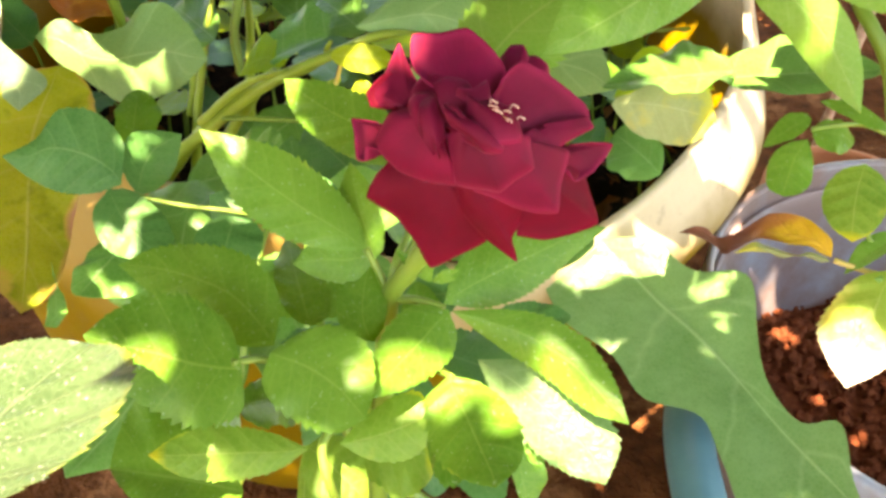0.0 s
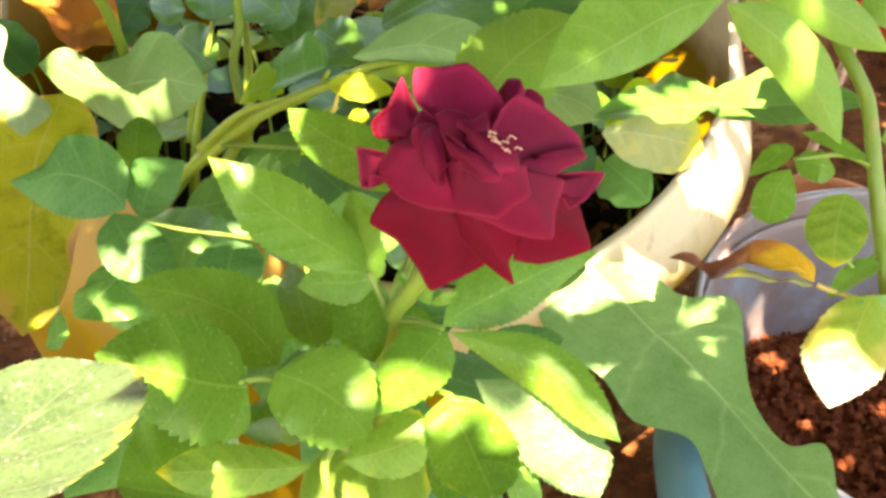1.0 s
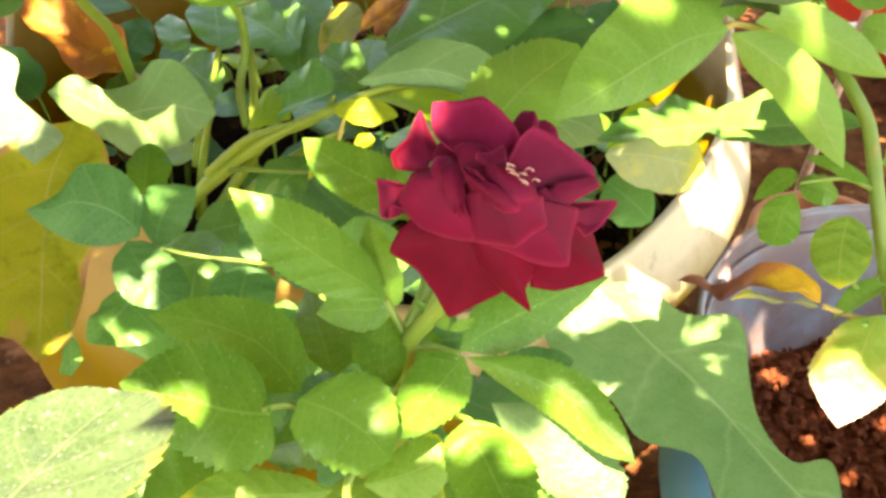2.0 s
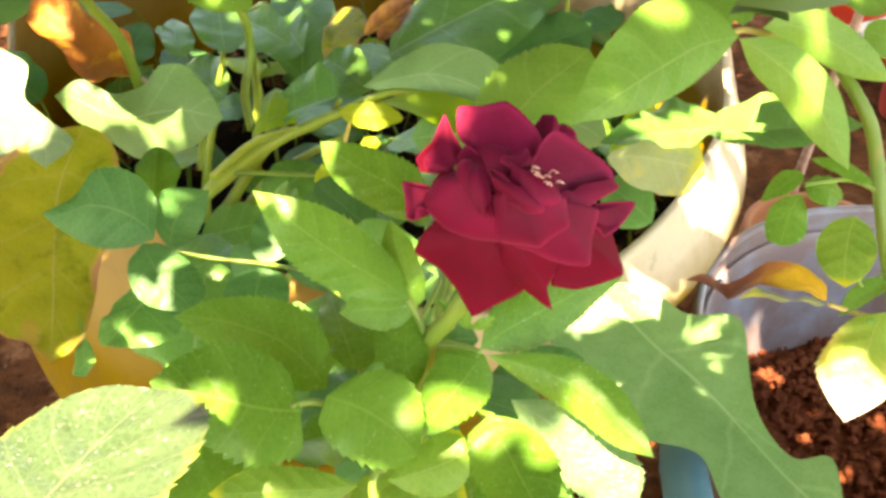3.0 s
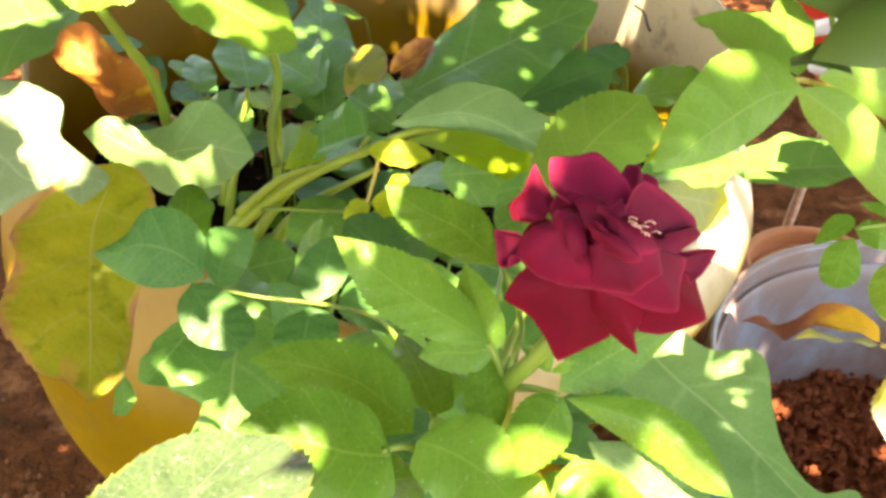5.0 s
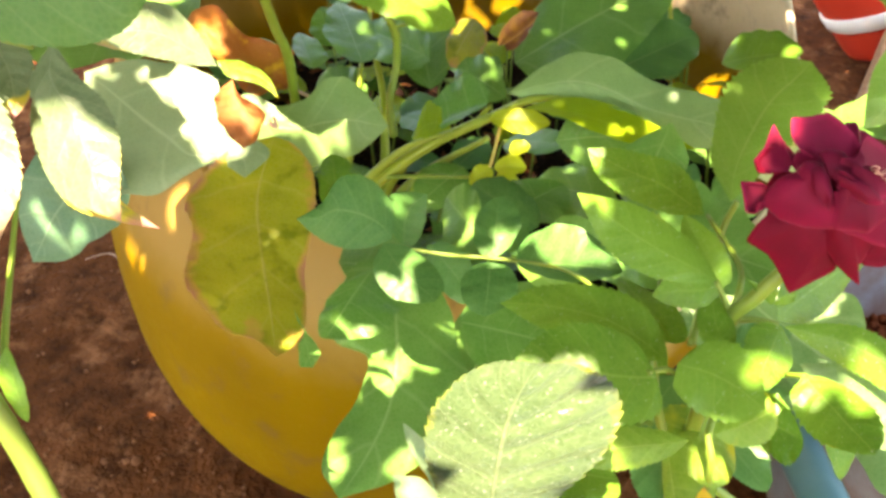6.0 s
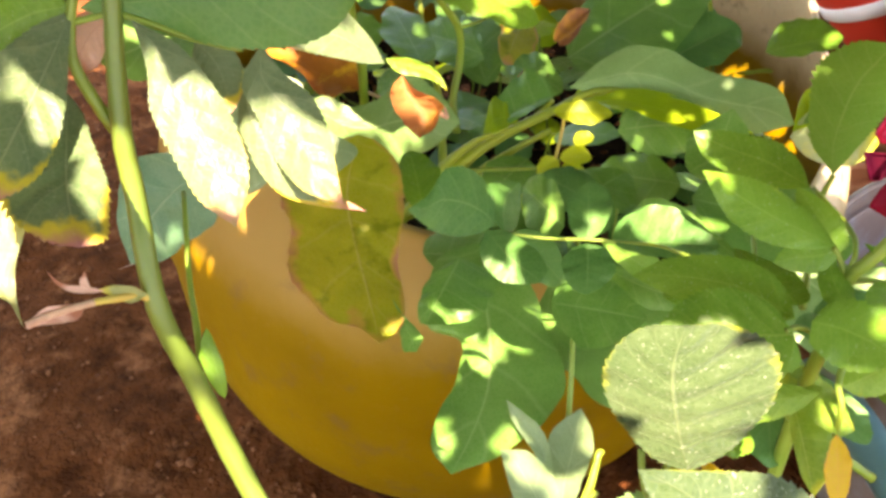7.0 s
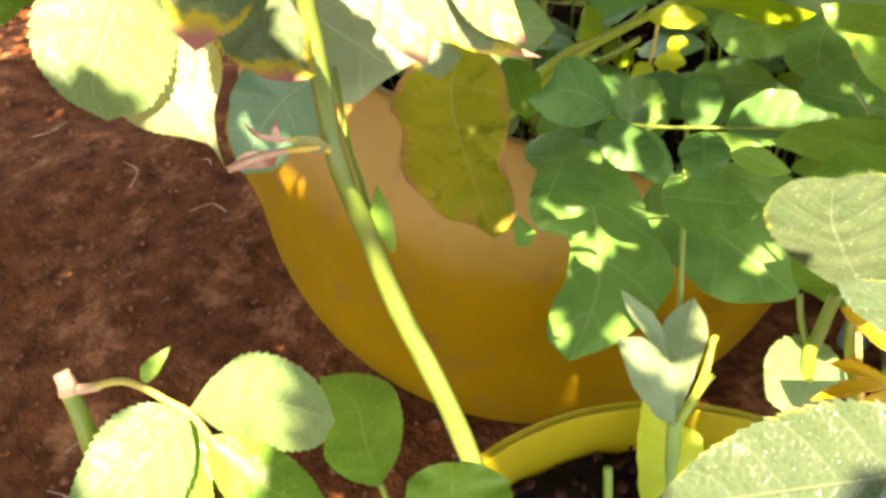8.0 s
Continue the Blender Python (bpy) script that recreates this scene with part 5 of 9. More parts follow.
blade(rose_bush_b, [(0.0836, 0.0308, 0.5963), (0.0703, 0.0252, 0.5959), (0.0583, 0.0173, 0.5937), (0.0470, 0.0087, 0.5915), (0.0358, -0.0003, 0.5899), (0.0250, -0.0094, 0.5889)], [(0.0836, 0.0308, 0.5963), (0.0715, 0.0367, 0.6054), (0.0546, 0.0320, 0.6074), (0.0411, 0.0198, 0.6025), (0.0314, 0.0055, 0.5959), (0.0250, -0.0094, 0.5889)], [(0.0836, 0.0308, 0.5963), (0.0743, 0.0222, 0.5903), (0.0632, 0.0138, 0.5864), (0.0509, 0.0056, 0.5850), (0.0378, -0.0019, 0.5862), (0.0250, -0.0094, 0.5889)], LEAF_SOFT, teeth=0.015)
blade(rose_bush_b, [(0.0996, 0.0526, 0.5886), (0.1099, 0.0555, 0.5884), (0.1218, 0.0574, 0.5840), (0.1336, 0.0582, 0.5776), (0.1451, 0.0585, 0.5711), (0.1553, 0.0581, 0.5647)], [(0.0996, 0.0526, 0.5886), (0.1096, 0.0577, 0.5932), (0.1232, 0.0612, 0.5908), (0.1360, 0.0622, 0.5838), (0.1471, 0.0611, 0.5751), (0.1553, 0.0581, 0.5647)], [(0.0996, 0.0526, 0.5886), (0.1110, 0.0551, 0.5826), (0.1217, 0.0565, 0.5756), (0.1327, 0.0570, 0.5697), (0.1441, 0.0575, 0.5661), (0.1553, 0.0581, 0.5647)], LEAF_SOFT, teeth=0.03)
leaf(rose_bush_b, (0.0877, 0.0508, 0.5891), (0.0568, 0.0698, 0.6030), (0.0888, 0.0779, 0.5987), (0.0692, 0.0561, 0.5947), LEAF_SOFT, teeth=0.02)
leaf(rose_bush_b, (0.0943, 0.0560, 0.5880), (0.1021, 0.1037, 0.5993), (0.0883, 0.0749, 0.5951), (0.1088, 0.0851, 0.5927), LEAF_SOFT, teeth=0.02)
leaf(rose_bush_b, (0.1484, 0.0765, 0.5763), (0.1733, 0.0741, 0.5668), (0.1628, 0.0826, 0.5767), (0.1557, 0.0686, 0.5671), LEAF_SOFT, teeth=0.02)
leaf(rose_bush_b, (0.1649, 0.0943, 0.5753), (0.1376, 0.1192, 0.5886), (0.1603, 0.1170, 0.5870), (0.1440, 0.0974, 0.5780), LEAF_SOFT, teeth=0.02)
leaf(rose_bush_b, (0.1199, 0.0326, 0.5416), (0.1046, 0.0272, 0.5342), (0.1126, 0.0352, 0.5398), (0.1139, 0.0266, 0.5371), LEAF_ROSE, teeth=0.01)
leaf(rose_bush_b, (0.1203, 0.0300, 0.5385), (0.1354, 0.0298, 0.5343), (0.1297, 0.0363, 0.5372), (0.1249, 0.0229, 0.5332), LEAF_ROSE, teeth=0.01, blunt=0.4)
blade(rose_bush_b, [(0.1166, 0.0239, 0.5396), (0.1145, 0.0222, 0.5373), (0.1123, 0.0197, 0.5341), (0.1106, 0.0160, 0.5304), (0.1091, 0.0128, 0.5272), (0.1090, 0.0114, 0.5261)], [(0.1166, 0.0239, 0.5396), (0.1115, 0.0249, 0.5375), (0.1072, 0.0238, 0.5342), (0.1049, 0.0200, 0.5301), (0.1049, 0.0151, 0.5266), (0.1090, 0.0114, 0.5261)], [(0.1166, 0.0239, 0.5396), (0.1179, 0.0204, 0.5364), (0.1181, 0.0168, 0.5330), (0.1170, 0.0133, 0.5297), (0.1136, 0.0114, 0.5272), (0.1090, 0.0114, 0.5261)], LEAF_ROSE, teeth=0.02)
blade(rose_bush_b, [(0.1355, 0.0190, 0.5335), (0.1343, 0.0168, 0.5315), (0.1323, 0.0123, 0.5278), (0.1305, 0.0065, 0.5236), (0.1293, 0.0015, 0.5202), (0.1288, -0.0018, 0.5183)], [(0.1355, 0.0190, 0.5335), (0.1293, 0.0199, 0.5304), (0.1243, 0.0171, 0.5258), (0.1226, 0.0109, 0.5214), (0.1246, 0.0040, 0.5188), (0.1288, -0.0018, 0.5183)], [(0.1355, 0.0190, 0.5335), (0.1399, 0.0148, 0.5316), (0.1413, 0.0093, 0.5281), (0.1393, 0.0040, 0.5242), (0.1347, 0.0001, 0.5207), (0.1288, -0.0018, 0.5183)], LEAF_YELLOWING, teeth=0.02)
leaf(rose_bush_b, (0.1491, 0.0057, 0.5134), (0.1301, -0.0027, 0.5053), (0.1386, 0.0072, 0.5115), (0.1410, -0.0011, 0.5110), LEAF_SOFT, teeth=0.01)
blade(rose_bush_b, [(0.1425, -0.0074, 0.5117), (0.1387, -0.0113, 0.5078), (0.1347, -0.0178, 0.5026), (0.1295, -0.0248, 0.4969), (0.1261, -0.0310, 0.4927), (0.1239, -0.0366, 0.4893)], [(0.1425, -0.0074, 0.5117), (0.1335, -0.0059, 0.5075), (0.1258, -0.0099, 0.5015), (0.1196, -0.0172, 0.4952), (0.1205, -0.0267, 0.4915), (0.1239, -0.0366, 0.4893)], [(0.1425, -0.0074, 0.5117), (0.1447, -0.0153, 0.5067), (0.1448, -0.0233, 0.5015), (0.1404, -0.0302, 0.4963), (0.1325, -0.0339, 0.4923), (0.1239, -0.0366, 0.4893)], LEAF_BLEACHED, teeth=0.04, wave=0.09)
leaf(rose_bush_b, (0.1461, 0.0328, 0.5385), (0.1262, 0.0428, 0.5418), (0.1369, 0.0411, 0.5403), (0.1365, 0.0326, 0.5378), LEAF_ROSE, teeth=0.0)
leaf(rose_bush_b, (0.1708, 0.0539, 0.5419), (0.1584, 0.0488, 0.5351), (0.1633, 0.0548, 0.5426), (0.1642, 0.0459, 0.5318), LEAF_SOFT, teeth=0.0)
leaf(rose_bush_b, (0.1586, -0.0039, 0.5021), (0.1355, -0.0095, 0.5098), (0.1506, -0.0004, 0.5060), (0.1505, -0.0068, 0.4981), LEAF_SOFT, teeth=0.0)
blade(rose_bush_b, [(0.1256, 0.0004, 0.5098), (0.1237, 0.0026, 0.5113), (0.1207, 0.0050, 0.5128), (0.1171, 0.0065, 0.5131), (0.1132, 0.0078, 0.5129), (0.1092, 0.0089, 0.5127), (0.1052, 0.0099, 0.5125), (0.1016, 0.0094, 0.5105), (0.0979, 0.0085, 0.5084), (0.0942, 0.0082, 0.5068), (0.0906, 0.0096, 0.5074), (0.0872, 0.0117, 0.5089), (0.0833, 0.0130, 0.5094), (0.0792, 0.0135, 0.5090)], [(0.1256, 0.0004, 0.5098), (0.1260, 0.0043, 0.5121), (0.1237, 0.0081, 0.5133), (0.1206, 0.0113, 0.5139), (0.1170, 0.0137, 0.5136), (0.1130, 0.0155, 0.5131), (0.1089, 0.0162, 0.5118), (0.1052, 0.0153, 0.5093), (0.1011, 0.0142, 0.5073), (0.0967, 0.0135, 0.5060), (0.0919, 0.0132, 0.5058), (0.0883, 0.0148, 0.5086), (0.0839, 0.0150, 0.5097), (0.0792, 0.0135, 0.5090)], [(0.1256, 0.0004, 0.5098), (0.1218, 0.0015, 0.5100), (0.1184, 0.0031, 0.5111), (0.1145, 0.0036, 0.5107), (0.1106, 0.0041, 0.5103), (0.1067, 0.0050, 0.5102), (0.1030, 0.0064, 0.5107), (0.0993, 0.0063, 0.5093), (0.0960, 0.0055, 0.5072), (0.0927, 0.0052, 0.5055), (0.0901, 0.0079, 0.5073), (0.0866, 0.0099, 0.5080), (0.0830, 0.0117, 0.5086), (0.0792, 0.0135, 0.5090)], LEAF_WITHERED, cup=0.3, wave=0.10, teeth=0.03, label='withered brown leaf, golden at its base')
blade(rose_bush_b, [(0.1257, 0.0004, 0.5082), (0.1226, 0.0012, 0.5085), (0.1194, 0.0023, 0.5090), (0.1160, 0.0024, 0.5085), (0.1125, 0.0029, 0.5085), (0.1091, 0.0039, 0.5090), (0.1057, 0.0048, 0.5095), (0.1022, 0.0054, 0.5098), (0.0989, 0.0050, 0.5089), (0.0956, 0.0044, 0.5079)], [(0.1257, 0.0004, 0.5082), (0.1229, 0.0025, 0.5090), (0.1198, 0.0039, 0.5090), (0.1165, 0.0038, 0.5076), (0.1130, 0.0048, 0.5078), (0.1096, 0.0059, 0.5085), (0.1060, 0.0069, 0.5094), (0.1024, 0.0075, 0.5103), (0.0989, 0.0061, 0.5092), (0.0956, 0.0044, 0.5079)], [(0.1257, 0.0004, 0.5082), (0.1233, 0.0017, 0.5062), (0.1209, 0.0042, 0.5058), (0.1181, 0.0058, 0.5050), (0.1149, 0.0065, 0.5042), (0.1115, 0.0072, 0.5045), (0.1078, 0.0075, 0.5053), (0.1039, 0.0069, 0.5061), (0.0998, 0.0058, 0.5069), (0.0956, 0.0044, 0.5079)], LEAF_FADED, wave=0.08, label='pale curled underside of the withered leaf')
stem(rose_bush_b, "leafstalk", [(0.1272, 0.0009, 0.5080), (0.1375, -0.0024, 0.5060), (0.1511, -0.0050, 0.5035)], 0.001, 0.001, STEM_YELLOW)
stem(rose_bush_b, "stem", [(0.1248, 0.1110, 0.6095), (0.1348, 0.0789, 0.5786), (0.1384, 0.0624, 0.5664), (0.1415, 0.0559, 0.5619), (0.1475, 0.0472, 0.5515), (0.1503, 0.0327, 0.5339), (0.1532, 0.0224, 0.5182), (0.1570, 0.0052, 0.4973), (0.1802, -0.0175, 0.4233)], 0.0022, 0.003, STEM_GREEN)
stem(rose_bush_b, "leafstalk", [(0.1503, 0.0327, 0.5339), (0.1376, 0.0334, 0.5388), (0.1203, 0.0305, 0.5391)], 0.001, 0.0008, STEM_GREEN)
stem(rose_bush_b, "leafstalk", [(0.0883, 0.0521, 0.5861), (0.0970, 0.0577, 0.5854), (0.1178, 0.0651, 0.5766), (0.1384, 0.0655, 0.5671)], 0.0012, 0.001, STEM_YELLOW)
stem(rose_bush_b, "leafstalk", [(0.1200, 0.0774, 0.5840), (0.1227, 0.0948, 0.5896), (0.1204, 0.1057, 0.6028)], 0.0012, 0.001, STEM_GREEN)
stem(rose_bush_b, "leafstalk", [(0.1537, 0.0158, 0.5102), (0.1387, 0.0057, 0.5129), (0.1367, 0.0220, 0.5295)], 0.0008, 0.0007, STEM_GREEN)
rose_bush_c = tagged(empty("rose_bush", (-0.2, -0.12, 0.29)), "tall green rose cane with scorched pink-edged leaves", "rose bush")
blade(rose_bush_c, [(-0.2781, -0.0149, 0.6447), (-0.2618, -0.0149, 0.6458), (-0.2441, -0.0160, 0.6465), (-0.2258, -0.0188, 0.6466), (-0.2078, -0.0220, 0.6482), (-0.1938, -0.0245, 0.6522)], [(-0.2781, -0.0149, 0.6447), (-0.2623, -0.0108, 0.6526), (-0.2448, -0.0096, 0.6574), (-0.2268, -0.0116, 0.6591), (-0.2093, -0.0167, 0.6577), (-0.1938, -0.0245, 0.6522)], [(-0.2781, -0.0149, 0.6447), (-0.2620, -0.0165, 0.6379), (-0.2440, -0.0188, 0.6337), (-0.2251, -0.0224, 0.6322), (-0.2063, -0.0252, 0.6376), (-0.1938, -0.0245, 0.6522)], LEAF_SHADED, teeth=0.03)
blade(rose_bush_c, [(-0.2631, -0.0196, 0.6425), (-0.2552, -0.0271, 0.6345), (-0.2501, -0.0369, 0.6254), (-0.2441, -0.0475, 0.6164), (-0.2393, -0.0590, 0.6077), (-0.2363, -0.0686, 0.6012)], [(-0.2631, -0.0196, 0.6425), (-0.2600, -0.0280, 0.6317), (-0.2591, -0.0378, 0.6215), (-0.2535, -0.0483, 0.6126), (-0.2466, -0.0597, 0.6052), (-0.2363, -0.0686, 0.6012)], [(-0.2631, -0.0196, 0.6425), (-0.2511, -0.0233, 0.6358), (-0.2419, -0.0312, 0.6267), (-0.2354, -0.0422, 0.6174), (-0.2325, -0.0555, 0.6084), (-0.2363, -0.0686, 0.6012)], LEAF_SINGED, teeth=0.05)
blade(rose_bush_c, [(-0.2270, -0.0200, 0.6327), (-0.2272, -0.0282, 0.6259), (-0.2209, -0.0371, 0.6198), (-0.2167, -0.0470, 0.6133), (-0.2123, -0.0569, 0.6075), (-0.2059, -0.0651, 0.6037)], [(-0.2270, -0.0200, 0.6327), (-0.2337, -0.0269, 0.6243), (-0.2292, -0.0363, 0.6161), (-0.2250, -0.0469, 0.6092), (-0.2173, -0.0576, 0.6045), (-0.2059, -0.0651, 0.6037)], [(-0.2270, -0.0200, 0.6327), (-0.2209, -0.0266, 0.6259), (-0.2129, -0.0331, 0.6207), (-0.2087, -0.0425, 0.6145), (-0.2075, -0.0534, 0.6086), (-0.2059, -0.0651, 0.6037)], LEAF_SINGED, teeth=0.05, wave=0.08)
blade(rose_bush_c, [(-0.2335, -0.0215, 0.6222), (-0.2324, -0.0292, 0.6135), (-0.2279, -0.0373, 0.6054), (-0.2208, -0.0450, 0.5988), (-0.2106, -0.0506, 0.5953), (-0.1995, -0.0553, 0.5934)], [(-0.2335, -0.0215, 0.6222), (-0.2364, -0.0291, 0.6117), (-0.2327, -0.0375, 0.6022), (-0.2248, -0.0458, 0.5950), (-0.2124, -0.0508, 0.5932), (-0.1995, -0.0553, 0.5934)], [(-0.2335, -0.0215, 0.6222), (-0.2287, -0.0275, 0.6142), (-0.2234, -0.0341, 0.6067), (-0.2170, -0.0412, 0.6004), (-0.2088, -0.0484, 0.5960), (-0.1995, -0.0553, 0.5934)], LEAF_SCORCHED, teeth=0.06, wave=0.1)
blade(rose_bush_c, [(-0.2805, -0.0138, 0.6438), (-0.2837, -0.0226, 0.6388), (-0.2867, -0.0315, 0.6341), (-0.2896, -0.0405, 0.6299), (-0.2925, -0.0496, 0.6262), (-0.2950, -0.0587, 0.6229), (-0.2972, -0.0678, 0.6199), (-0.2991, -0.0768, 0.6174)], [(-0.2805, -0.0138, 0.6438), (-0.2895, -0.0205, 0.6424), (-0.2969, -0.0288, 0.6398), (-0.3026, -0.0385, 0.6364), (-0.3062, -0.0493, 0.6325), (-0.3073, -0.0606, 0.6280), (-0.3053, -0.0711, 0.6229), (-0.2991, -0.0768, 0.6174)], [(-0.2805, -0.0138, 0.6438), (-0.2812, -0.0235, 0.6374), (-0.2814, -0.0331, 0.6311), (-0.2820, -0.0428, 0.6253), (-0.2838, -0.0526, 0.6205), (-0.2876, -0.0620, 0.6175), (-0.2936, -0.0695, 0.6174), (-0.2991, -0.0768, 0.6174)], LEAF_SCORCHED, teeth=0.05, wave=0.05, quilt=0.02)
blade(rose_bush_c, [(-0.2856, -0.0235, 0.6221), (-0.2848, -0.0319, 0.6193), (-0.2839, -0.0403, 0.6168), (-0.2829, -0.0487, 0.6145), (-0.2817, -0.0570, 0.6125), (-0.2799, -0.0652, 0.6107), (-0.2775, -0.0731, 0.6091), (-0.2750, -0.0809, 0.6078)], [(-0.2856, -0.0235, 0.6221), (-0.2897, -0.0344, 0.6204), (-0.2926, -0.0456, 0.6187), (-0.2948, -0.0569, 0.6171), (-0.2951, -0.0682, 0.6154), (-0.2896, -0.0770, 0.6126), (-0.2823, -0.0805, 0.6101), (-0.2750, -0.0809, 0.6078)], [(-0.2856, -0.0235, 0.6221), (-0.2803, -0.0320, 0.6193), (-0.2768, -0.0420, 0.6166), (-0.2732, -0.0514, 0.6141), (-0.2700, -0.0604, 0.6116), (-0.2690, -0.0698, 0.6095), (-0.2691, -0.0787, 0.6077), (-0.2750, -0.0809, 0.6078)], LEAF_SCORCHED, teeth=0.06, wave=0.05, quilt=0.02)
blade(rose_bush_c, [(-0.2471, -0.0150, 0.6327), (-0.2442, -0.0173, 0.6305), (-0.2410, -0.0208, 0.6272), (-0.2390, -0.0253, 0.6233), (-0.2381, -0.0297, 0.6195), (-0.2383, -0.0335, 0.6163)], [(-0.2471, -0.0150, 0.6327), (-0.2482, -0.0185, 0.6287), (-0.2471, -0.0222, 0.6249), (-0.2450, -0.0260, 0.6215), (-0.2419, -0.0298, 0.6187), (-0.2383, -0.0335, 0.6163)], [(-0.2471, -0.0150, 0.6327), (-0.2404, -0.0151, 0.6318), (-0.2351, -0.0178, 0.6289), (-0.2332, -0.0230, 0.6243), (-0.2344, -0.0286, 0.6198), (-0.2383, -0.0335, 0.6163)], LEAF_SCORCHED, teeth=0.04)
blade(rose_bush_c, [(-0.2818, -0.0118, 0.6441), (-0.2857, -0.0125, 0.6440), (-0.2913, -0.0136, 0.6435), (-0.2982, -0.0158, 0.6415), (-0.3037, -0.0180, 0.6391), (-0.3075, -0.0192, 0.6384)], [(-0.2818, -0.0118, 0.6441), (-0.2865, -0.0093, 0.6495), (-0.2928, -0.0084, 0.6528), (-0.2999, -0.0107, 0.6502), (-0.3041, -0.0146, 0.6444), (-0.3075, -0.0192, 0.6384)], [(-0.2818, -0.0118, 0.6441), (-0.2855, -0.0138, 0.6375), (-0.2908, -0.0160, 0.6326), (-0.2977, -0.0180, 0.6313), (-0.3041, -0.0195, 0.6328), (-0.3075, -0.0192, 0.6384)], LEAF_ROSE, teeth=0.05)
blade(rose_bush_c, [(-0.2748, -0.0007, 0.6336), (-0.2774, -0.0014, 0.6333), (-0.2808, -0.0030, 0.6307), (-0.2840, -0.0052, 0.6268), (-0.2867, -0.0072, 0.6234), (-0.2893, -0.0089, 0.6208)], [(-0.2748, -0.0007, 0.6336), (-0.2791, 0.0003, 0.6371), (-0.2842, -0.0009, 0.6359), (-0.2876, -0.0033, 0.6314), (-0.2888, -0.0060, 0.6261), (-0.2893, -0.0089, 0.6208)], [(-0.2748, -0.0007, 0.6336), (-0.2762, -0.0015, 0.6288), (-0.2779, -0.0028, 0.6243), (-0.2810, -0.0049, 0.6209), (-0.2851, -0.0070, 0.6199), (-0.2893, -0.0089, 0.6208)], LEAF_PINK, teeth=0.04, wave=0.1)
blade(rose_bush_c, [(-0.2991, -0.0769, 0.5776), (-0.3018, -0.0720, 0.5808), (-0.3050, -0.0673, 0.5838), (-0.3085, -0.0629, 0.5869), (-0.3121, -0.0587, 0.5899), (-0.3159, -0.0546, 0.5930), (-0.3200, -0.0508, 0.5959), (-0.3244, -0.0473, 0.5988), (-0.3287, -0.0438, 0.6017)], [(-0.2991, -0.0769, 0.5776), (-0.3020, -0.0720, 0.5824), (-0.3082, -0.0699, 0.5848), (-0.3153, -0.0689, 0.5860), (-0.3224, -0.0673, 0.5873), (-0.3283, -0.0631, 0.5900), (-0.3321, -0.0570, 0.5939), (-0.3322, -0.0500, 0.5981), (-0.3287, -0.0438, 0.6017)], [(-0.2991, -0.0769, 0.5776), (-0.3015, -0.0681, 0.5819), (-0.3019, -0.0596, 0.5868), (-0.2990, -0.0523, 0.5919), (-0.2993, -0.0451, 0.5977), (-0.3045, -0.0394, 0.6026), (-0.3129, -0.0376, 0.6046), (-0.3213, -0.0394, 0.6040), (-0.3287, -0.0438, 0.6017)], LEAF_FADED, teeth=0.03, cup=0.12, wave=0.03)
blade(rose_bush_c, [(-0.3205, -0.0288, 0.6243), (-0.3241, -0.0379, 0.6185), (-0.3278, -0.0471, 0.6131), (-0.3311, -0.0565, 0.6079), (-0.3329, -0.0660, 0.6026), (-0.3294, -0.0733, 0.5964)], [(-0.3205, -0.0288, 0.6243), (-0.3358, -0.0323, 0.6259), (-0.3474, -0.0431, 0.6218), (-0.3491, -0.0573, 0.6125), (-0.3413, -0.0680, 0.6029), (-0.3294, -0.0733, 0.5964)], [(-0.3205, -0.0288, 0.6243), (-0.3112, -0.0294, 0.6169), (-0.3110, -0.0393, 0.6071), (-0.3133, -0.0515, 0.5989), (-0.3194, -0.0645, 0.5946), (-0.3294, -0.0733, 0.5964)], LEAF_SUNLIT, teeth=0.04, wave=0.03)
leaf(rose_bush_c, (-0.3081, -0.0139, 0.6187), (-0.3052, -0.0468, 0.6048), (-0.3127, -0.0326, 0.6125), (-0.2929, -0.0359, 0.6104), LEAF_SCORCHED)
leaf(rose_bush_c, (-0.3517, -0.0213, 0.6221), (-0.3616, -0.0418, 0.6134), (-0.3675, -0.0360, 0.6193), (-0.3507, -0.0379, 0.6186), LEAF_ROSE)
blade(rose_bush_c, [(-0.1887, 0.0065, 0.6101), (-0.1933, 0.0067, 0.6140), (-0.1984, 0.0065, 0.6177), (-0.2037, 0.0060, 0.6214), (-0.2095, 0.0045, 0.6238), (-0.2153, 0.0022, 0.6246), (-0.2209, -0.0004, 0.6249), (-0.2260, -0.0031, 0.6249)], [(-0.1887, 0.0065, 0.6101), (-0.1947, 0.0049, 0.6111), (-0.2004, 0.0034, 0.6128), (-0.2060, 0.0021, 0.6148), (-0.2113, 0.0007, 0.6170), (-0.2164, -0.0005, 0.6195), (-0.2213, -0.0018, 0.6222), (-0.2260, -0.0031, 0.6249)], [(-0.1887, 0.0065, 0.6101), (-0.1926, 0.0115, 0.6153), (-0.1975, 0.0150, 0.6202), (-0.2030, 0.0166, 0.6250), (-0.2094, 0.0150, 0.6277), (-0.2158, 0.0102, 0.6272), (-0.2213, 0.0040, 0.6262), (-0.2260, -0.0031, 0.6249)], LEAF_SINGED, teeth=0.03, wave=0.04, cup=0.1)
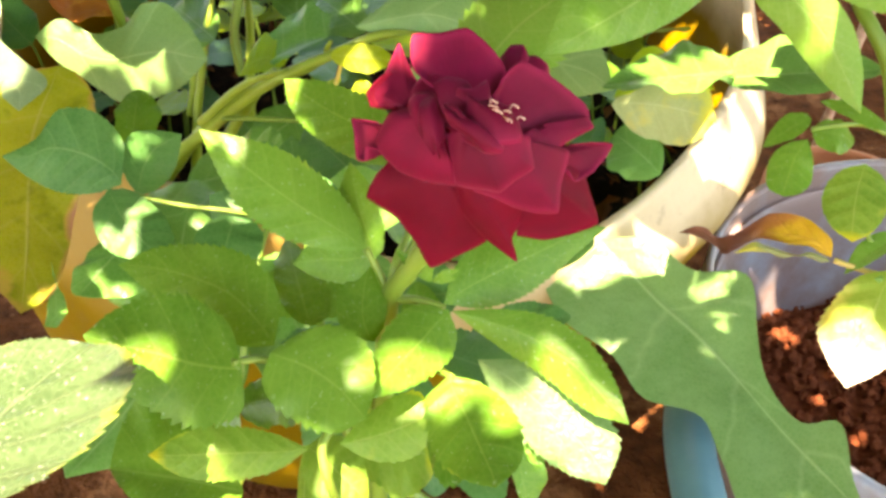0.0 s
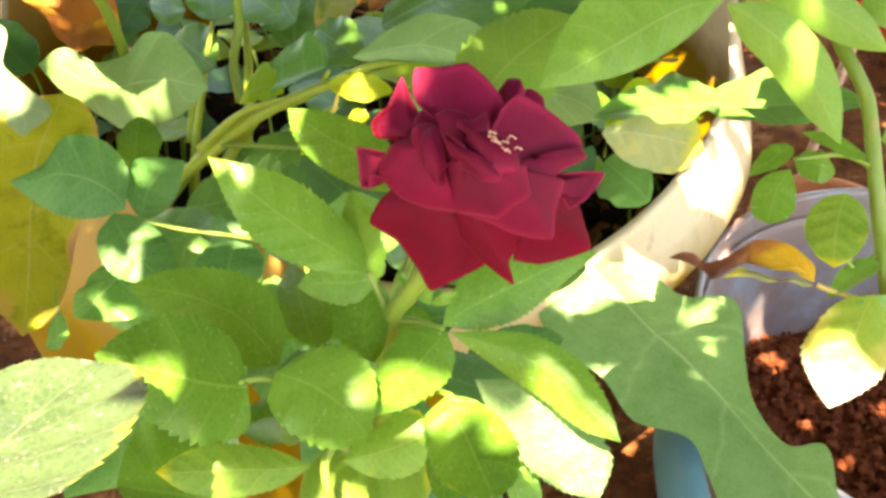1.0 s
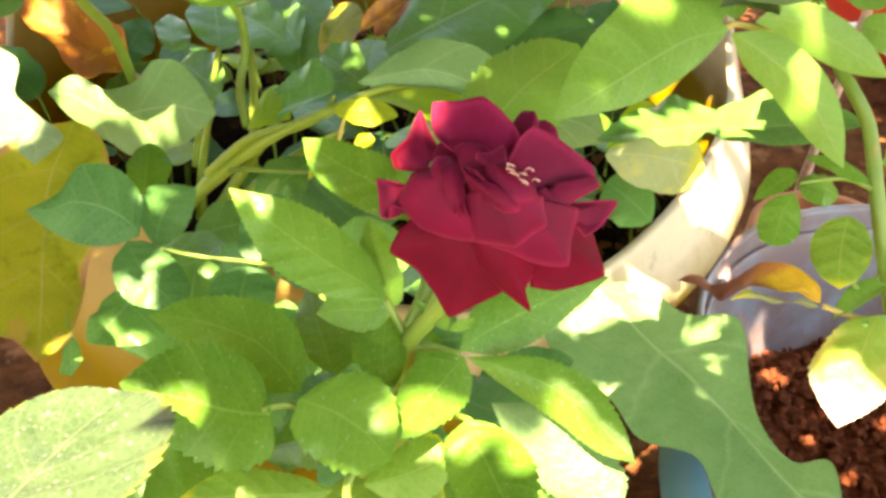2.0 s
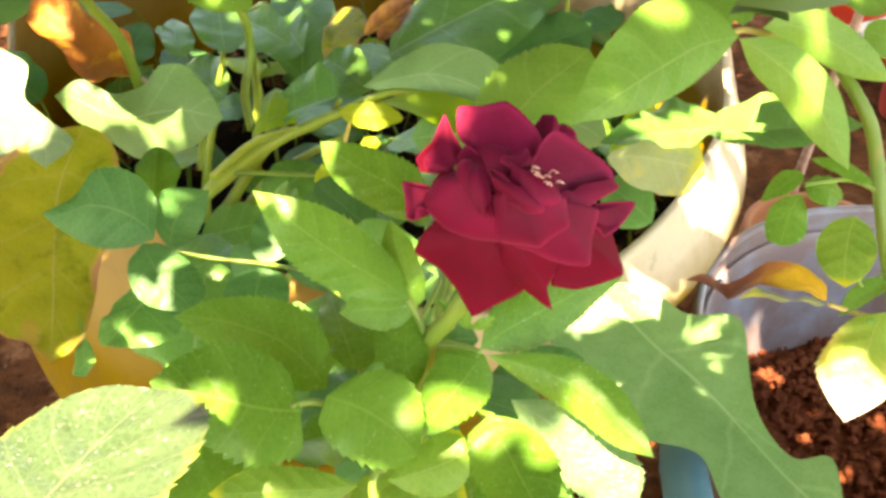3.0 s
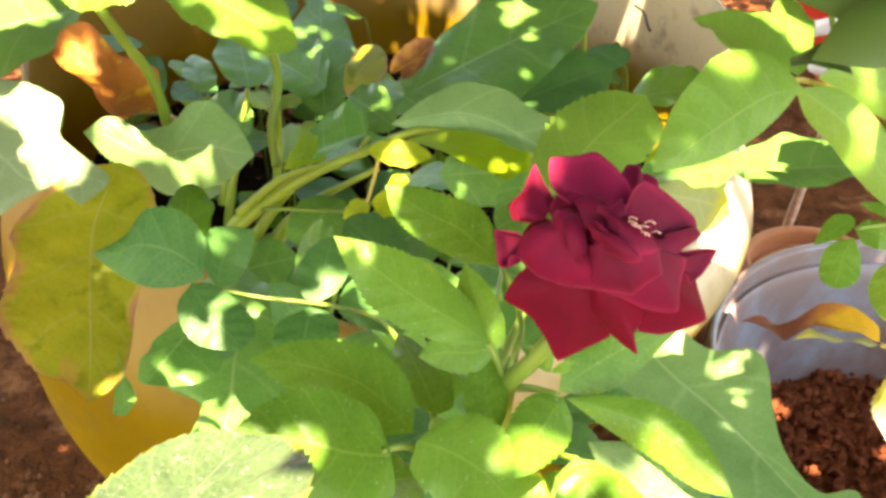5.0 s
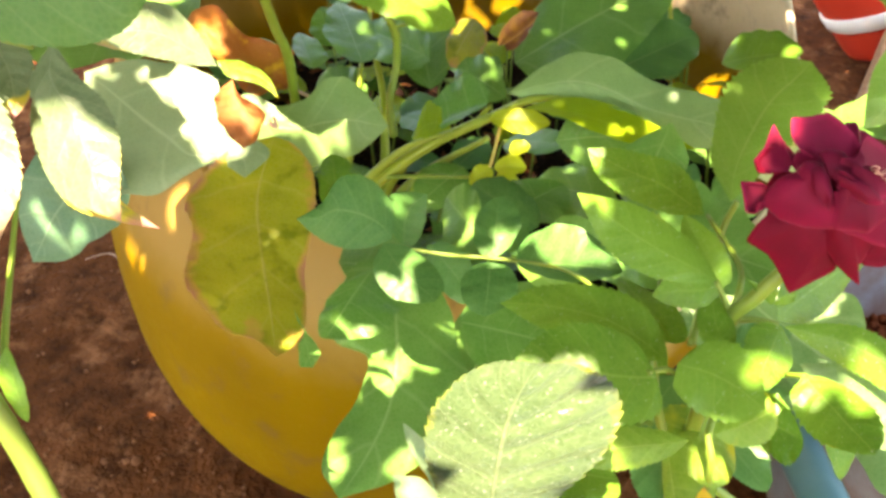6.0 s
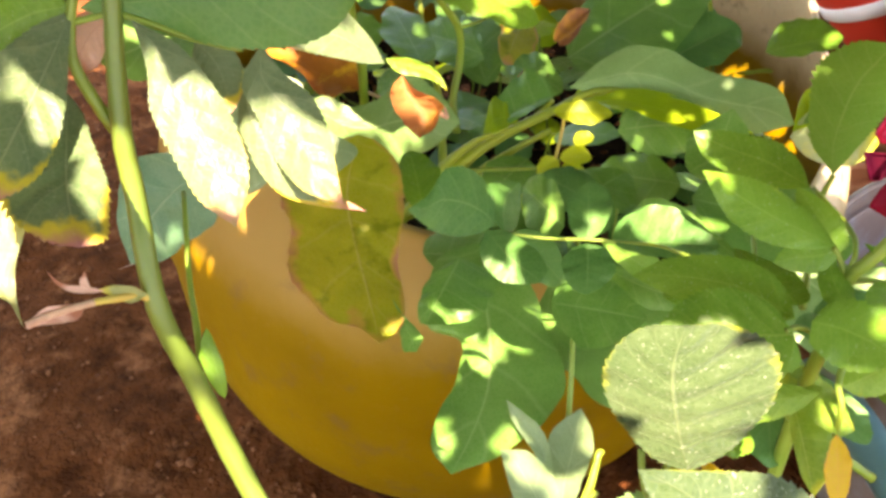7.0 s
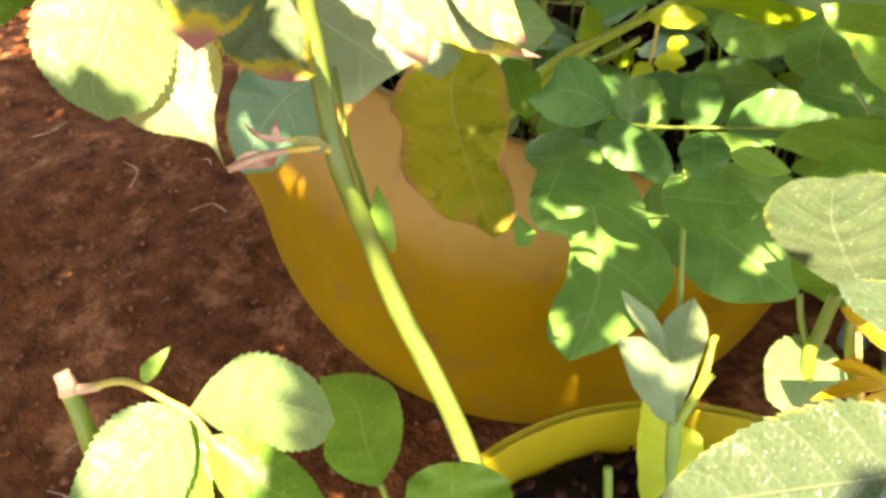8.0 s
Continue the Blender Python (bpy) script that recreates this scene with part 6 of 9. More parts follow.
blade(rose_bush_c, [(-0.1886, 0.0055, 0.6125), (-0.1844, 0.0030, 0.6118), (-0.1797, 0.0003, 0.6113), (-0.1750, -0.0025, 0.6109), (-0.1713, -0.0058, 0.6094), (-0.1688, -0.0095, 0.6068)], [(-0.1886, 0.0055, 0.6125), (-0.1832, 0.0044, 0.6133), (-0.1781, 0.0022, 0.6131), (-0.1734, -0.0010, 0.6123), (-0.1703, -0.0051, 0.6100), (-0.1688, -0.0095, 0.6068)], [(-0.1886, 0.0055, 0.6125), (-0.1855, 0.0031, 0.6094), (-0.1811, 0.0009, 0.6081), (-0.1764, -0.0014, 0.6083), (-0.1721, -0.0050, 0.6080), (-0.1688, -0.0095, 0.6068)], LEAF_YELLOWING, cup=0.4, wave=0.1)
blade(rose_bush_c, [(-0.1834, -0.0009, 0.6093), (-0.1826, -0.0051, 0.6061), (-0.1800, -0.0089, 0.6035), (-0.1771, -0.0133, 0.6007), (-0.1780, -0.0172, 0.5976), (-0.1798, -0.0197, 0.5955)], [(-0.1834, -0.0009, 0.6093), (-0.1861, -0.0041, 0.6063), (-0.1867, -0.0081, 0.6030), (-0.1853, -0.0122, 0.6001), (-0.1829, -0.0161, 0.5975), (-0.1798, -0.0197, 0.5955)], [(-0.1834, -0.0009, 0.6093), (-0.1794, -0.0081, 0.6070), (-0.1737, -0.0132, 0.6059), (-0.1694, -0.0178, 0.6033), (-0.1734, -0.0204, 0.5989), (-0.1798, -0.0197, 0.5955)], LEAF_DRY, cup=0.5, wave=0.15, label='withered brown leaf tip curled in on itself')
stem(rose_bush_c, "withered_tip", [(-0.1722, -0.0144, 0.6015), (-0.1698, -0.0155, 0.6003), (-0.1704, -0.0135, 0.6029)], 0.0008, 0.0005, STUB)
stem(rose_bush_c, "leafstalk", [(-0.2228, 0.0213, 0.6111), (-0.2473, 0.0193, 0.6207), (-0.2678, 0.0076, 0.6270)], 0.001, 0.001, STEM_GREEN)
stem(rose_bush_c, "cane", [(-0.2235, -0.1180, 0.4300), (-0.2370, -0.0925, 0.4704), (-0.2525, -0.0705, 0.5052), (-0.2600, -0.0630, 0.5345), (-0.2672, -0.0568, 0.5635), (-0.2700, -0.0387, 0.5929), (-0.2713, -0.0312, 0.6088), (-0.2705, -0.0245, 0.6245), (-0.2691, -0.0180, 0.6394), (-0.2669, -0.0119, 0.6556), (-0.2614, 0.0008, 0.6857)], 0.0042, 0.0024, CANE)
stem(rose_bush_c, "dry_spur", [(-0.2671, -0.0568, 0.5651), (-0.2705, -0.0573, 0.5688), (-0.2780, -0.0625, 0.5729), (-0.2830, -0.0657, 0.5749)], 0.0017, 0.001, STEM_YELLOW)
stem(rose_bush_c, "leafstalk", [(-0.2821, -0.0657, 0.5749), (-0.2878, -0.0693, 0.5765), (-0.2941, -0.0725, 0.5769), (-0.2988, -0.0752, 0.5765)], 0.0011, 0.0012, STUB)
blade(rose_bush_c, [(-0.2795, -0.0615, 0.5754), (-0.2828, -0.0621, 0.5767), (-0.2862, -0.0627, 0.5781), (-0.2895, -0.0632, 0.5796), (-0.2919, -0.0629, 0.5822), (-0.2935, -0.0621, 0.5853)], [(-0.2795, -0.0615, 0.5754), (-0.2831, -0.0625, 0.5761), (-0.2867, -0.0633, 0.5772), (-0.2899, -0.0636, 0.5791), (-0.2922, -0.0632, 0.5819), (-0.2935, -0.0621, 0.5853)], [(-0.2795, -0.0615, 0.5754), (-0.2825, -0.0617, 0.5774), (-0.2857, -0.0621, 0.5789), (-0.2890, -0.0627, 0.5801), (-0.2916, -0.0627, 0.5824), (-0.2935, -0.0621, 0.5853)], LEAF_PINK, cup=0.3, wave=0.12, name='stipule')
blade(rose_bush_c, [(-0.2828, -0.0623, 0.5768), (-0.2836, -0.0619, 0.5778), (-0.2845, -0.0616, 0.5789), (-0.2847, -0.0610, 0.5802), (-0.2843, -0.0604, 0.5815), (-0.2840, -0.0598, 0.5827)], [(-0.2828, -0.0623, 0.5768), (-0.2842, -0.0621, 0.5777), (-0.2856, -0.0619, 0.5787), (-0.2858, -0.0613, 0.5801), (-0.2849, -0.0605, 0.5814), (-0.2840, -0.0598, 0.5827)], [(-0.2828, -0.0623, 0.5768), (-0.2831, -0.0618, 0.5780), (-0.2834, -0.0613, 0.5791), (-0.2836, -0.0608, 0.5803), (-0.2838, -0.0603, 0.5815), (-0.2840, -0.0598, 0.5827)], LEAF_PINK, cup=0.3, name='stipule')
blade(rose_bush_c, [(-0.2992, -0.0756, 0.5760), (-0.2966, -0.0735, 0.5764), (-0.2936, -0.0716, 0.5764), (-0.2903, -0.0703, 0.5756), (-0.2869, -0.0689, 0.5749), (-0.2844, -0.0675, 0.5748)], [(-0.2992, -0.0756, 0.5760), (-0.2971, -0.0729, 0.5776), (-0.2944, -0.0705, 0.5785), (-0.2910, -0.0689, 0.5779), (-0.2876, -0.0678, 0.5768), (-0.2844, -0.0675, 0.5748)], [(-0.2992, -0.0756, 0.5760), (-0.2960, -0.0742, 0.5752), (-0.2928, -0.0728, 0.5743), (-0.2895, -0.0717, 0.5733), (-0.2863, -0.0700, 0.5730), (-0.2844, -0.0675, 0.5748)], LEAF_PINK, cup=0.4, wave=0.2, name='stipule')
blade(rose_bush_c, [(-0.2685, -0.0581, 0.5700), (-0.2711, -0.0588, 0.5708), (-0.2738, -0.0595, 0.5720), (-0.2766, -0.0599, 0.5736), (-0.2793, -0.0606, 0.5750), (-0.2820, -0.0614, 0.5761)], [(-0.2685, -0.0581, 0.5700), (-0.2708, -0.0579, 0.5723), (-0.2734, -0.0581, 0.5741), (-0.2763, -0.0589, 0.5753), (-0.2792, -0.0600, 0.5759), (-0.2820, -0.0614, 0.5761)], [(-0.2685, -0.0581, 0.5700), (-0.2713, -0.0598, 0.5693), (-0.2743, -0.0610, 0.5698), (-0.2769, -0.0610, 0.5719), (-0.2795, -0.0612, 0.5740), (-0.2820, -0.0614, 0.5761)], LEAF_FADED, cup=0.3, wave=0.1, name='stipule')
stem(rose_bush_c, "side_shoot", [(-0.2587, -0.0553, 0.5355), (-0.2613, -0.0386, 0.5410), (-0.2646, -0.0203, 0.5438), (-0.2675, 0.0136, 0.5576)], 0.0014, 0.0009, STEM_GREEN)
leaf(rose_bush_c, (-0.2518, -0.0634, 0.5251), (-0.2553, -0.0513, 0.5471), (-0.2579, -0.0568, 0.5369), (-0.2511, -0.0569, 0.5362), LEAF_ROSE, teeth=0)
stem(rose_bush_c, "side_shoot", [(-0.2741, -0.0259, 0.6098), (-0.2776, -0.0245, 0.6172), (-0.2823, -0.0207, 0.6306), (-0.2811, -0.0151, 0.6423), (-0.2760, -0.0111, 0.6557)], 0.0022, 0.0014, STEM_GREEN)
stem(rose_bush_c, "leafstalk", [(-0.2807, -0.0152, 0.6406), (-0.2690, -0.0151, 0.6425), (-0.2595, -0.0169, 0.6401), (-0.2467, -0.0170, 0.6340), (-0.2327, -0.0198, 0.6311)], 0.0011, 0.0009, STEM_GREEN)
rose_bush_d = tagged(empty("rose_bush", (-0.25, -0.16, 0.0)), "low rose shoot with sunlit leaves and a cut stub", "rose bush")
blade(rose_bush_d, [(-0.3147, -0.1296, 0.5331), (-0.3082, -0.1259, 0.5300), (-0.2998, -0.1221, 0.5258), (-0.2901, -0.1208, 0.5189), (-0.2809, -0.1208, 0.5121), (-0.2756, -0.1208, 0.5084)], [(-0.3147, -0.1296, 0.5331), (-0.3082, -0.1196, 0.5344), (-0.2991, -0.1111, 0.5335), (-0.2885, -0.1091, 0.5264), (-0.2797, -0.1126, 0.5172), (-0.2756, -0.1208, 0.5084)], [(-0.3147, -0.1296, 0.5331), (-0.3087, -0.1305, 0.5235), (-0.3012, -0.1305, 0.5151), (-0.2923, -0.1298, 0.5084), (-0.2824, -0.1273, 0.5050), (-0.2756, -0.1208, 0.5084)], LEAF_SUNLIT, teeth=0.045)
blade(rose_bush_d, [(-0.3152, -0.1306, 0.5338), (-0.3197, -0.1353, 0.5311), (-0.3270, -0.1424, 0.5276), (-0.3345, -0.1504, 0.5242), (-0.3420, -0.1564, 0.5227), (-0.3481, -0.1578, 0.5242)], [(-0.3152, -0.1306, 0.5338), (-0.3257, -0.1291, 0.5368), (-0.3356, -0.1327, 0.5363), (-0.3418, -0.1401, 0.5325), (-0.3457, -0.1487, 0.5283), (-0.3481, -0.1578, 0.5242)], [(-0.3152, -0.1306, 0.5338), (-0.3143, -0.1401, 0.5234), (-0.3195, -0.1500, 0.5160), (-0.3284, -0.1586, 0.5128), (-0.3393, -0.1626, 0.5152), (-0.3481, -0.1578, 0.5242)], LEAF_SUNLIT, teeth=0.045)
blade(rose_bush_d, [(-0.3104, -0.1361, 0.5279), (-0.3057, -0.1407, 0.5250), (-0.2990, -0.1462, 0.5219), (-0.2914, -0.1517, 0.5192), (-0.2836, -0.1553, 0.5178), (-0.2772, -0.1567, 0.5177)], [(-0.3104, -0.1361, 0.5279), (-0.3021, -0.1355, 0.5266), (-0.2942, -0.1381, 0.5243), (-0.2871, -0.1428, 0.5219), (-0.2812, -0.1492, 0.5197), (-0.2772, -0.1567, 0.5177)], [(-0.3104, -0.1361, 0.5279), (-0.3097, -0.1442, 0.5213), (-0.3045, -0.1518, 0.5160), (-0.2963, -0.1581, 0.5130), (-0.2862, -0.1599, 0.5136), (-0.2772, -0.1567, 0.5177)], LEAF_ROSE, teeth=0.045)
leaf(rose_bush_d, (-0.3152, -0.1292, 0.5268), (-0.3146, -0.1558, 0.5047), (-0.3246, -0.1416, 0.5168), (-0.3100, -0.1432, 0.5162), LEAF_ROSE)
blade(rose_bush_d, [(-0.2638, -0.1371, 0.4934), (-0.2652, -0.1309, 0.4955), (-0.2675, -0.1219, 0.4988), (-0.2689, -0.1124, 0.5029), (-0.2742, -0.1060, 0.5058), (-0.2808, -0.1016, 0.5079)], [(-0.2638, -0.1371, 0.4934), (-0.2733, -0.1326, 0.4927), (-0.2806, -0.1249, 0.4944), (-0.2804, -0.1166, 0.4978), (-0.2800, -0.1092, 0.5023), (-0.2808, -0.1016, 0.5079)], [(-0.2638, -0.1371, 0.4934), (-0.2572, -0.1273, 0.4955), (-0.2545, -0.1159, 0.4993), (-0.2575, -0.1050, 0.5041), (-0.2686, -0.1006, 0.5068), (-0.2808, -0.1016, 0.5079)], LEAF_ROSE, teeth=0.02)
leaf(rose_bush_d, (-0.2430, -0.1478, 0.4668), (-0.2397, -0.1251, 0.4849), (-0.2568, -0.1345, 0.4806), (-0.2217, -0.1371, 0.4805), LEAF_ROSE, teeth=0.01, blunt=0.6)
leaf(rose_bush_d, (-0.3263, -0.1238, 0.5395), (-0.3183, -0.1176, 0.5471), (-0.3261, -0.1202, 0.5435), (-0.3210, -0.1213, 0.5427), LEAF_ROSE, teeth=0.0)
stem(rose_bush_d, "leafstalk", [(-0.3415, -0.1229, 0.5393), (-0.3340, -0.1226, 0.5402), (-0.3277, -0.1244, 0.5387), (-0.3201, -0.1282, 0.5351), (-0.3141, -0.1314, 0.5321), (-0.3093, -0.1367, 0.5235), (-0.3061, -0.1447, 0.5028)], 0.0011, 0.0011, STEM_YELLOW)
stem(rose_bush_d, "cut_shoot", [(-0.3499, -0.1210, 0.5377), (-0.3474, -0.1253, 0.5317), (-0.3458, -0.1303, 0.5232), (-0.3447, -0.1377, 0.5000)], 0.0026, 0.003, STEM_GREEN)
stem(rose_bush_d, "leafstalk", [(-0.2637, -0.1357, 0.4937), (-0.2615, -0.1386, 0.4831), (-0.2585, -0.1410, 0.4507)], 0.001, 0.0012, STEM_GREEN)
stem(rose_bush_d, "dried_end", [(-0.3506, -0.1185, 0.5420), (-0.3495, -0.1206, 0.5382), (-0.3493, -0.1219, 0.5361)], 0.0024, 0.0032, STUB)
stem(rose_bush_d, "dried_end", [(-0.3463, -0.1216, 0.5374), (-0.3398, -0.1230, 0.5394)], 0.0016, 0.0013, STUB)
rose_bush_e = tagged(empty("rose_bush", (-0.10, -0.12, 0.29)), "low rose shoot with orange young leaves", "rose bush")
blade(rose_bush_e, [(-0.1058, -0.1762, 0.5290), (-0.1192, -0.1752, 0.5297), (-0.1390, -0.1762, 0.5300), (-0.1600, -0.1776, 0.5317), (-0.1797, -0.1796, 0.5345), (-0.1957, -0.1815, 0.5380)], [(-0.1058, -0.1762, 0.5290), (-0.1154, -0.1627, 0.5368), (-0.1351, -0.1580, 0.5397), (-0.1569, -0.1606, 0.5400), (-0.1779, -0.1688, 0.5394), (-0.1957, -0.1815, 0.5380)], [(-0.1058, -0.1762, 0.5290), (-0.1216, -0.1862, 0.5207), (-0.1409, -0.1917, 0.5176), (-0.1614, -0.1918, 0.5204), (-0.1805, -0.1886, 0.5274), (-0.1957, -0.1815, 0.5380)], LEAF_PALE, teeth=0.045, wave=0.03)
blade(rose_bush_e, [(-0.0989, -0.1125, 0.4895), (-0.1015, -0.1124, 0.4898), (-0.1054, -0.1126, 0.4902), (-0.1117, -0.1122, 0.4913), (-0.1185, -0.1119, 0.4925), (-0.1249, -0.1121, 0.4934), (-0.1291, -0.1125, 0.4938), (-0.1298, -0.1127, 0.4938)], [(-0.0989, -0.1125, 0.4895), (-0.1022, -0.1169, 0.4860), (-0.1064, -0.1210, 0.4830), (-0.1130, -0.1224, 0.4826), (-0.1197, -0.1222, 0.4839), (-0.1257, -0.1206, 0.4862), (-0.1298, -0.1173, 0.4898), (-0.1298, -0.1127, 0.4938)], [(-0.0989, -0.1125, 0.4895), (-0.1008, -0.1080, 0.4938), (-0.1046, -0.1042, 0.4977), (-0.1105, -0.1021, 0.5004), (-0.1175, -0.1017, 0.5017), (-0.1242, -0.1037, 0.5010), (-0.1284, -0.1078, 0.4979), (-0.1298, -0.1127, 0.4938)], LEAF_SUNLIT, teeth=0.05, wave=0.04)
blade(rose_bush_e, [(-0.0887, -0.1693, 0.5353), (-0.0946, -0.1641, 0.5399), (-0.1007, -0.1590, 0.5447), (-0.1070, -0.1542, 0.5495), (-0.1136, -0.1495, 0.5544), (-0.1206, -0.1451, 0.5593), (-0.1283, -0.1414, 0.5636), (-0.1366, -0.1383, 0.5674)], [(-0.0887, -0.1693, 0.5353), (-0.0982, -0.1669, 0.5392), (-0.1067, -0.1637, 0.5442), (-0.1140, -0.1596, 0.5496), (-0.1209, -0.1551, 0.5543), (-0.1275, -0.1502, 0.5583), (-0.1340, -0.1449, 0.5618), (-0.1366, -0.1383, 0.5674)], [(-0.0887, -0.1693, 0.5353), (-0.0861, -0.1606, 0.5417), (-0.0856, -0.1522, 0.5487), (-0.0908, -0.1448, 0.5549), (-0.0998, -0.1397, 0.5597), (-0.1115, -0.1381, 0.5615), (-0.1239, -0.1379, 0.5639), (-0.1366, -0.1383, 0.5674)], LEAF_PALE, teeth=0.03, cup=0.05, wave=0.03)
leaf(rose_bush_e, (-0.0974, -0.1296, 0.5062), (-0.1257, -0.1331, 0.5075), (-0.1100, -0.1278, 0.5072), (-0.1140, -0.1344, 0.5070), LEAF_YOUNG, teeth=0.12, blunt=0, wave=0.12)
leaf(rose_bush_e, (-0.0974, -0.1294, 0.5064), (-0.1137, -0.1203, 0.5078), (-0.1051, -0.1219, 0.5097), (-0.1075, -0.1264, 0.5075), LEAF_YOUNG, teeth=0.12, blunt=0, wave=0.12)
leaf(rose_bush_e, (-0.0967, -0.1309, 0.5048), (-0.1110, -0.1386, 0.5026), (-0.1075, -0.1329, 0.5062), (-0.1032, -0.1376, 0.5028), LEAF_YOUNG, teeth=0.12, blunt=0, wave=0.12)
leaf(rose_bush_e, (-0.0939, -0.1251, 0.5115), (-0.1085, -0.1088, 0.5211), (-0.1007, -0.1111, 0.5191), (-0.1041, -0.1159, 0.5165), LEAF_YOUNG, teeth=0.12, blunt=0, wave=0.12)
leaf(rose_bush_e, (-0.0938, -0.1239, 0.5128), (-0.0990, -0.1062, 0.5217), (-0.0924, -0.1120, 0.5187), (-0.0988, -0.1145, 0.5169), LEAF_YOUNG, teeth=0.12, blunt=0, wave=0.12)
stem(rose_bush_e, "cane", [(-0.1041, -0.0986, 0.5177), (-0.1103, -0.1056, 0.5065), (-0.1137, -0.1097, 0.4971), (-0.1101, -0.1191, 0.4568)], 0.0022, 0.0026, STEM_GREEN)
stem(rose_bush_e, "leafstalk", [(-0.1142, -0.0940, 0.5147), (-0.1146, -0.1004, 0.5074), (-0.1129, -0.1072, 0.5000)], 0.0012, 0.0012, STEM_GREEN)
stem(rose_bush_e, "leafstalk", [(-0.1025, -0.1109, 0.5191), (-0.1040, -0.1207, 0.5081), (-0.0976, -0.1324, 0.4730)], 0.001, 0.0012, STEM_YELLOW)
leaf(rose_bush_e, (-0.0359, -0.0991, 0.4741), (-0.0338, -0.0821, 0.4950), (-0.0400, -0.0893, 0.4853), (-0.0296, -0.0906, 0.4853), LEAF_YOUNG, teeth=0.05)
leaf(rose_bush_e, (-0.0396, -0.0587, 0.4909), (-0.0389, -0.0901, 0.4687), (-0.0414, -0.0726, 0.4739), (-0.0231, -0.0692, 0.4807), LEAF_YELLOWING, teeth=0.02)
leaf_beet = tagged(empty("leafy_plant", (-0.05, 0.29, 0.30)), "broad-leaved green plant with pale ribs and a withered leaf", "leafy plant")
blade(leaf_beet, [(-0.2360, 0.2476, 0.4539), (-0.2217, 0.2452, 0.4536), (-0.2055, 0.2379, 0.4475), (-0.1886, 0.2339, 0.4468), (-0.1724, 0.2329, 0.4506), (-0.1558, 0.2306, 0.4537), (-0.1417, 0.2261, 0.4532), (-0.1308, 0.2225, 0.4532)], [(-0.2360, 0.2476, 0.4539), (-0.2197, 0.2525, 0.4624), (-0.2024, 0.2464, 0.4566), (-0.1840, 0.2463, 0.4610), (-0.1680, 0.2500, 0.4722), (-0.1524, 0.2461, 0.4736), (-0.1399, 0.2346, 0.4640), (-0.1308, 0.2225, 0.4532)], [(-0.2360, 0.2476, 0.4539), (-0.2250, 0.2409, 0.4430), (-0.2110, 0.2348, 0.4350), (-0.1958, 0.2281, 0.4283), (-0.1790, 0.2216, 0.4251), (-0.1607, 0.2198, 0.4305), (-0.1444, 0.2204, 0.4405), (-0.1308, 0.2225, 0.4532)], LEAF_BROAD, wave=0.05)
blade(leaf_beet, [(-0.0512, 0.2519, 0.4573), (-0.0299, 0.2516, 0.4627), (-0.0074, 0.2493, 0.4666), (0.0149, 0.2420, 0.4631), (0.0356, 0.2321, 0.4558), (0.0576, 0.2231, 0.4528), (0.0789, 0.2140, 0.4510), (0.0934, 0.2042, 0.4450)], [(-0.0512, 0.2519, 0.4573), (-0.0296, 0.2596, 0.4707), (-0.0055, 0.2632, 0.4807), (0.0191, 0.2575, 0.4775), (0.0406, 0.2464, 0.4678), (0.0641, 0.2356, 0.4657), (0.0854, 0.2221, 0.4620), (0.0934, 0.2042, 0.4450)], [(-0.0512, 0.2519, 0.4573), (-0.0287, 0.2492, 0.4515), (-0.0061, 0.2453, 0.4468), (0.0154, 0.2388, 0.4415), (0.0357, 0.2298, 0.4363), (0.0556, 0.2199, 0.4339), (0.0751, 0.2109, 0.4367), (0.0934, 0.2042, 0.4450)], LEAF_BROAD, wave=0.05)
leaf(leaf_beet, (-0.0651, 0.2392, 0.4576), (-0.1159, 0.2309, 0.4395), (-0.0823, 0.2642, 0.4616), (-0.0947, 0.2276, 0.4468), LEAF_BEET, teeth=0, blunt=0.5, wave=0.06)
leaf(leaf_beet, (-0.0368, 0.3123, 0.4480), (0.1016, 0.3905, 0.4814), (0.0181, 0.3916, 0.4743), (0.0342, 0.2955, 0.4500), LEAF_BEET, teeth=0, blunt=0.3, wave=0.05)
blade(leaf_beet, [(0.0972, 0.1968, 0.3422), (0.1135, 0.1757, 0.3348), (0.1291, 0.1546, 0.3291), (0.1449, 0.1342, 0.3259), (0.1585, 0.1133, 0.3229), (0.1698, 0.0920, 0.3202), (0.1799, 0.0711, 0.3186), (0.1897, 0.0512, 0.3188), (0.1987, 0.0321, 0.3202), (0.2055, 0.0131, 0.3215)], [(0.0972, 0.1968, 0.3422), (0.0663, 0.1848, 0.3249), (0.0690, 0.1585, 0.3123), (0.0971, 0.1336, 0.3118), (0.1149, 0.1031, 0.3059), (0.1411, 0.0838, 0.3111), (0.1489, 0.0571, 0.3044), (0.1579, 0.0346, 0.3007), (0.1827, 0.0235, 0.3108), (0.2055, 0.0131, 0.3215)], [(0.0972, 0.1968, 0.3422), (0.1278, 0.1880, 0.3502), (0.1487, 0.1654, 0.3455), (0.1737, 0.1537, 0.3534), (0.1769, 0.1266, 0.3392), (0.1777, 0.0992, 0.3262), (0.1886, 0.0728, 0.3232), (0.2051, 0.0650, 0.3332), (0.2043, 0.0388, 0.3254), (0.2055, 0.0131, 0.3215)], LEAF_BROAD, wave=0.04)
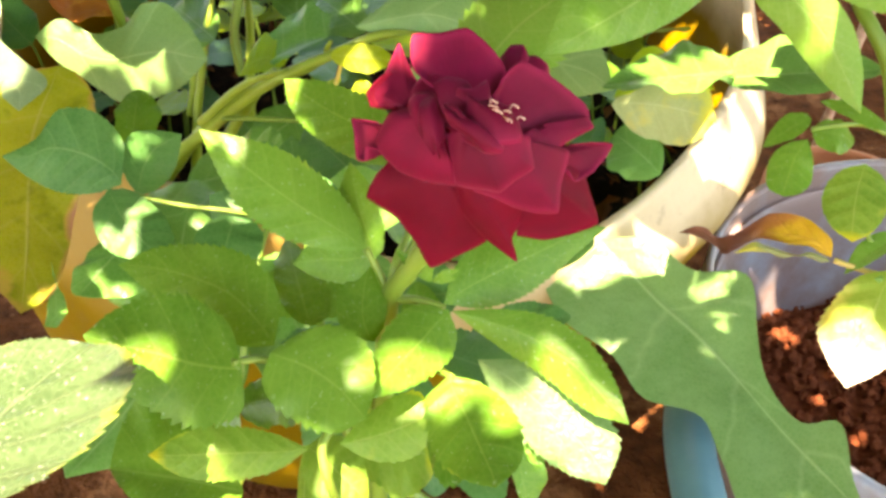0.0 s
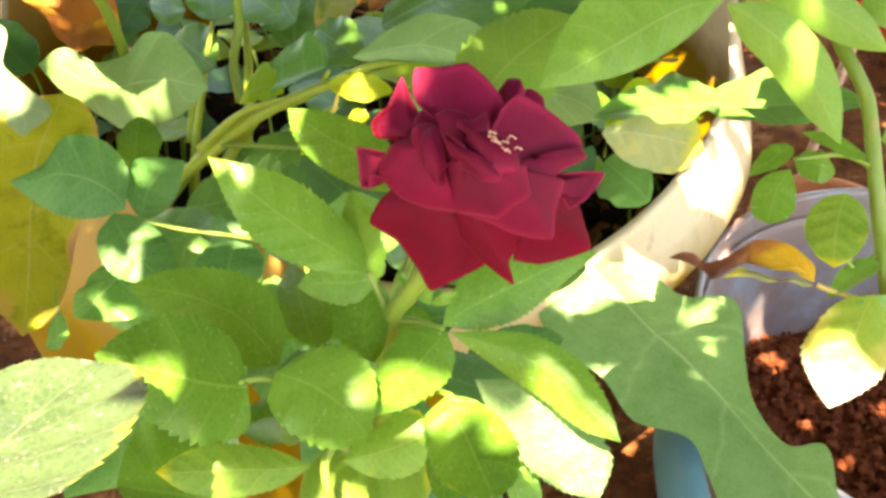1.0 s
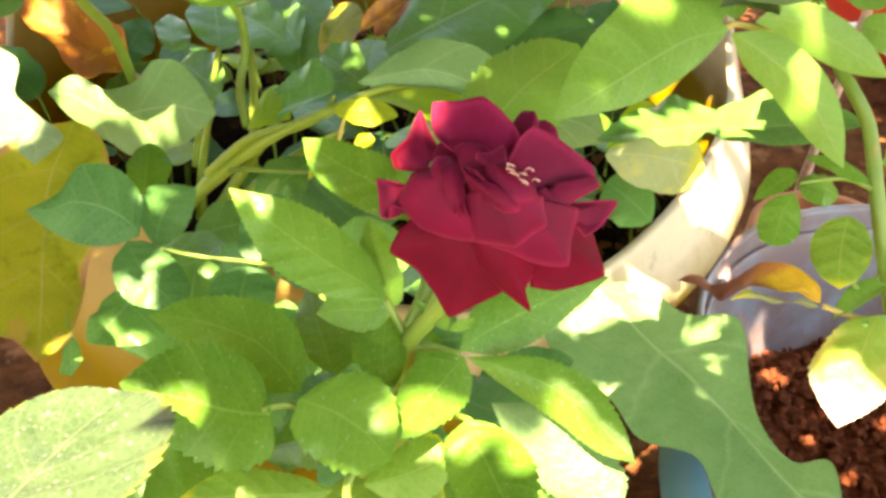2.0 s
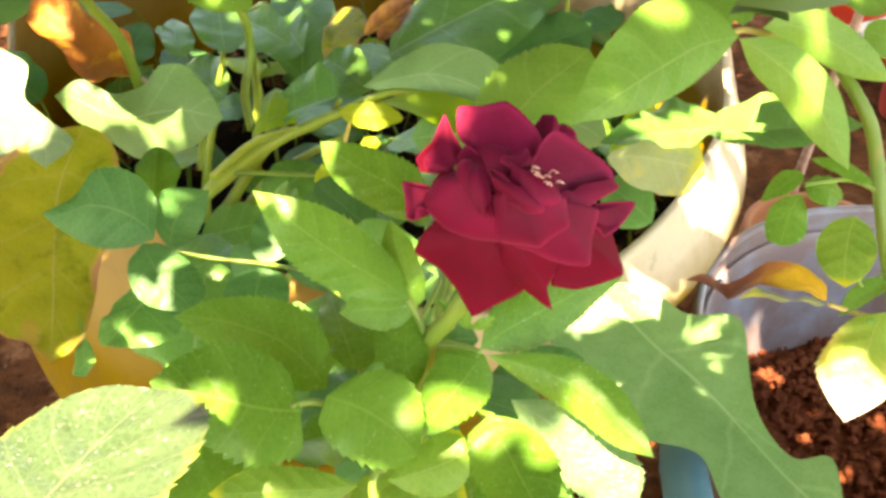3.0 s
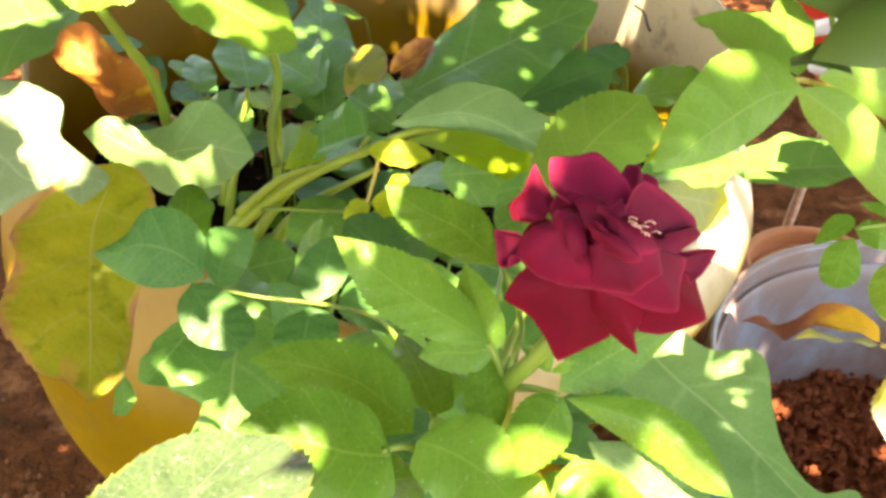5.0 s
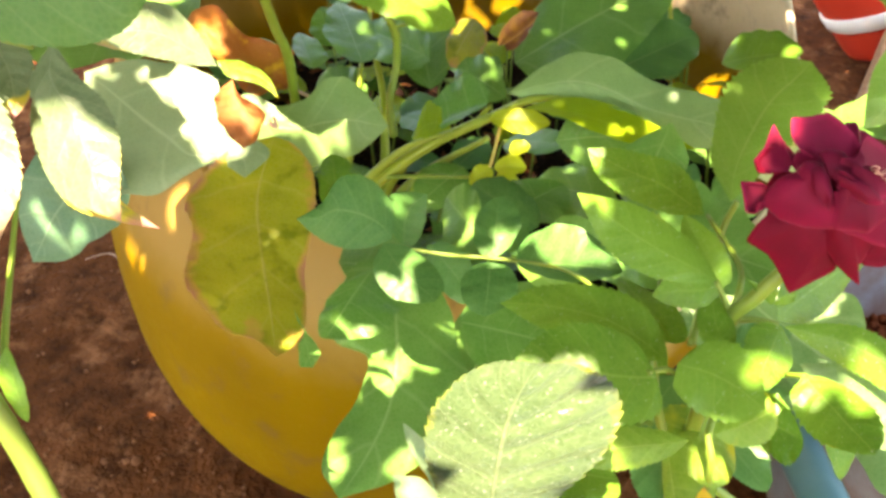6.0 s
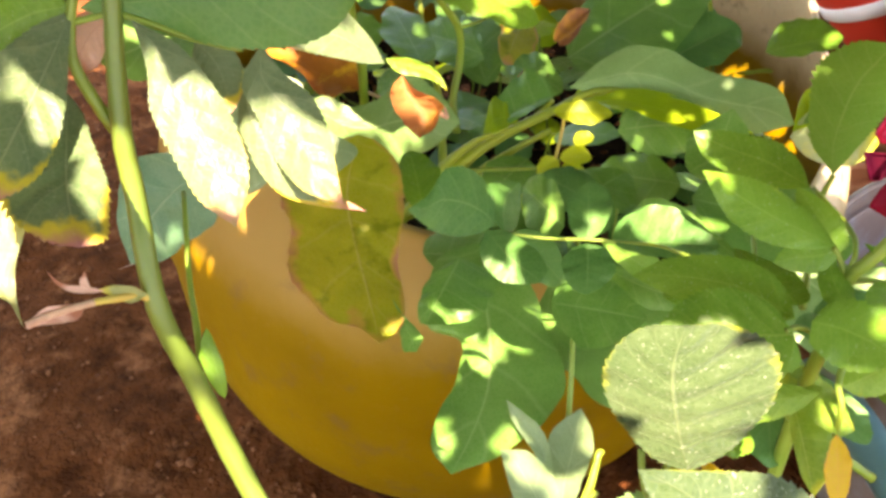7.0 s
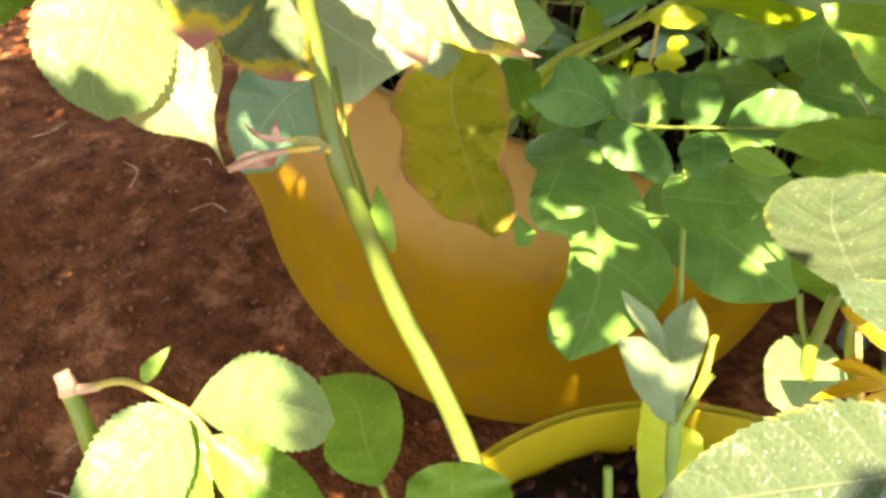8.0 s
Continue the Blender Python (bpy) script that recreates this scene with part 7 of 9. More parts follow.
blade(leaf_beet, [(-0.1300, 0.1379, 0.4199), (-0.1310, 0.1206, 0.4108), (-0.1318, 0.1031, 0.4026), (-0.1321, 0.0856, 0.3952), (-0.1345, 0.0682, 0.3886), (-0.1390, 0.0513, 0.3829), (-0.1464, 0.0356, 0.3783), (-0.1552, 0.0208, 0.3748), (-0.1648, 0.0069, 0.3722)], [(-0.1300, 0.1379, 0.4199), (-0.1519, 0.1345, 0.4157), (-0.1661, 0.1178, 0.4060), (-0.1682, 0.0967, 0.3956), (-0.1489, 0.0866, 0.3911), (-0.1536, 0.0661, 0.3839), (-0.1655, 0.0465, 0.3787), (-0.1730, 0.0252, 0.3748), (-0.1648, 0.0069, 0.3722)], [(-0.1300, 0.1379, 0.4199), (-0.1103, 0.1245, 0.4123), (-0.0993, 0.1047, 0.4023), (-0.0977, 0.0814, 0.3916), (-0.0922, 0.0583, 0.3838), (-0.1020, 0.0381, 0.3771), (-0.1224, 0.0255, 0.3734), (-0.1432, 0.0143, 0.3717), (-0.1648, 0.0069, 0.3722)], LEAF_BEET, wave=0.07, cup=-0.2)
leaf(leaf_beet, (-0.0875, 0.1275, 0.3889), (-0.0250, 0.0383, 0.3692), (-0.0243, 0.1127, 0.3923), (-0.0884, 0.0601, 0.3736), LEAF_BEET, teeth=0, blunt=0.5, wave=0.05)
leaf(leaf_beet, (-0.0104, 0.1192, 0.4545), (0.0641, 0.0692, 0.4528), (0.0422, 0.1304, 0.4605), (0.0117, 0.0602, 0.4495), LEAF_BEET, teeth=0, blunt=0.5, wave=0.05)
leaf(leaf_beet, (-0.0286, 0.1188, 0.4280), (0.0244, 0.0807, 0.4496), (0.0021, 0.1263, 0.4408), (-0.0038, 0.0738, 0.4378), LEAF_BEET, teeth=0, blunt=0.5, wave=0.05)
leaf(leaf_beet, (-0.1640, 0.1493, 0.4045), (-0.1023, 0.1323, 0.4052), (-0.1363, 0.1708, 0.4024), (-0.1335, 0.1173, 0.3990), LEAF_BEET, teeth=0, blunt=0.5, wave=0.05)
leaf(leaf_beet, (-0.0618, 0.1746, 0.4149), (-0.0169, 0.2084, 0.4140), (-0.0533, 0.2026, 0.4191), (-0.0282, 0.1706, 0.4131), LEAF_BEET, teeth=0, blunt=0.5, wave=0.05)
leaf(leaf_beet, (-0.1018, 0.3108, 0.4559), (-0.1436, 0.3619, 0.4523), (-0.1182, 0.3550, 0.4623), (-0.1337, 0.3192, 0.4472), LEAF_BEET, teeth=0, blunt=0.5, wave=0.05)
leaf(leaf_beet, (0.0342, 0.2955, 0.4500), (0.1022, 0.3331, 0.4563), (0.0615, 0.3405, 0.4618), (0.0769, 0.2906, 0.4479), LEAF_SHADED, teeth=0, blunt=0.5, wave=0.05)
leaf(leaf_beet, (0.1081, 0.2923, 0.4533), (0.1561, 0.2763, 0.4703), (0.1396, 0.3127, 0.4664), (0.1314, 0.2693, 0.4586), LEAF_ROSE, teeth=0, blunt=0.5, wave=0.05)
blade(leaf_beet, [(-0.1981, 0.1902, 0.4687), (-0.2017, 0.1806, 0.4616), (-0.2053, 0.1708, 0.4548), (-0.2076, 0.1605, 0.4482), (-0.2077, 0.1498, 0.4418), (-0.2063, 0.1389, 0.4359), (-0.2047, 0.1279, 0.4303), (-0.2028, 0.1169, 0.4250), (-0.2007, 0.1059, 0.4201), (-0.1990, 0.0947, 0.4154), (-0.1975, 0.0836, 0.4110), (-0.1962, 0.0723, 0.4069)], [(-0.1981, 0.1902, 0.4687), (-0.2140, 0.1863, 0.4652), (-0.2283, 0.1788, 0.4600), (-0.2401, 0.1680, 0.4531), (-0.2468, 0.1541, 0.4450), (-0.2418, 0.1391, 0.4370), (-0.2438, 0.1238, 0.4289), (-0.2434, 0.1087, 0.4212), (-0.2329, 0.0972, 0.4161), (-0.2217, 0.0865, 0.4116), (-0.2075, 0.0818, 0.4102), (-0.1962, 0.0723, 0.4069)], [(-0.1981, 0.1902, 0.4687), (-0.1869, 0.1856, 0.4641), (-0.1795, 0.1773, 0.4571), (-0.1759, 0.1672, 0.4490), (-0.1755, 0.1562, 0.4408), (-0.1768, 0.1446, 0.4332), (-0.1800, 0.1327, 0.4263), (-0.1822, 0.1198, 0.4203), (-0.1809, 0.1059, 0.4155), (-0.1807, 0.0915, 0.4115), (-0.1848, 0.0783, 0.4081), (-0.1962, 0.0723, 0.4069)], LEAF_WILTED, teeth=0.02, cup=0.12, wave=0.07, label='wilting olive-yellow leaf with a brown edge')
blade(leaf_beet, [(-0.0719, 0.0962, 0.4515), (-0.0698, 0.1003, 0.4542), (-0.0691, 0.1078, 0.4578), (-0.0693, 0.1164, 0.4617), (-0.0702, 0.1241, 0.4650), (-0.0711, 0.1295, 0.4673)], [(-0.0719, 0.0962, 0.4515), (-0.0754, 0.1033, 0.4530), (-0.0778, 0.1109, 0.4554), (-0.0783, 0.1187, 0.4589), (-0.0761, 0.1253, 0.4631), (-0.0711, 0.1295, 0.4673)], [(-0.0719, 0.0962, 0.4515), (-0.0642, 0.0972, 0.4553), (-0.0607, 0.1047, 0.4602), (-0.0605, 0.1141, 0.4646), (-0.0643, 0.1228, 0.4670), (-0.0711, 0.1295, 0.4673)], LEAF_SHADED, wave=0.05)
blade(leaf_beet, [(-0.0594, 0.0990, 0.4489), (-0.0518, 0.0987, 0.4509), (-0.0420, 0.0982, 0.4534), (-0.0308, 0.0965, 0.4551), (-0.0209, 0.0942, 0.4558), (-0.0130, 0.0926, 0.4569)], [(-0.0594, 0.0990, 0.4489), (-0.0528, 0.1042, 0.4581), (-0.0438, 0.1073, 0.4654), (-0.0321, 0.1051, 0.4666), (-0.0217, 0.0995, 0.4627), (-0.0130, 0.0926, 0.4569)], [(-0.0594, 0.0990, 0.4489), (-0.0509, 0.0931, 0.4437), (-0.0404, 0.0888, 0.4415), (-0.0296, 0.0875, 0.4437), (-0.0200, 0.0889, 0.4491), (-0.0130, 0.0926, 0.4569)], LEAF_BEET, wave=0.05)
blade(leaf_beet, [(-0.0218, 0.2261, 0.4361), (-0.0129, 0.2248, 0.4379), (0.0012, 0.2225, 0.4406), (0.0167, 0.2188, 0.4422), (0.0305, 0.2150, 0.4436), (0.0395, 0.2123, 0.4443)], [(-0.0218, 0.2261, 0.4361), (-0.0141, 0.2318, 0.4496), (-0.0008, 0.2327, 0.4578), (0.0150, 0.2287, 0.4590), (0.0296, 0.2217, 0.4547), (0.0395, 0.2123, 0.4443)], [(-0.0218, 0.2261, 0.4361), (-0.0117, 0.2176, 0.4262), (0.0030, 0.2117, 0.4234), (0.0181, 0.2082, 0.4254), (0.0312, 0.2081, 0.4324), (0.0395, 0.2123, 0.4443)], LEAF_BEET, wave=0.06)
blade(leaf_beet, [(0.0366, 0.1849, 0.4729), (0.0318, 0.1784, 0.4658), (0.0255, 0.1700, 0.4567), (0.0213, 0.1579, 0.4465), (0.0249, 0.1450, 0.4400), (0.0226, 0.1364, 0.4338)], [(0.0366, 0.1849, 0.4729), (0.0217, 0.1846, 0.4653), (0.0082, 0.1800, 0.4555), (0.0046, 0.1663, 0.4444), (0.0154, 0.1523, 0.4401), (0.0226, 0.1364, 0.4338)], [(0.0366, 0.1849, 0.4729), (0.0417, 0.1722, 0.4664), (0.0420, 0.1598, 0.4581), (0.0372, 0.1492, 0.4487), (0.0341, 0.1377, 0.4401), (0.0226, 0.1364, 0.4338)], LEAF_BEET, wave=0.08, cup=-0.2)
blade(leaf_beet, [(-0.0709, 0.0977, 0.4488), (-0.0629, 0.0926, 0.4452), (-0.0544, 0.0870, 0.4416), (-0.0458, 0.0811, 0.4380), (-0.0371, 0.0756, 0.4354), (-0.0290, 0.0711, 0.4341)], [(-0.0709, 0.0977, 0.4488), (-0.0608, 0.0943, 0.4489), (-0.0512, 0.0898, 0.4476), (-0.0428, 0.0842, 0.4442), (-0.0352, 0.0779, 0.4398), (-0.0290, 0.0711, 0.4341)], [(-0.0709, 0.0977, 0.4488), (-0.0649, 0.0908, 0.4416), (-0.0576, 0.0841, 0.4357), (-0.0489, 0.0780, 0.4319), (-0.0391, 0.0732, 0.4310), (-0.0290, 0.0711, 0.4341)], LEAF_SOFT, wave=0.08)
blade(leaf_beet, [(-0.0611, 0.0957, 0.4256), (-0.0531, 0.0907, 0.4228), (-0.0440, 0.0854, 0.4204), (-0.0339, 0.0802, 0.4191), (-0.0243, 0.0755, 0.4185), (-0.0159, 0.0720, 0.4191)], [(-0.0611, 0.0957, 0.4256), (-0.0507, 0.0937, 0.4281), (-0.0405, 0.0904, 0.4291), (-0.0310, 0.0853, 0.4274), (-0.0227, 0.0791, 0.4241), (-0.0159, 0.0720, 0.4191)], [(-0.0611, 0.0957, 0.4256), (-0.0556, 0.0876, 0.4175), (-0.0477, 0.0802, 0.4119), (-0.0369, 0.0749, 0.4108), (-0.0259, 0.0718, 0.4130), (-0.0159, 0.0720, 0.4191)], LEAF_BEET, wave=0.05)
blade(leaf_beet, [(-0.1138, 0.1246, 0.4358), (-0.1084, 0.1196, 0.4342), (-0.1026, 0.1124, 0.4309), (-0.0969, 0.1041, 0.4269), (-0.0920, 0.0965, 0.4233), (-0.0882, 0.0904, 0.4206)], [(-0.1138, 0.1246, 0.4358), (-0.1038, 0.1221, 0.4396), (-0.0952, 0.1156, 0.4389), (-0.0894, 0.1070, 0.4346), (-0.0872, 0.0984, 0.4282), (-0.0882, 0.0904, 0.4206)], [(-0.1138, 0.1246, 0.4358), (-0.1131, 0.1170, 0.4288), (-0.1101, 0.1089, 0.4231), (-0.1045, 0.1010, 0.4193), (-0.0968, 0.0946, 0.4185), (-0.0882, 0.0904, 0.4206)], LEAF_SHADED, wave=0.05)
blade(leaf_beet, [(-0.1871, 0.0975, 0.4182), (-0.1844, 0.0899, 0.4154), (-0.1819, 0.0822, 0.4128), (-0.1797, 0.0751, 0.4105), (-0.1780, 0.0677, 0.4081), (-0.1766, 0.0634, 0.4069)], [(-0.1871, 0.0975, 0.4182), (-0.1850, 0.0897, 0.4151), (-0.1838, 0.0818, 0.4120), (-0.1843, 0.0741, 0.4085), (-0.1835, 0.0665, 0.4057), (-0.1766, 0.0634, 0.4069)], [(-0.1871, 0.0975, 0.4182), (-0.1837, 0.0900, 0.4158), (-0.1800, 0.0827, 0.4137), (-0.1751, 0.0761, 0.4125), (-0.1725, 0.0689, 0.4105), (-0.1766, 0.0634, 0.4069)], LEAF_BEET, wave=0.08)
blade(leaf_beet, [(-0.3072, 0.2247, 0.4949), (-0.2974, 0.2187, 0.4898), (-0.2866, 0.2113, 0.4838), (-0.2733, 0.2013, 0.4762), (-0.2578, 0.1905, 0.4689), (-0.2462, 0.1817, 0.4635), (-0.2307, 0.1783, 0.4642), (-0.2153, 0.1739, 0.4647), (-0.2139, 0.1650, 0.4574)], [(-0.3072, 0.2247, 0.4949), (-0.2881, 0.2277, 0.4988), (-0.2683, 0.2278, 0.5008), (-0.2488, 0.2223, 0.4980), (-0.2309, 0.2132, 0.4928), (-0.2270, 0.1985, 0.4795), (-0.2126, 0.1857, 0.4727), (-0.1994, 0.1732, 0.4673), (-0.2139, 0.1650, 0.4574)], [(-0.3072, 0.2247, 0.4949), (-0.3074, 0.2118, 0.4797), (-0.3060, 0.1982, 0.4651), (-0.2988, 0.1842, 0.4522), (-0.2856, 0.1717, 0.4428), (-0.2666, 0.1697, 0.4445), (-0.2496, 0.1747, 0.4531), (-0.2316, 0.1766, 0.4606), (-0.2139, 0.1650, 0.4574)], LEAF_GREY, wave=0.06)
blade(leaf_beet, [(-0.2837, 0.1743, 0.4638), (-0.2931, 0.1739, 0.4588), (-0.3093, 0.1723, 0.4496), (-0.3248, 0.1680, 0.4352), (-0.3351, 0.1618, 0.4193), (-0.3423, 0.1571, 0.4082)], [(-0.2837, 0.1743, 0.4638), (-0.3049, 0.1813, 0.4702), (-0.3279, 0.1837, 0.4674), (-0.3429, 0.1783, 0.4496), (-0.3464, 0.1686, 0.4283), (-0.3423, 0.1571, 0.4082)], [(-0.2837, 0.1743, 0.4638), (-0.2814, 0.1698, 0.4452), (-0.2908, 0.1659, 0.4281), (-0.3071, 0.1628, 0.4169), (-0.3242, 0.1585, 0.4077), (-0.3423, 0.1571, 0.4082)], LEAF_TEAL, wave=0.06)
leaf(leaf_beet, (-0.0971, 0.3187, 0.4251), (-0.1067, 0.4514, 0.4607), (-0.1261, 0.3841, 0.4405), (-0.0778, 0.3824, 0.4410), LEAF_BEET, teeth=0, blunt=0.5, wave=0.04)
leaf(leaf_beet, (-0.1461, 0.3150, 0.4497), (-0.1637, 0.3903, 0.4619), (-0.1726, 0.3447, 0.4531), (-0.1328, 0.3539, 0.4505), LEAF_BEET, teeth=0, blunt=0.6)
leaf(leaf_beet, (-0.1826, 0.3320, 0.4369), (-0.1947, 0.3771, 0.4441), (-0.1971, 0.3498, 0.4422), (-0.1734, 0.3490, 0.4424), LEAF_BEET, teeth=0, blunt=0.6)
blade(leaf_beet, [(-0.1925, 0.2722, 0.4542), (-0.2078, 0.2779, 0.4599), (-0.2235, 0.2866, 0.4615), (-0.2385, 0.2972, 0.4704), (-0.2514, 0.3037, 0.4774), (-0.2671, 0.3074, 0.4757)], [(-0.1925, 0.2722, 0.4542), (-0.1986, 0.2975, 0.4617), (-0.2199, 0.3045, 0.4686), (-0.2378, 0.3194, 0.4779), (-0.2572, 0.3178, 0.4820), (-0.2671, 0.3074, 0.4757)], [(-0.1925, 0.2722, 0.4542), (-0.2052, 0.2637, 0.4501), (-0.2263, 0.2689, 0.4514), (-0.2378, 0.2830, 0.4586), (-0.2571, 0.2968, 0.4679), (-0.2671, 0.3074, 0.4757)], LEAF_RUST, cup=0.5, wave=0.22, label='curled dead rust-brown leaf')
stem(leaf_beet, "leafstalk", [(-0.1932, 0.2723, 0.4542), (-0.1815, 0.2636, 0.4524), (-0.1693, 0.2550, 0.4507)], 0.0014, 0.001, STUB)
leaf(leaf_beet, (-0.1652, 0.1937, 0.5765), (-0.0954, 0.1697, 0.5443), (-0.1234, 0.2106, 0.5699), (-0.1360, 0.1656, 0.5514), LEAF_ROSE, blunt=0.3)
leaf(leaf_beet, (-0.1672, 0.2097, 0.5642), (-0.2270, 0.2325, 0.5549), (-0.2014, 0.2530, 0.5676), (-0.1942, 0.1942, 0.5497), LEAF_ROSE, blunt=0.6)
stem(leaf_beet, "stem", [(-0.1975, 0.2110, 0.5465), (-0.1956, 0.2366, 0.5143), (-0.1920, 0.2602, 0.4796), (-0.1923, 0.2804, 0.4075)], 0.0028, 0.0034, STEM_GREEN)
blade(leaf_beet, [(0.0936, 0.2066, 0.4340), (0.1021, 0.2053, 0.4362), (0.1152, 0.2016, 0.4377), (0.1292, 0.1963, 0.4381), (0.1410, 0.1907, 0.4374), (0.1466, 0.1872, 0.4361)], [(0.0936, 0.2066, 0.4340), (0.1026, 0.2134, 0.4458), (0.1174, 0.2135, 0.4522), (0.1327, 0.2082, 0.4534), (0.1439, 0.1985, 0.4479), (0.1466, 0.1872, 0.4361)], [(0.0936, 0.2066, 0.4340), (0.1026, 0.2012, 0.4239), (0.1149, 0.1959, 0.4187), (0.1277, 0.1904, 0.4182), (0.1395, 0.1867, 0.4242), (0.1466, 0.1872, 0.4361)], LEAF_FADED, wave=0.05)
leaf(leaf_beet, (0.1499, 0.2021, 0.4534), (0.2376, 0.2022, 0.4581), (0.1906, 0.2315, 0.4600), (0.1889, 0.1827, 0.4554), LEAF_BEET, teeth=0, wave=0.05)
leaf(leaf_beet, (0.1565, 0.2049, 0.4572), (0.0804, 0.1752, 0.4642), (0.1303, 0.2223, 0.4614), (0.1246, 0.1731, 0.4640), LEAF_BEET, teeth=0, wave=0.1)
leaf(leaf_beet, (-0.0648, 0.2376, 0.4478), (-0.0265, 0.2271, 0.4488), (-0.0438, 0.2392, 0.4530), (-0.0466, 0.2223, 0.4447), LEAF_LIME, teeth=0, blunt=0.5)
leaf(leaf_beet, (-0.0530, 0.2230, 0.4319), (-0.0397, 0.2191, 0.4371), (-0.0469, 0.2264, 0.4369), (-0.0475, 0.2130, 0.4331), LEAF_LIME, teeth=0, blunt=0.5)
leaf(leaf_beet, (-0.0642, 0.2171, 0.4230), (-0.0799, 0.2081, 0.4174), (-0.0743, 0.2183, 0.4228), (-0.0690, 0.2034, 0.4182), LEAF_LIME, teeth=0, blunt=0.5)
leaf(leaf_beet, (-0.0614, 0.2139, 0.4195), (-0.0472, 0.2000, 0.4127), (-0.0502, 0.2126, 0.4196), (-0.0599, 0.2005, 0.4160), LEAF_LIME, teeth=0, blunt=0.5)
leaf(leaf_beet, (-0.0630, 0.2170, 0.4230), (-0.0428, 0.2105, 0.4260), (-0.0513, 0.2209, 0.4295), (-0.0538, 0.2057, 0.4233), LEAF_LIME, teeth=0, blunt=0.5)
stem(leaf_beet, "twig", [(-0.1469, 0.2381, 0.4040), (-0.1130, 0.2268, 0.4113), (-0.0765, 0.2147, 0.4181), (-0.0631, 0.2165, 0.4224)], 0.0016, 0.0012, STEM_GREEN)
stem(leaf_beet, "twig", [(-0.0578, 0.2334, 0.4469), (-0.0614, 0.2247, 0.4357), (-0.0657, 0.2173, 0.4229)], 0.0012, 0.0012, STEM_YELLOW)
stem(leaf_beet, "petiole", [(-0.2009, 0.2077, 0.3585), (-0.1435, 0.2332, 0.3986), (-0.1041, 0.2387, 0.4272), (-0.0619, 0.2423, 0.4461), (-0.0323, 0.2484, 0.4549), (0.0032, 0.2415, 0.4535), (0.0338, 0.2251, 0.4510)], 0.0048, 0.00144, PETIOLE)
stem(leaf_beet, "petiole", [(-0.1854, 0.2264, 0.3520), (-0.1342, 0.2505, 0.4052), (-0.0790, 0.2518, 0.4311), (-0.0643, 0.2423, 0.4536)], 0.0045, 0.00135, PETIOLE)
stem(leaf_beet, "petiole", [(-0.1471, 0.2361, 0.4015), (-0.1195, 0.2393, 0.4255), (-0.0897, 0.2345, 0.4401)], 0.0036, 0.00108, PETIOLE)
stem(leaf_beet, "petiole", [(-0.1647, 0.2594, 0.3489), (-0.1610, 0.2732, 0.3819), (-0.1543, 0.2838, 0.4111), (-0.1469, 0.3146, 0.4491)], 0.0036, 0.00162, PETIOLE)
stem(leaf_beet, "petiole", [(-0.1329, 0.2969, 0.3649), (-0.1321, 0.3351, 0.4117), (-0.1395, 0.3752, 0.4447), (-0.1388, 0.4108, 0.4726)], 0.0036, 0.00162, PETIOLE)
stem(leaf_beet, "petiole", [(-0.1681, 0.2817, 0.3761), (-0.1657, 0.3038, 0.4033), (-0.1716, 0.3401, 0.4317)], 0.003, 0.00135, PETIOLE)
stem(leaf_beet, "petiole", [(-0.1461, 0.2375, 0.3706), (-0.1252, 0.2474, 0.3996), (-0.0983, 0.2381, 0.4372)], 0.0046, 0.0021, PETIOLE)
stem(leaf_beet, "petiole", [(-0.1409, 0.2405, 0.3587), (-0.1124, 0.2528, 0.3911), (-0.0622, 0.2517, 0.4240)], 0.0042, 0.00189, PETIOLE)
stem(leaf_beet, "petiole", [(-0.1275, 0.2221, 0.3685), (-0.1218, 0.2334, 0.3827), (-0.1086, 0.2550, 0.3940)], 0.004, 0.0018, PETIOLE)
stem(leaf_beet, "petiole", [(0.0745, 0.3202, 0.4360), (0.0863, 0.3489, 0.4559), (0.0904, 0.3785, 0.4765)], 0.0026, 0.00117, PETIOLE)
leaf(leaf_beet, (-0.2567, 0.3486, 0.4892), (-0.3649, 0.2860, 0.4791), (-0.3417, 0.4047, 0.5203), (-0.2974, 0.2843, 0.4674), LEAF_BEET, teeth=0, blunt=0.4, wave=0.05)
leaf(leaf_beet, (-0.1620, 0.1567, 0.4292), (-0.1660, 0.2035, 0.4459), (-0.1748, 0.1804, 0.4402), (-0.1494, 0.1786, 0.4419), LEAF_ROSE, teeth=0, blunt=0.5)
leaf(leaf_beet, (0.0242, 0.2261, 0.4159), (-0.0052, 0.2691, 0.4163), (0.0151, 0.2671, 0.4327), (0.0087, 0.2274, 0.4151), LEAF_BEET, teeth=0, blunt=0.5, wave=0.05)
leaf(leaf_beet, (0.0098, 0.1802, 0.4211), (-0.0348, 0.2231, 0.4030), (-0.0058, 0.2200, 0.4196), (-0.0201, 0.1744, 0.4094), LEAF_BEET, teeth=0, blunt=0.5, wave=0.05)
leaf(leaf_beet, (-0.0823, 0.1263, 0.4362), (-0.0986, 0.1678, 0.4367), (-0.0835, 0.1609, 0.4465), (-0.1004, 0.1249, 0.4317), LEAF_BEET, teeth=0, blunt=0.5, wave=0.05)
leaf(leaf_beet, (-0.0995, 0.0775, 0.4216), (-0.0538, 0.0511, 0.4282), (-0.0734, 0.0860, 0.4281), (-0.0839, 0.0444, 0.4154), LEAF_BEET, teeth=0, blunt=0.5, wave=0.05)
leaf(leaf_beet, (-0.1447, 0.1222, 0.4215), (-0.1699, 0.0789, 0.4124), (-0.1693, 0.0979, 0.4198), (-0.1303, 0.0894, 0.4155), LEAF_BEET, teeth=0, blunt=0.6, wave=0.06)
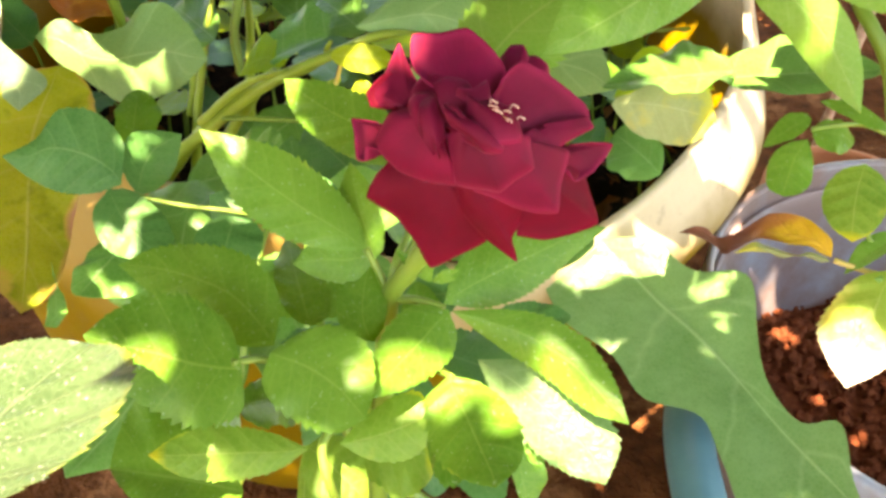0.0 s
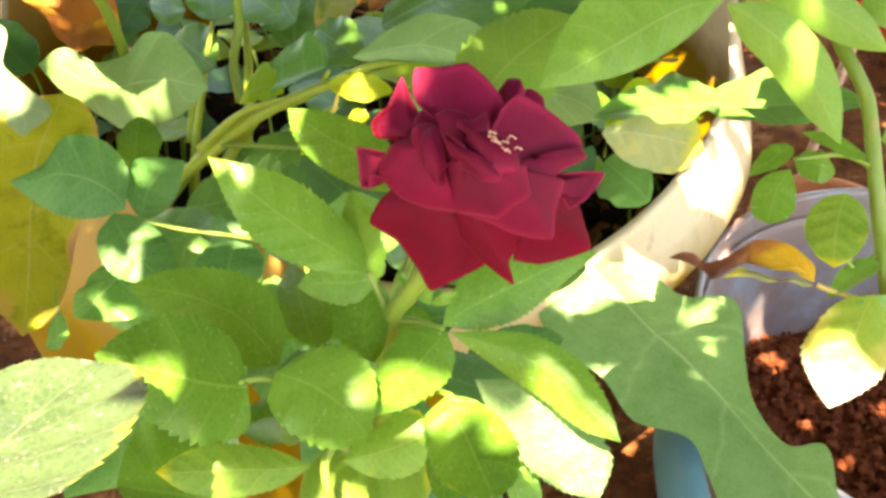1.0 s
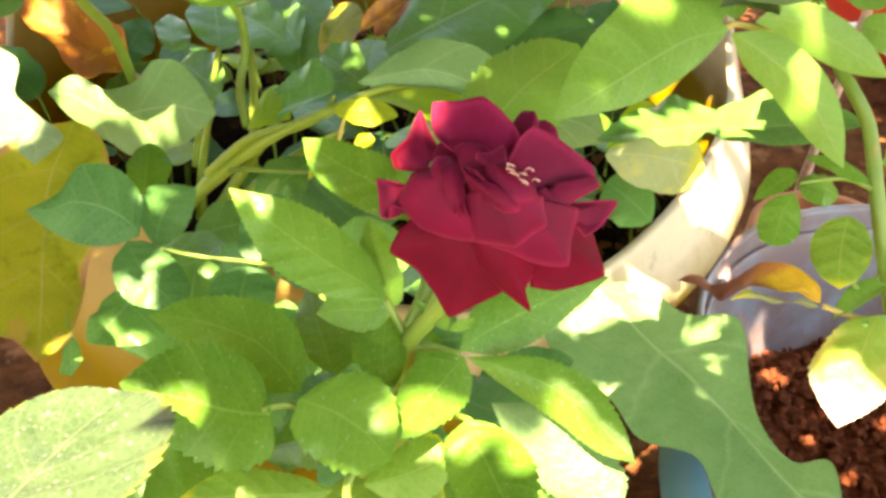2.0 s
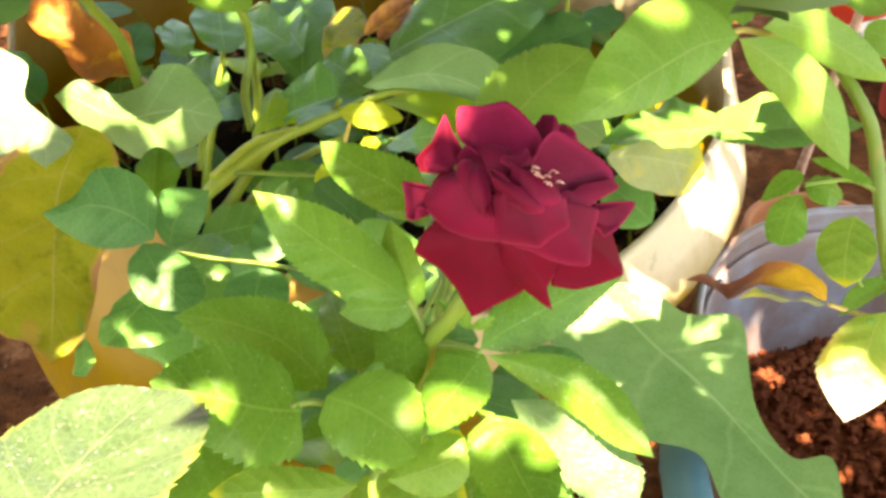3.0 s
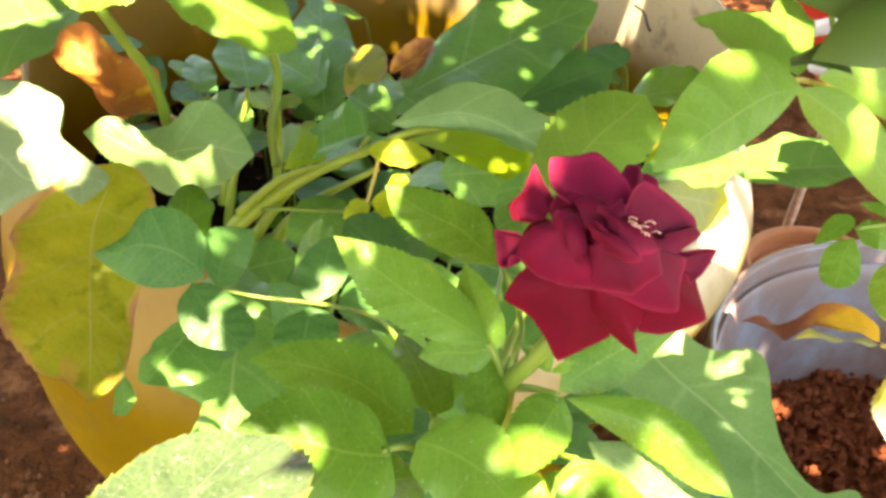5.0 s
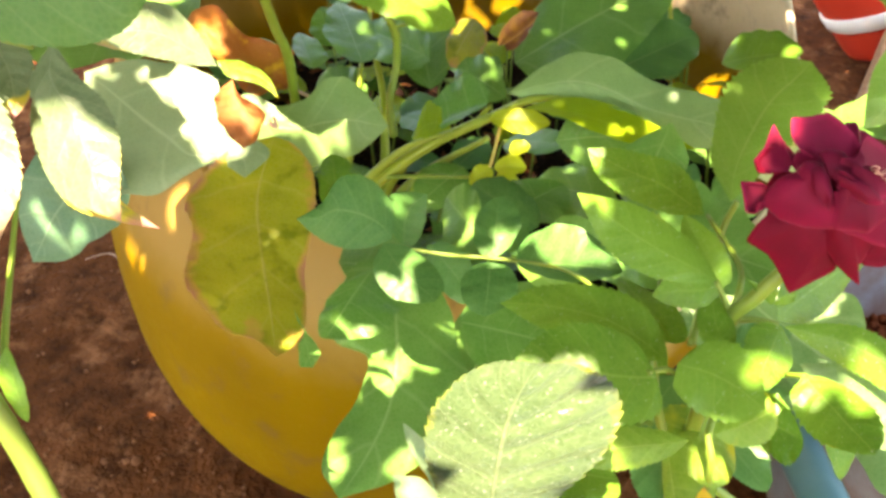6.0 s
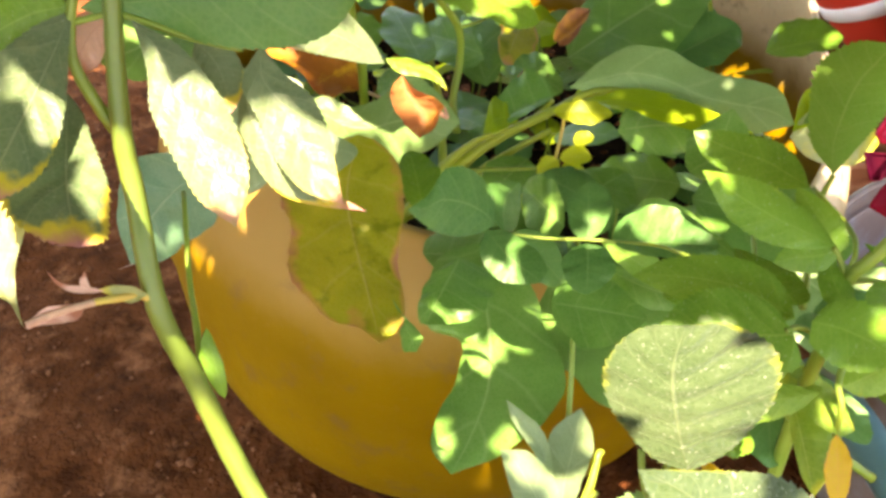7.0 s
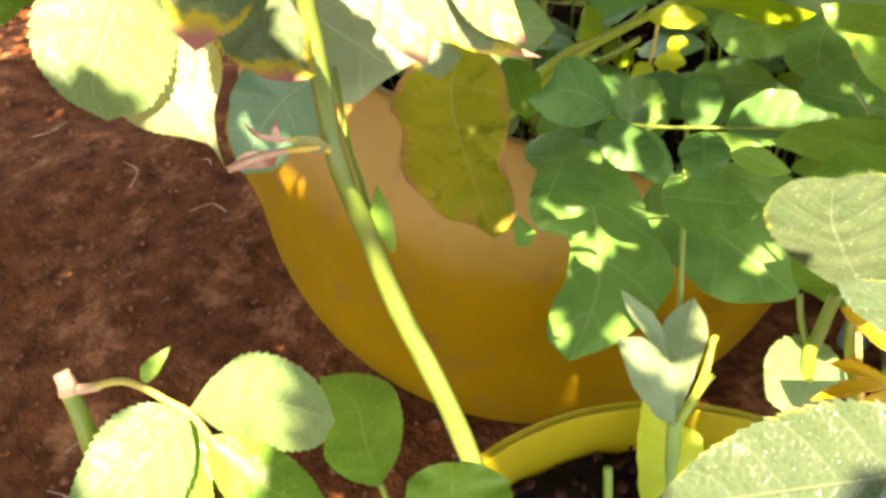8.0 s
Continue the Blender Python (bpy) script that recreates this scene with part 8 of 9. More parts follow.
leaf(leaf_beet, (-0.0806, 0.2358, 0.4115), (-0.1143, 0.2143, 0.3959), (-0.1079, 0.2365, 0.4081), (-0.0835, 0.2132, 0.3993), LEAF_BEET, teeth=0, blunt=0.5, wave=0.05)
leaf(leaf_beet, (-0.0431, 0.1588, 0.4185), (-0.0785, 0.2034, 0.4198), (-0.0512, 0.1919, 0.4259), (-0.0692, 0.1698, 0.4121), LEAF_SHADED, teeth=0, blunt=0.5, wave=0.05)
leaf(leaf_beet, (-0.1430, 0.2855, 0.4306), (-0.1780, 0.3294, 0.4312), (-0.1526, 0.3291, 0.4348), (-0.1714, 0.2937, 0.4204), LEAF_BEET, teeth=0, blunt=0.5, wave=0.05)
leaf(leaf_beet, (-0.0964, 0.3371, 0.4373), (-0.1217, 0.3939, 0.4393), (-0.0999, 0.3849, 0.4475), (-0.1214, 0.3464, 0.4289), LEAF_BEET, teeth=0, blunt=0.5, wave=0.05)
leaf(leaf_beet, (-0.0589, 0.3683, 0.4562), (-0.0813, 0.3280, 0.4374), (-0.0792, 0.3613, 0.4466), (-0.0559, 0.3321, 0.4437), LEAF_WILTED, teeth=0, blunt=0.5, wave=0.05)
leaf(leaf_beet, (-0.0432, 0.3158, 0.4561), (-0.0216, 0.3511, 0.4688), (-0.0385, 0.3350, 0.4640), (-0.0262, 0.3246, 0.4598), LEAF_DRY, teeth=0, blunt=0.3, cup=0.5)
leaf(leaf_beet, (-0.0481, 0.2770, 0.4399), (-0.0791, 0.3099, 0.4469), (-0.0565, 0.3115, 0.4501), (-0.0741, 0.2822, 0.4370), LEAF_BEET, teeth=0, blunt=0.5, wave=0.08)
leaf(leaf_beet, (0.1379, 0.2334, 0.3645), (0.1124, 0.2672, 0.3730), (0.1358, 0.2688, 0.3762), (0.1078, 0.2344, 0.3642), LEAF_BEET, teeth=0, blunt=0.5, wave=0.05)
leaf(leaf_beet, (-0.1477, 0.1881, 0.3909), (-0.1097, 0.2107, 0.3860), (-0.1334, 0.2176, 0.3935), (-0.1282, 0.1794, 0.3813), LEAF_BEET, teeth=0, blunt=0.5, wave=0.05)
leaf(leaf_beet, (-0.1114, 0.1501, 0.3938), (-0.1329, 0.1271, 0.3982), (-0.1266, 0.1563, 0.4005), (-0.1154, 0.1232, 0.3939), LEAF_BEET, teeth=0, blunt=0.5, wave=0.05)
blade(leaf_beet, [(-0.0423, 0.2380, 0.4549), (-0.0161, 0.2285, 0.4569), (0.0110, 0.2149, 0.4540), (0.0339, 0.2017, 0.4510), (0.0589, 0.1914, 0.4487)], [(-0.0423, 0.2380, 0.4549), (-0.0114, 0.2407, 0.4599), (0.0180, 0.2275, 0.4578), (0.0402, 0.2108, 0.4536), (0.0589, 0.1914, 0.4487)], [(-0.0423, 0.2380, 0.4549), (-0.0219, 0.2202, 0.4570), (0.0032, 0.2064, 0.4520), (0.0285, 0.1959, 0.4494), (0.0589, 0.1914, 0.4487)], LEAF_LIGHT, wave=0.05)
blade(leaf_beet, [(-0.0903, 0.2314, 0.4442), (-0.0997, 0.2323, 0.4486), (-0.1094, 0.2293, 0.4466), (-0.1156, 0.2236, 0.4419)], [(-0.0903, 0.2314, 0.4442), (-0.0917, 0.2499, 0.4507), (-0.1051, 0.2500, 0.4535), (-0.1156, 0.2236, 0.4419)], [(-0.0903, 0.2314, 0.4442), (-0.1009, 0.2225, 0.4460), (-0.1084, 0.2218, 0.4439), (-0.1156, 0.2236, 0.4419)], LEAF_LIGHT, wave=0.05)
stem(leaf_beet, "stem", [(-0.1418, 0.2692, 0.5218), (-0.1247, 0.2817, 0.4922), (-0.1226, 0.2854, 0.4653), (-0.1283, 0.2775, 0.4390), (-0.1263, 0.2707, 0.4152)], 0.0024, 0.003, STEM_GREEN)
stem(leaf_beet, "twig", [(-0.1247, 0.2817, 0.4922), (-0.1158, 0.2772, 0.4960), (-0.1068, 0.2738, 0.5011)], 0.0012, 0.0009, STEM_GREEN)
leaf(leaf_beet, (-0.0514, 0.3030, 0.4662), (-0.0203, 0.3238, 0.4804), (-0.0383, 0.3188, 0.4747), (-0.0318, 0.3043, 0.4708), LEAF_DRY, teeth=0, blunt=0.2, cup=0.6)
leaf(leaf_beet, (-0.0846, 0.2665, 0.4483), (-0.0774, 0.2797, 0.4574), (-0.0838, 0.2732, 0.4533), (-0.0776, 0.2720, 0.4528), LEAF_DRY, teeth=0, blunt=0.2, cup=0.6)
blade(leaf_beet, [(0.1561, 0.2255, 0.4317), (0.1401, 0.2233, 0.4367), (0.1227, 0.2212, 0.4418), (0.1057, 0.2147, 0.4421), (0.0937, 0.2051, 0.4390)], [(0.1561, 0.2255, 0.4317), (0.1445, 0.2369, 0.4367), (0.1269, 0.2375, 0.4449), (0.1079, 0.2324, 0.4467), (0.0937, 0.2051, 0.4390)], [(0.1561, 0.2255, 0.4317), (0.1371, 0.2158, 0.4359), (0.1197, 0.2121, 0.4408), (0.1046, 0.2066, 0.4406), (0.0937, 0.2051, 0.4390)], LEAF_LIGHT, wave=0.06, cup=0.2)
seedling = tagged(empty("seedling", (-0.11, -0.06, 0.285)), "pale green seedling standing in dark soil", "seedling")
blade(seedling, [(-0.1113, -0.0210, 0.3422), (-0.1162, -0.0139, 0.3488), (-0.1196, -0.0058, 0.3572), (-0.1248, 0.0023, 0.3655), (-0.1304, 0.0097, 0.3734), (-0.1378, 0.0148, 0.3784)], [(-0.1113, -0.0210, 0.3422), (-0.1219, -0.0167, 0.3468), (-0.1291, -0.0101, 0.3542), (-0.1346, -0.0025, 0.3619), (-0.1364, 0.0060, 0.3702), (-0.1378, 0.0148, 0.3784)], [(-0.1113, -0.0210, 0.3422), (-0.1104, -0.0107, 0.3504), (-0.1098, -0.0010, 0.3596), (-0.1147, 0.0076, 0.3687), (-0.1242, 0.0137, 0.3763), (-0.1378, 0.0148, 0.3784)], LEAF_GREY, cup=0.3, wave=0.03)
blade(seedling, [(-0.1113, -0.0210, 0.3422), (-0.1082, -0.0096, 0.3503), (-0.1047, 0.0016, 0.3589), (-0.0993, 0.0123, 0.3684), (-0.0942, 0.0228, 0.3783), (-0.0906, 0.0308, 0.3861)], [(-0.1113, -0.0210, 0.3422), (-0.1125, -0.0066, 0.3479), (-0.1129, 0.0073, 0.3553), (-0.1097, 0.0194, 0.3650), (-0.1024, 0.0281, 0.3762), (-0.0906, 0.0308, 0.3861)], [(-0.1113, -0.0210, 0.3422), (-0.1039, -0.0123, 0.3522), (-0.0965, -0.0035, 0.3620), (-0.0889, 0.0058, 0.3713), (-0.0860, 0.0179, 0.3800), (-0.0906, 0.0308, 0.3861)], LEAF_GREY, cup=0.25, wave=0.03)
blade(seedling, [(-0.1104, 0.0008, 0.3628), (-0.1128, 0.0082, 0.3695), (-0.1155, 0.0155, 0.3763), (-0.1202, 0.0225, 0.3825), (-0.1263, 0.0290, 0.3880), (-0.1314, 0.0353, 0.3939)], [(-0.1104, 0.0008, 0.3628), (-0.1150, 0.0079, 0.3685), (-0.1197, 0.0149, 0.3743), (-0.1246, 0.0217, 0.3802), (-0.1295, 0.0284, 0.3863), (-0.1314, 0.0353, 0.3939)], [(-0.1104, 0.0008, 0.3628), (-0.1106, 0.0085, 0.3706), (-0.1114, 0.0160, 0.3784), (-0.1158, 0.0233, 0.3850), (-0.1232, 0.0296, 0.3897), (-0.1314, 0.0353, 0.3939)], LEAF_GREY, cup=0.2)
blade(seedling, [(-0.1274, -0.0642, 0.3008), (-0.1231, -0.0522, 0.3097), (-0.1182, -0.0392, 0.3199), (-0.1143, -0.0255, 0.3311), (-0.1197, -0.0128, 0.3390), (-0.1230, 0.0004, 0.3487)], [(-0.1274, -0.0642, 0.3008), (-0.1323, -0.0509, 0.3077), (-0.1336, -0.0374, 0.3164), (-0.1313, -0.0242, 0.3265), (-0.1279, -0.0115, 0.3373), (-0.1230, 0.0004, 0.3487)], [(-0.1274, -0.0642, 0.3008), (-0.1141, -0.0535, 0.3117), (-0.1031, -0.0413, 0.3238), (-0.0978, -0.0271, 0.3361), (-0.1116, -0.0142, 0.3408), (-0.1230, 0.0004, 0.3487)], LEAF_LIME, wave=0.02)
stem(seedling, "side_shoot", [(-0.1089, -0.0201, 0.3450), (-0.0998, -0.0130, 0.3563), (-0.0930, -0.0056, 0.3674), (-0.0869, 0.0056, 0.3766), (-0.0843, 0.0078, 0.3769)], 0.0026, 0.0018, PETIOLE)
stem(seedling, "side_shoot", [(-0.1048, -0.0175, 0.3484), (-0.0979, -0.0138, 0.3617), (-0.0912, -0.0111, 0.3694)], 0.0022, 0.0016, PETIOLE)
stem(seedling, "stem", [(-0.1206, -0.0545, 0.2999), (-0.1128, -0.0274, 0.3278), (-0.1091, -0.0155, 0.3415)], 0.005, 0.004, STEM_GREEN)
stem(seedling, "cut_shoot", [(-0.1523, -0.0511, 0.3013), (-0.1512, -0.0360, 0.3332)], 0.0026, 0.0024, STEM_GREEN)


# ---- dry litter on the big pot's soil ----
rnd = random.Random(31)
bm = bmesh.new()
for k in range(420):
    a, r = rnd.uniform(0, 6.2832), 0.275 * math.sqrt(rnd.random())
    ln = rnd.uniform(0.006, 0.024)
    m = Matrix.Translation((-0.056 + r * math.cos(a), 0.46 + r * math.sin(a), 0.272 + rnd.uniform(0, 0.008))) @ Euler((rnd.uniform(-0.6, 0.6), rnd.uniform(-0.6, 0.6), rnd.uniform(0, 6.28))).to_matrix().to_4x4()
    w = ln * rnd.uniform(0.15, 0.4)
    top = [bm.verts.new(m @ Vector(p)) for p in ((-ln / 2, 0, 0), (-ln * 0.1, -w, 0.002), (ln / 2, 0, 0.001), (-ln * 0.1, w, 0.003), (0, 0, -0.001))]
    for i in range(4):
        bm.faces.new((top[i], top[(i + 1) % 4], top[4]))
tagged(part("dry_litter", bm, STONE, None, "brown dry leaf scraps on dark potting soil", smooth=False), "", "leaf litter", "", "stuff")


# ---- small weeds on the big pot's soil ----
weeds = tagged(empty("weeds", (-0.06, 0.40, 0.262)), "low dark green weeds covering the soil of a pot", "weeds")
rnd = random.Random(21)
for k in range(110):
    a, r = rnd.uniform(0, 6.2832), 0.27 * math.sqrt(rnd.random())
    x, y = -0.06 + r * math.cos(a), 0.43 + 0.85 * r * math.sin(a)
    z = 0.275 + rnd.uniform(0.0, 0.10)
    h = rnd.uniform(0, 6.2832)
    ln, wd, tilt = rnd.uniform(0.03, 0.065), rnd.uniform(0.011, 0.02), rnd.uniform(0.0, 0.5)
    d = Vector((math.cos(h), math.sin(h), tilt)).normalized()
    q = Vector((-math.sin(h), math.cos(h), rnd.uniform(-0.3, 0.3)))
    B = Vector((x, y, z))
    leaf(weeds, B, B + d * ln, B + d * ln * 0.45 + q * wd, B + d * ln * 0.45 - q * wd, (LEAF_BEET, LEAF_SHADED, LEAF_ROSE, LEAF_LIGHT, LEAF_SHADED)[k % 5], teeth=0, blunt=0.5)
    stem(weeds, "leafstalk", [(x - d.x * 0.02, y - d.y * 0.02, 0.26), B - d * 0.006 - Vector((0, 0, 0.01)), B + d * 0.003], 0.0012, 0.0009, STEM_GREEN)

# ---- unseen tree added for shade, its gaps placed where sun should fall ----
GAPS, THICK, THIN = [], [], []


def gap(x, y, z, reach):
    """An opening placed among the leaves to let sun fall on this place."""
    GAPS.append((Vector((x, y, z)), reach))


def clump(x, y, z, reach, leaves):
    """A thicker clump of leaves, put where its shade falls on this place."""
    THICK.append((Vector((x, y, z)), reach, leaves))


def thin(x, y, z, reach, share):
    """Thinner leaves above this place, only a share kept, to soften the shade."""
    THIN.append((Vector((x, y, z)), reach, share))


gap(-0.327, 0.390, 0.378, 0.0112)
gap(0.238, 0.588, 0.261, 0.0096)
gap(0.125, 0.365, 0.364, 0.0064)
gap(0.111, 0.203, 0.437, 0.0060)
gap(0.237, 0.401, 0.372, 0.0112)
gap(0.237, 0.356, 0.340, 0.0096)
gap(0.219, 0.313, 0.334, 0.0112)
gap(0.189, 0.270, 0.336, 0.0128)
gap(0.155, 0.233, 0.332, 0.0144)
gap(0.125, 0.183, 0.347, 0.0144)
gap(0.079, 0.184, 0.332, 0.0080)
gap(0.103, 0.190, 0.340, 0.0096)
gap(0.092, 0.175, 0.329, 0.0056)
gap(0.142, 0.155, 0.337, 0.0048)
gap(0.165, 0.156, 0.350, 0.0072)
gap(0.254, 0.315, 0.201, 0.0048)
gap(0.151, 0.126, 0.325, 0.0056)
gap(0.156, 0.113, 0.323, 0.0032)
gap(0.170, 0.096, 0.322, 0.0032)
gap(0.025, -0.052, 0.508, 0.0072)
gap(0.032, -0.060, 0.503, 0.0096)
gap(0.040, -0.067, 0.499, 0.0080)
gap(0.043, -0.070, 0.497, 0.0064)
gap(-0.007, -0.055, 0.524, 0.0060)
gap(-0.014, -0.062, 0.525, 0.0032)
gap(-0.005, 0.154, 0.254, 0.0060)
gap(-0.001, -0.067, 0.523, 0.0048)
gap(0.000, -0.072, 0.522, 0.0032)
gap(-0.067, -0.093, 0.526, 0.0072)
gap(-0.049, -0.049, 0.526, 0.0032)
gap(-0.156, 0.089, 0.417, 0.0024)
gap(-0.029, -0.068, 0.493, 0.0048)
gap(-0.023, -0.069, 0.491, 0.0060)
gap(0.126, -0.026, 0.495, 0.0064)
gap(0.131, -0.024, 0.498, 0.0064)
gap(0.132, -0.032, 0.494, 0.0048)
gap(0.125, -0.015, 0.498, 0.0032)
gap(0.285, 0.330, 0.159, 0.0064)
gap(0.298, 0.305, 0.128, 0.0060)
gap(0.077, 0.157, 0.315, 0.0032)
gap(0.039, -0.030, 0.573, 0.0032)
gap(0.039, 0.004, 0.591, 0.0032)
gap(-0.226, 0.185, 0.474, 0.0128)
gap(-0.233, 0.209, 0.484, 0.0112)
gap(-0.021, 0.535, 0.262, 0.0048)
gap(-0.011, -0.016, 0.596, 0.0060)
gap(-0.029, 0.237, 0.457, 0.0024)
gap(0.039, 0.004, 0.592, 0.0060)
gap(0.044, 0.009, 0.593, 0.0024)
gap(0.070, 0.034, 0.605, 0.0056)
gap(0.061, 0.033, 0.605, 0.0060)
gap(0.123, 0.056, 0.577, 0.0060)
gap(0.024, 0.062, 0.566, 0.0032)
gap(0.029, 0.055, 0.563, 0.0016)
gap(0.036, 0.053, 0.562, 0.0016)
gap(-0.128, 0.102, 0.486, 0.0060)
gap(-0.050, 0.410, 0.308, 0.0060)
gap(-0.166, 0.412, 0.355, 0.0048)
gap(0.154, 0.103, 0.581, 0.0064)
gap(0.145, 0.048, 0.556, 0.0024)
gap(-0.195, 0.205, 0.559, 0.0112)
gap(-0.181, 0.211, 0.562, 0.0080)
gap(-0.116, 0.175, 0.554, 0.0048)
gap(-0.302, 0.337, 0.495, 0.0128)
gap(-0.324, 0.321, 0.490, 0.0128)
gap(-0.252, 0.217, 0.489, 0.0072)
gap(-0.216, 0.181, 0.474, 0.0064)
gap(-0.120, 0.081, 0.393, 0.0032)
gap(-0.035, -0.038, 0.524, 0.0032)
gap(-0.244, -0.043, 0.620, 0.0064)
gap(-0.254, -0.037, 0.624, 0.0060)
gap(-0.247, -0.051, 0.613, 0.0064)
gap(-0.250, -0.029, 0.631, 0.0032)
gap(-0.222, -0.038, 0.619, 0.0060)
gap(-0.214, -0.051, 0.611, 0.0048)
gap(-0.209, -0.060, 0.606, 0.0032)
gap(-0.660, 1.000, 0.180, 0.0032)
gap(-0.178, -0.013, 0.601, 0.0060)
gap(-0.144, 0.121, 0.421, 0.0020)
gap(-0.120, 0.081, 0.392, 0.0060)
gap(-0.135, 0.062, 0.386, 0.0020)
gap(-0.101, 0.065, 0.383, 0.0048)
gap(-0.106, 0.051, 0.380, 0.0032)
gap(-0.145, 0.151, 0.274, 0.0032)
gap(-0.168, 0.020, 0.374, 0.0060)
gap(-0.131, 0.028, 0.385, 0.0032)
gap(-0.123, 0.015, 0.368, 0.0064)
gap(-0.132, 0.011, 0.367, 0.0064)
gap(-0.059, 0.161, 0.196, 0.0032)
gap(-0.010, 0.095, 0.453, 0.0064)
gap(-0.020, -0.026, 0.540, 0.0056)
gap(-0.085, 0.090, 0.476, 0.0024)
gap(-0.050, 0.061, 0.489, 0.0032)
gap(-0.036, 0.043, 0.488, 0.0032)
gap(0.013, 0.256, 0.298, 0.0024)
gap(0.039, 0.278, 0.261, 0.0032)
gap(0.267, 0.519, 0.289, 0.0064)
gap(-0.085, 0.142, 0.441, 0.0060)
gap(-0.102, 0.144, 0.433, 0.0032)
gap(-0.077, 0.081, 0.471, 0.0032)
gap(-0.201, 0.140, 0.433, 0.0024)
gap(-0.299, -0.119, 0.528, 0.0080)
gap(-0.291, -0.114, 0.527, 0.0064)
gap(-0.305, -0.123, 0.530, 0.0060)
gap(-0.325, -0.138, 0.531, 0.0088)
gap(-0.332, -0.145, 0.527, 0.0080)
gap(-0.317, -0.132, 0.533, 0.0032)
gap(-0.302, -0.149, 0.520, 0.0060)
gap(-0.122, -0.114, 0.500, 0.0080)
gap(-0.112, -0.115, 0.497, 0.0048)
gap(-0.126, -0.111, 0.503, 0.0060)
gap(-0.169, -0.169, 0.539, 0.0112)
gap(-0.152, -0.165, 0.538, 0.0096)
gap(-0.179, -0.176, 0.536, 0.0080)
gap(-0.137, -0.165, 0.537, 0.0064)
gap(-0.164, -0.177, 0.532, 0.0096)
gap(-0.347, -0.120, 0.540, 0.0032)
gap(-0.332, 0.173, 0.425, 0.0032)
gap(-0.334, 0.295, 0.302, 0.0024)
gap(-0.324, 0.280, 0.301, 0.0024)
gap(-0.134, 0.016, 0.376, 0.0064)
gap(-0.045, 0.159, 0.218, 0.0060)
gap(-0.118, 0.011, 0.359, 0.0060)
gap(-0.197, 0.140, 0.432, 0.0032)
gap(-0.2319, -0.1016, 0.4560, 0.0060)
gap(-0.2352, -0.0955, 0.4656, 0.0060)
gap(-0.2388, -0.0896, 0.4748, 0.0060)
gap(-0.2426, -0.0839, 0.4833, 0.0060)
gap(-0.2466, -0.0783, 0.4917, 0.0060)
gap(-0.2551, -0.0674, 0.5136, 0.0060)
gap(-0.2603, -0.0628, 0.5356, 0.0060)
gap(0.151, 0.278, 0.469, 0.0056)
gap(0.053, 0.031, 0.606, 0.0072)
gap(0.045, 0.064, 0.569, 0.0048)
gap(0.209, 0.661, 0.364, 0.0096)
gap(-0.127, 0.183, 0.562, 0.0064)
gap(-0.143, 0.184, 0.567, 0.0064)
gap(-0.233, 0.282, 0.464, 0.0048)
gap(-0.110, 0.437, 0.350, 0.0024)
gap(-0.046, 0.215, 0.436, 0.0040)
gap(0.029, 0.207, 0.453, 0.0048)
gap(0.147, 0.414, 0.313, 0.0048)
gap(0.014, 0.116, 0.459, 0.0048)
gap(-0.066, 0.066, 0.480, 0.0040)
gap(0.032, 0.265, 0.310, 0.0032)
gap(-0.080, 0.138, 0.442, 0.0040)
gap(-0.085, 0.091, 0.477, 0.0024)
gap(0.159, 0.399, 0.306, 0.0040)
gap(0.128, 0.197, 0.462, 0.0048)
gap(0.110, 0.206, 0.441, 0.0040)
gap(0.098, 0.075, 0.594, 0.0064)
gap(-0.056, 0.299, 0.448, 0.0032)
gap(0.028, -0.038, 0.578, 0.0024)
gap(0.006, -0.047, 0.591, 0.0013)
gap(0.039, -0.029, 0.573, 0.0020)
gap(0.173, 0.253, 0.335, 0.0144)
gap(0.142, 0.219, 0.324, 0.0144)
gap(0.206, 0.292, 0.334, 0.0128)
gap(0.167, 0.208, 0.457, 0.0112)
gap(0.139, 0.170, 0.346, 0.0080)
gap(-0.297, -0.029, 0.633, 0.0024)
clump(-0.297, -0.016, 0.639, 0.300, 900)
clump(-0.630, 0.641, -0.001, 0.250, 700)
clump(-0.817, 1.000, 0.112, 0.300, 1200)
gap(-0.071, -0.084, 0.527, 0.0064)
gap(-0.113, -0.064, 0.520, 0.0064)
gap(-0.201, 0.137, 0.431, 0.0032)
gap(-0.155, 0.157, 0.406, 0.0040)
gap(-0.327, 0.292, 0.315, 0.0024)
gap(-0.317, 0.276, 0.313, 0.0016)
gap(-0.162, 0.187, 0.442, 0.0040)
gap(-0.114, -0.054, 0.522, 0.0096)
gap(0.038, 0.004, 0.593, 0.0032)
gap(0.123, -0.029, 0.492, 0.0048)
gap(-0.219, 0.250, 0.461, 0.0064)
gap(-0.106, -0.062, 0.523, 0.0064)
gap(-0.170, 0.224, 0.436, 0.0048)
gap(-0.047, 0.059, 0.489, 0.0064)
gap(-0.064, -0.002, 0.560, 0.0080)
gap(0.068, 0.441, 0.316, 0.0056)
gap(0.007, -0.047, 0.592, 0.0024)
gap(0.004, -0.045, 0.587, 0.0024)
gap(0.014, -0.045, 0.591, 0.0020)
gap(0.125, 0.039, 0.569, 0.0040)
gap(-0.244, -0.054, 0.611, 0.0048)
gap(-0.258, -0.036, 0.624, 0.0048)
gap(-0.073, -0.073, 0.530, 0.0064)
gap(-0.072, -0.083, 0.527, 0.0064)
gap(-0.119, -0.065, 0.518, 0.0064)
gap(-0.085, 0.023, 0.376, 0.0064)
gap(-0.076, -0.061, 0.532, 0.0064)
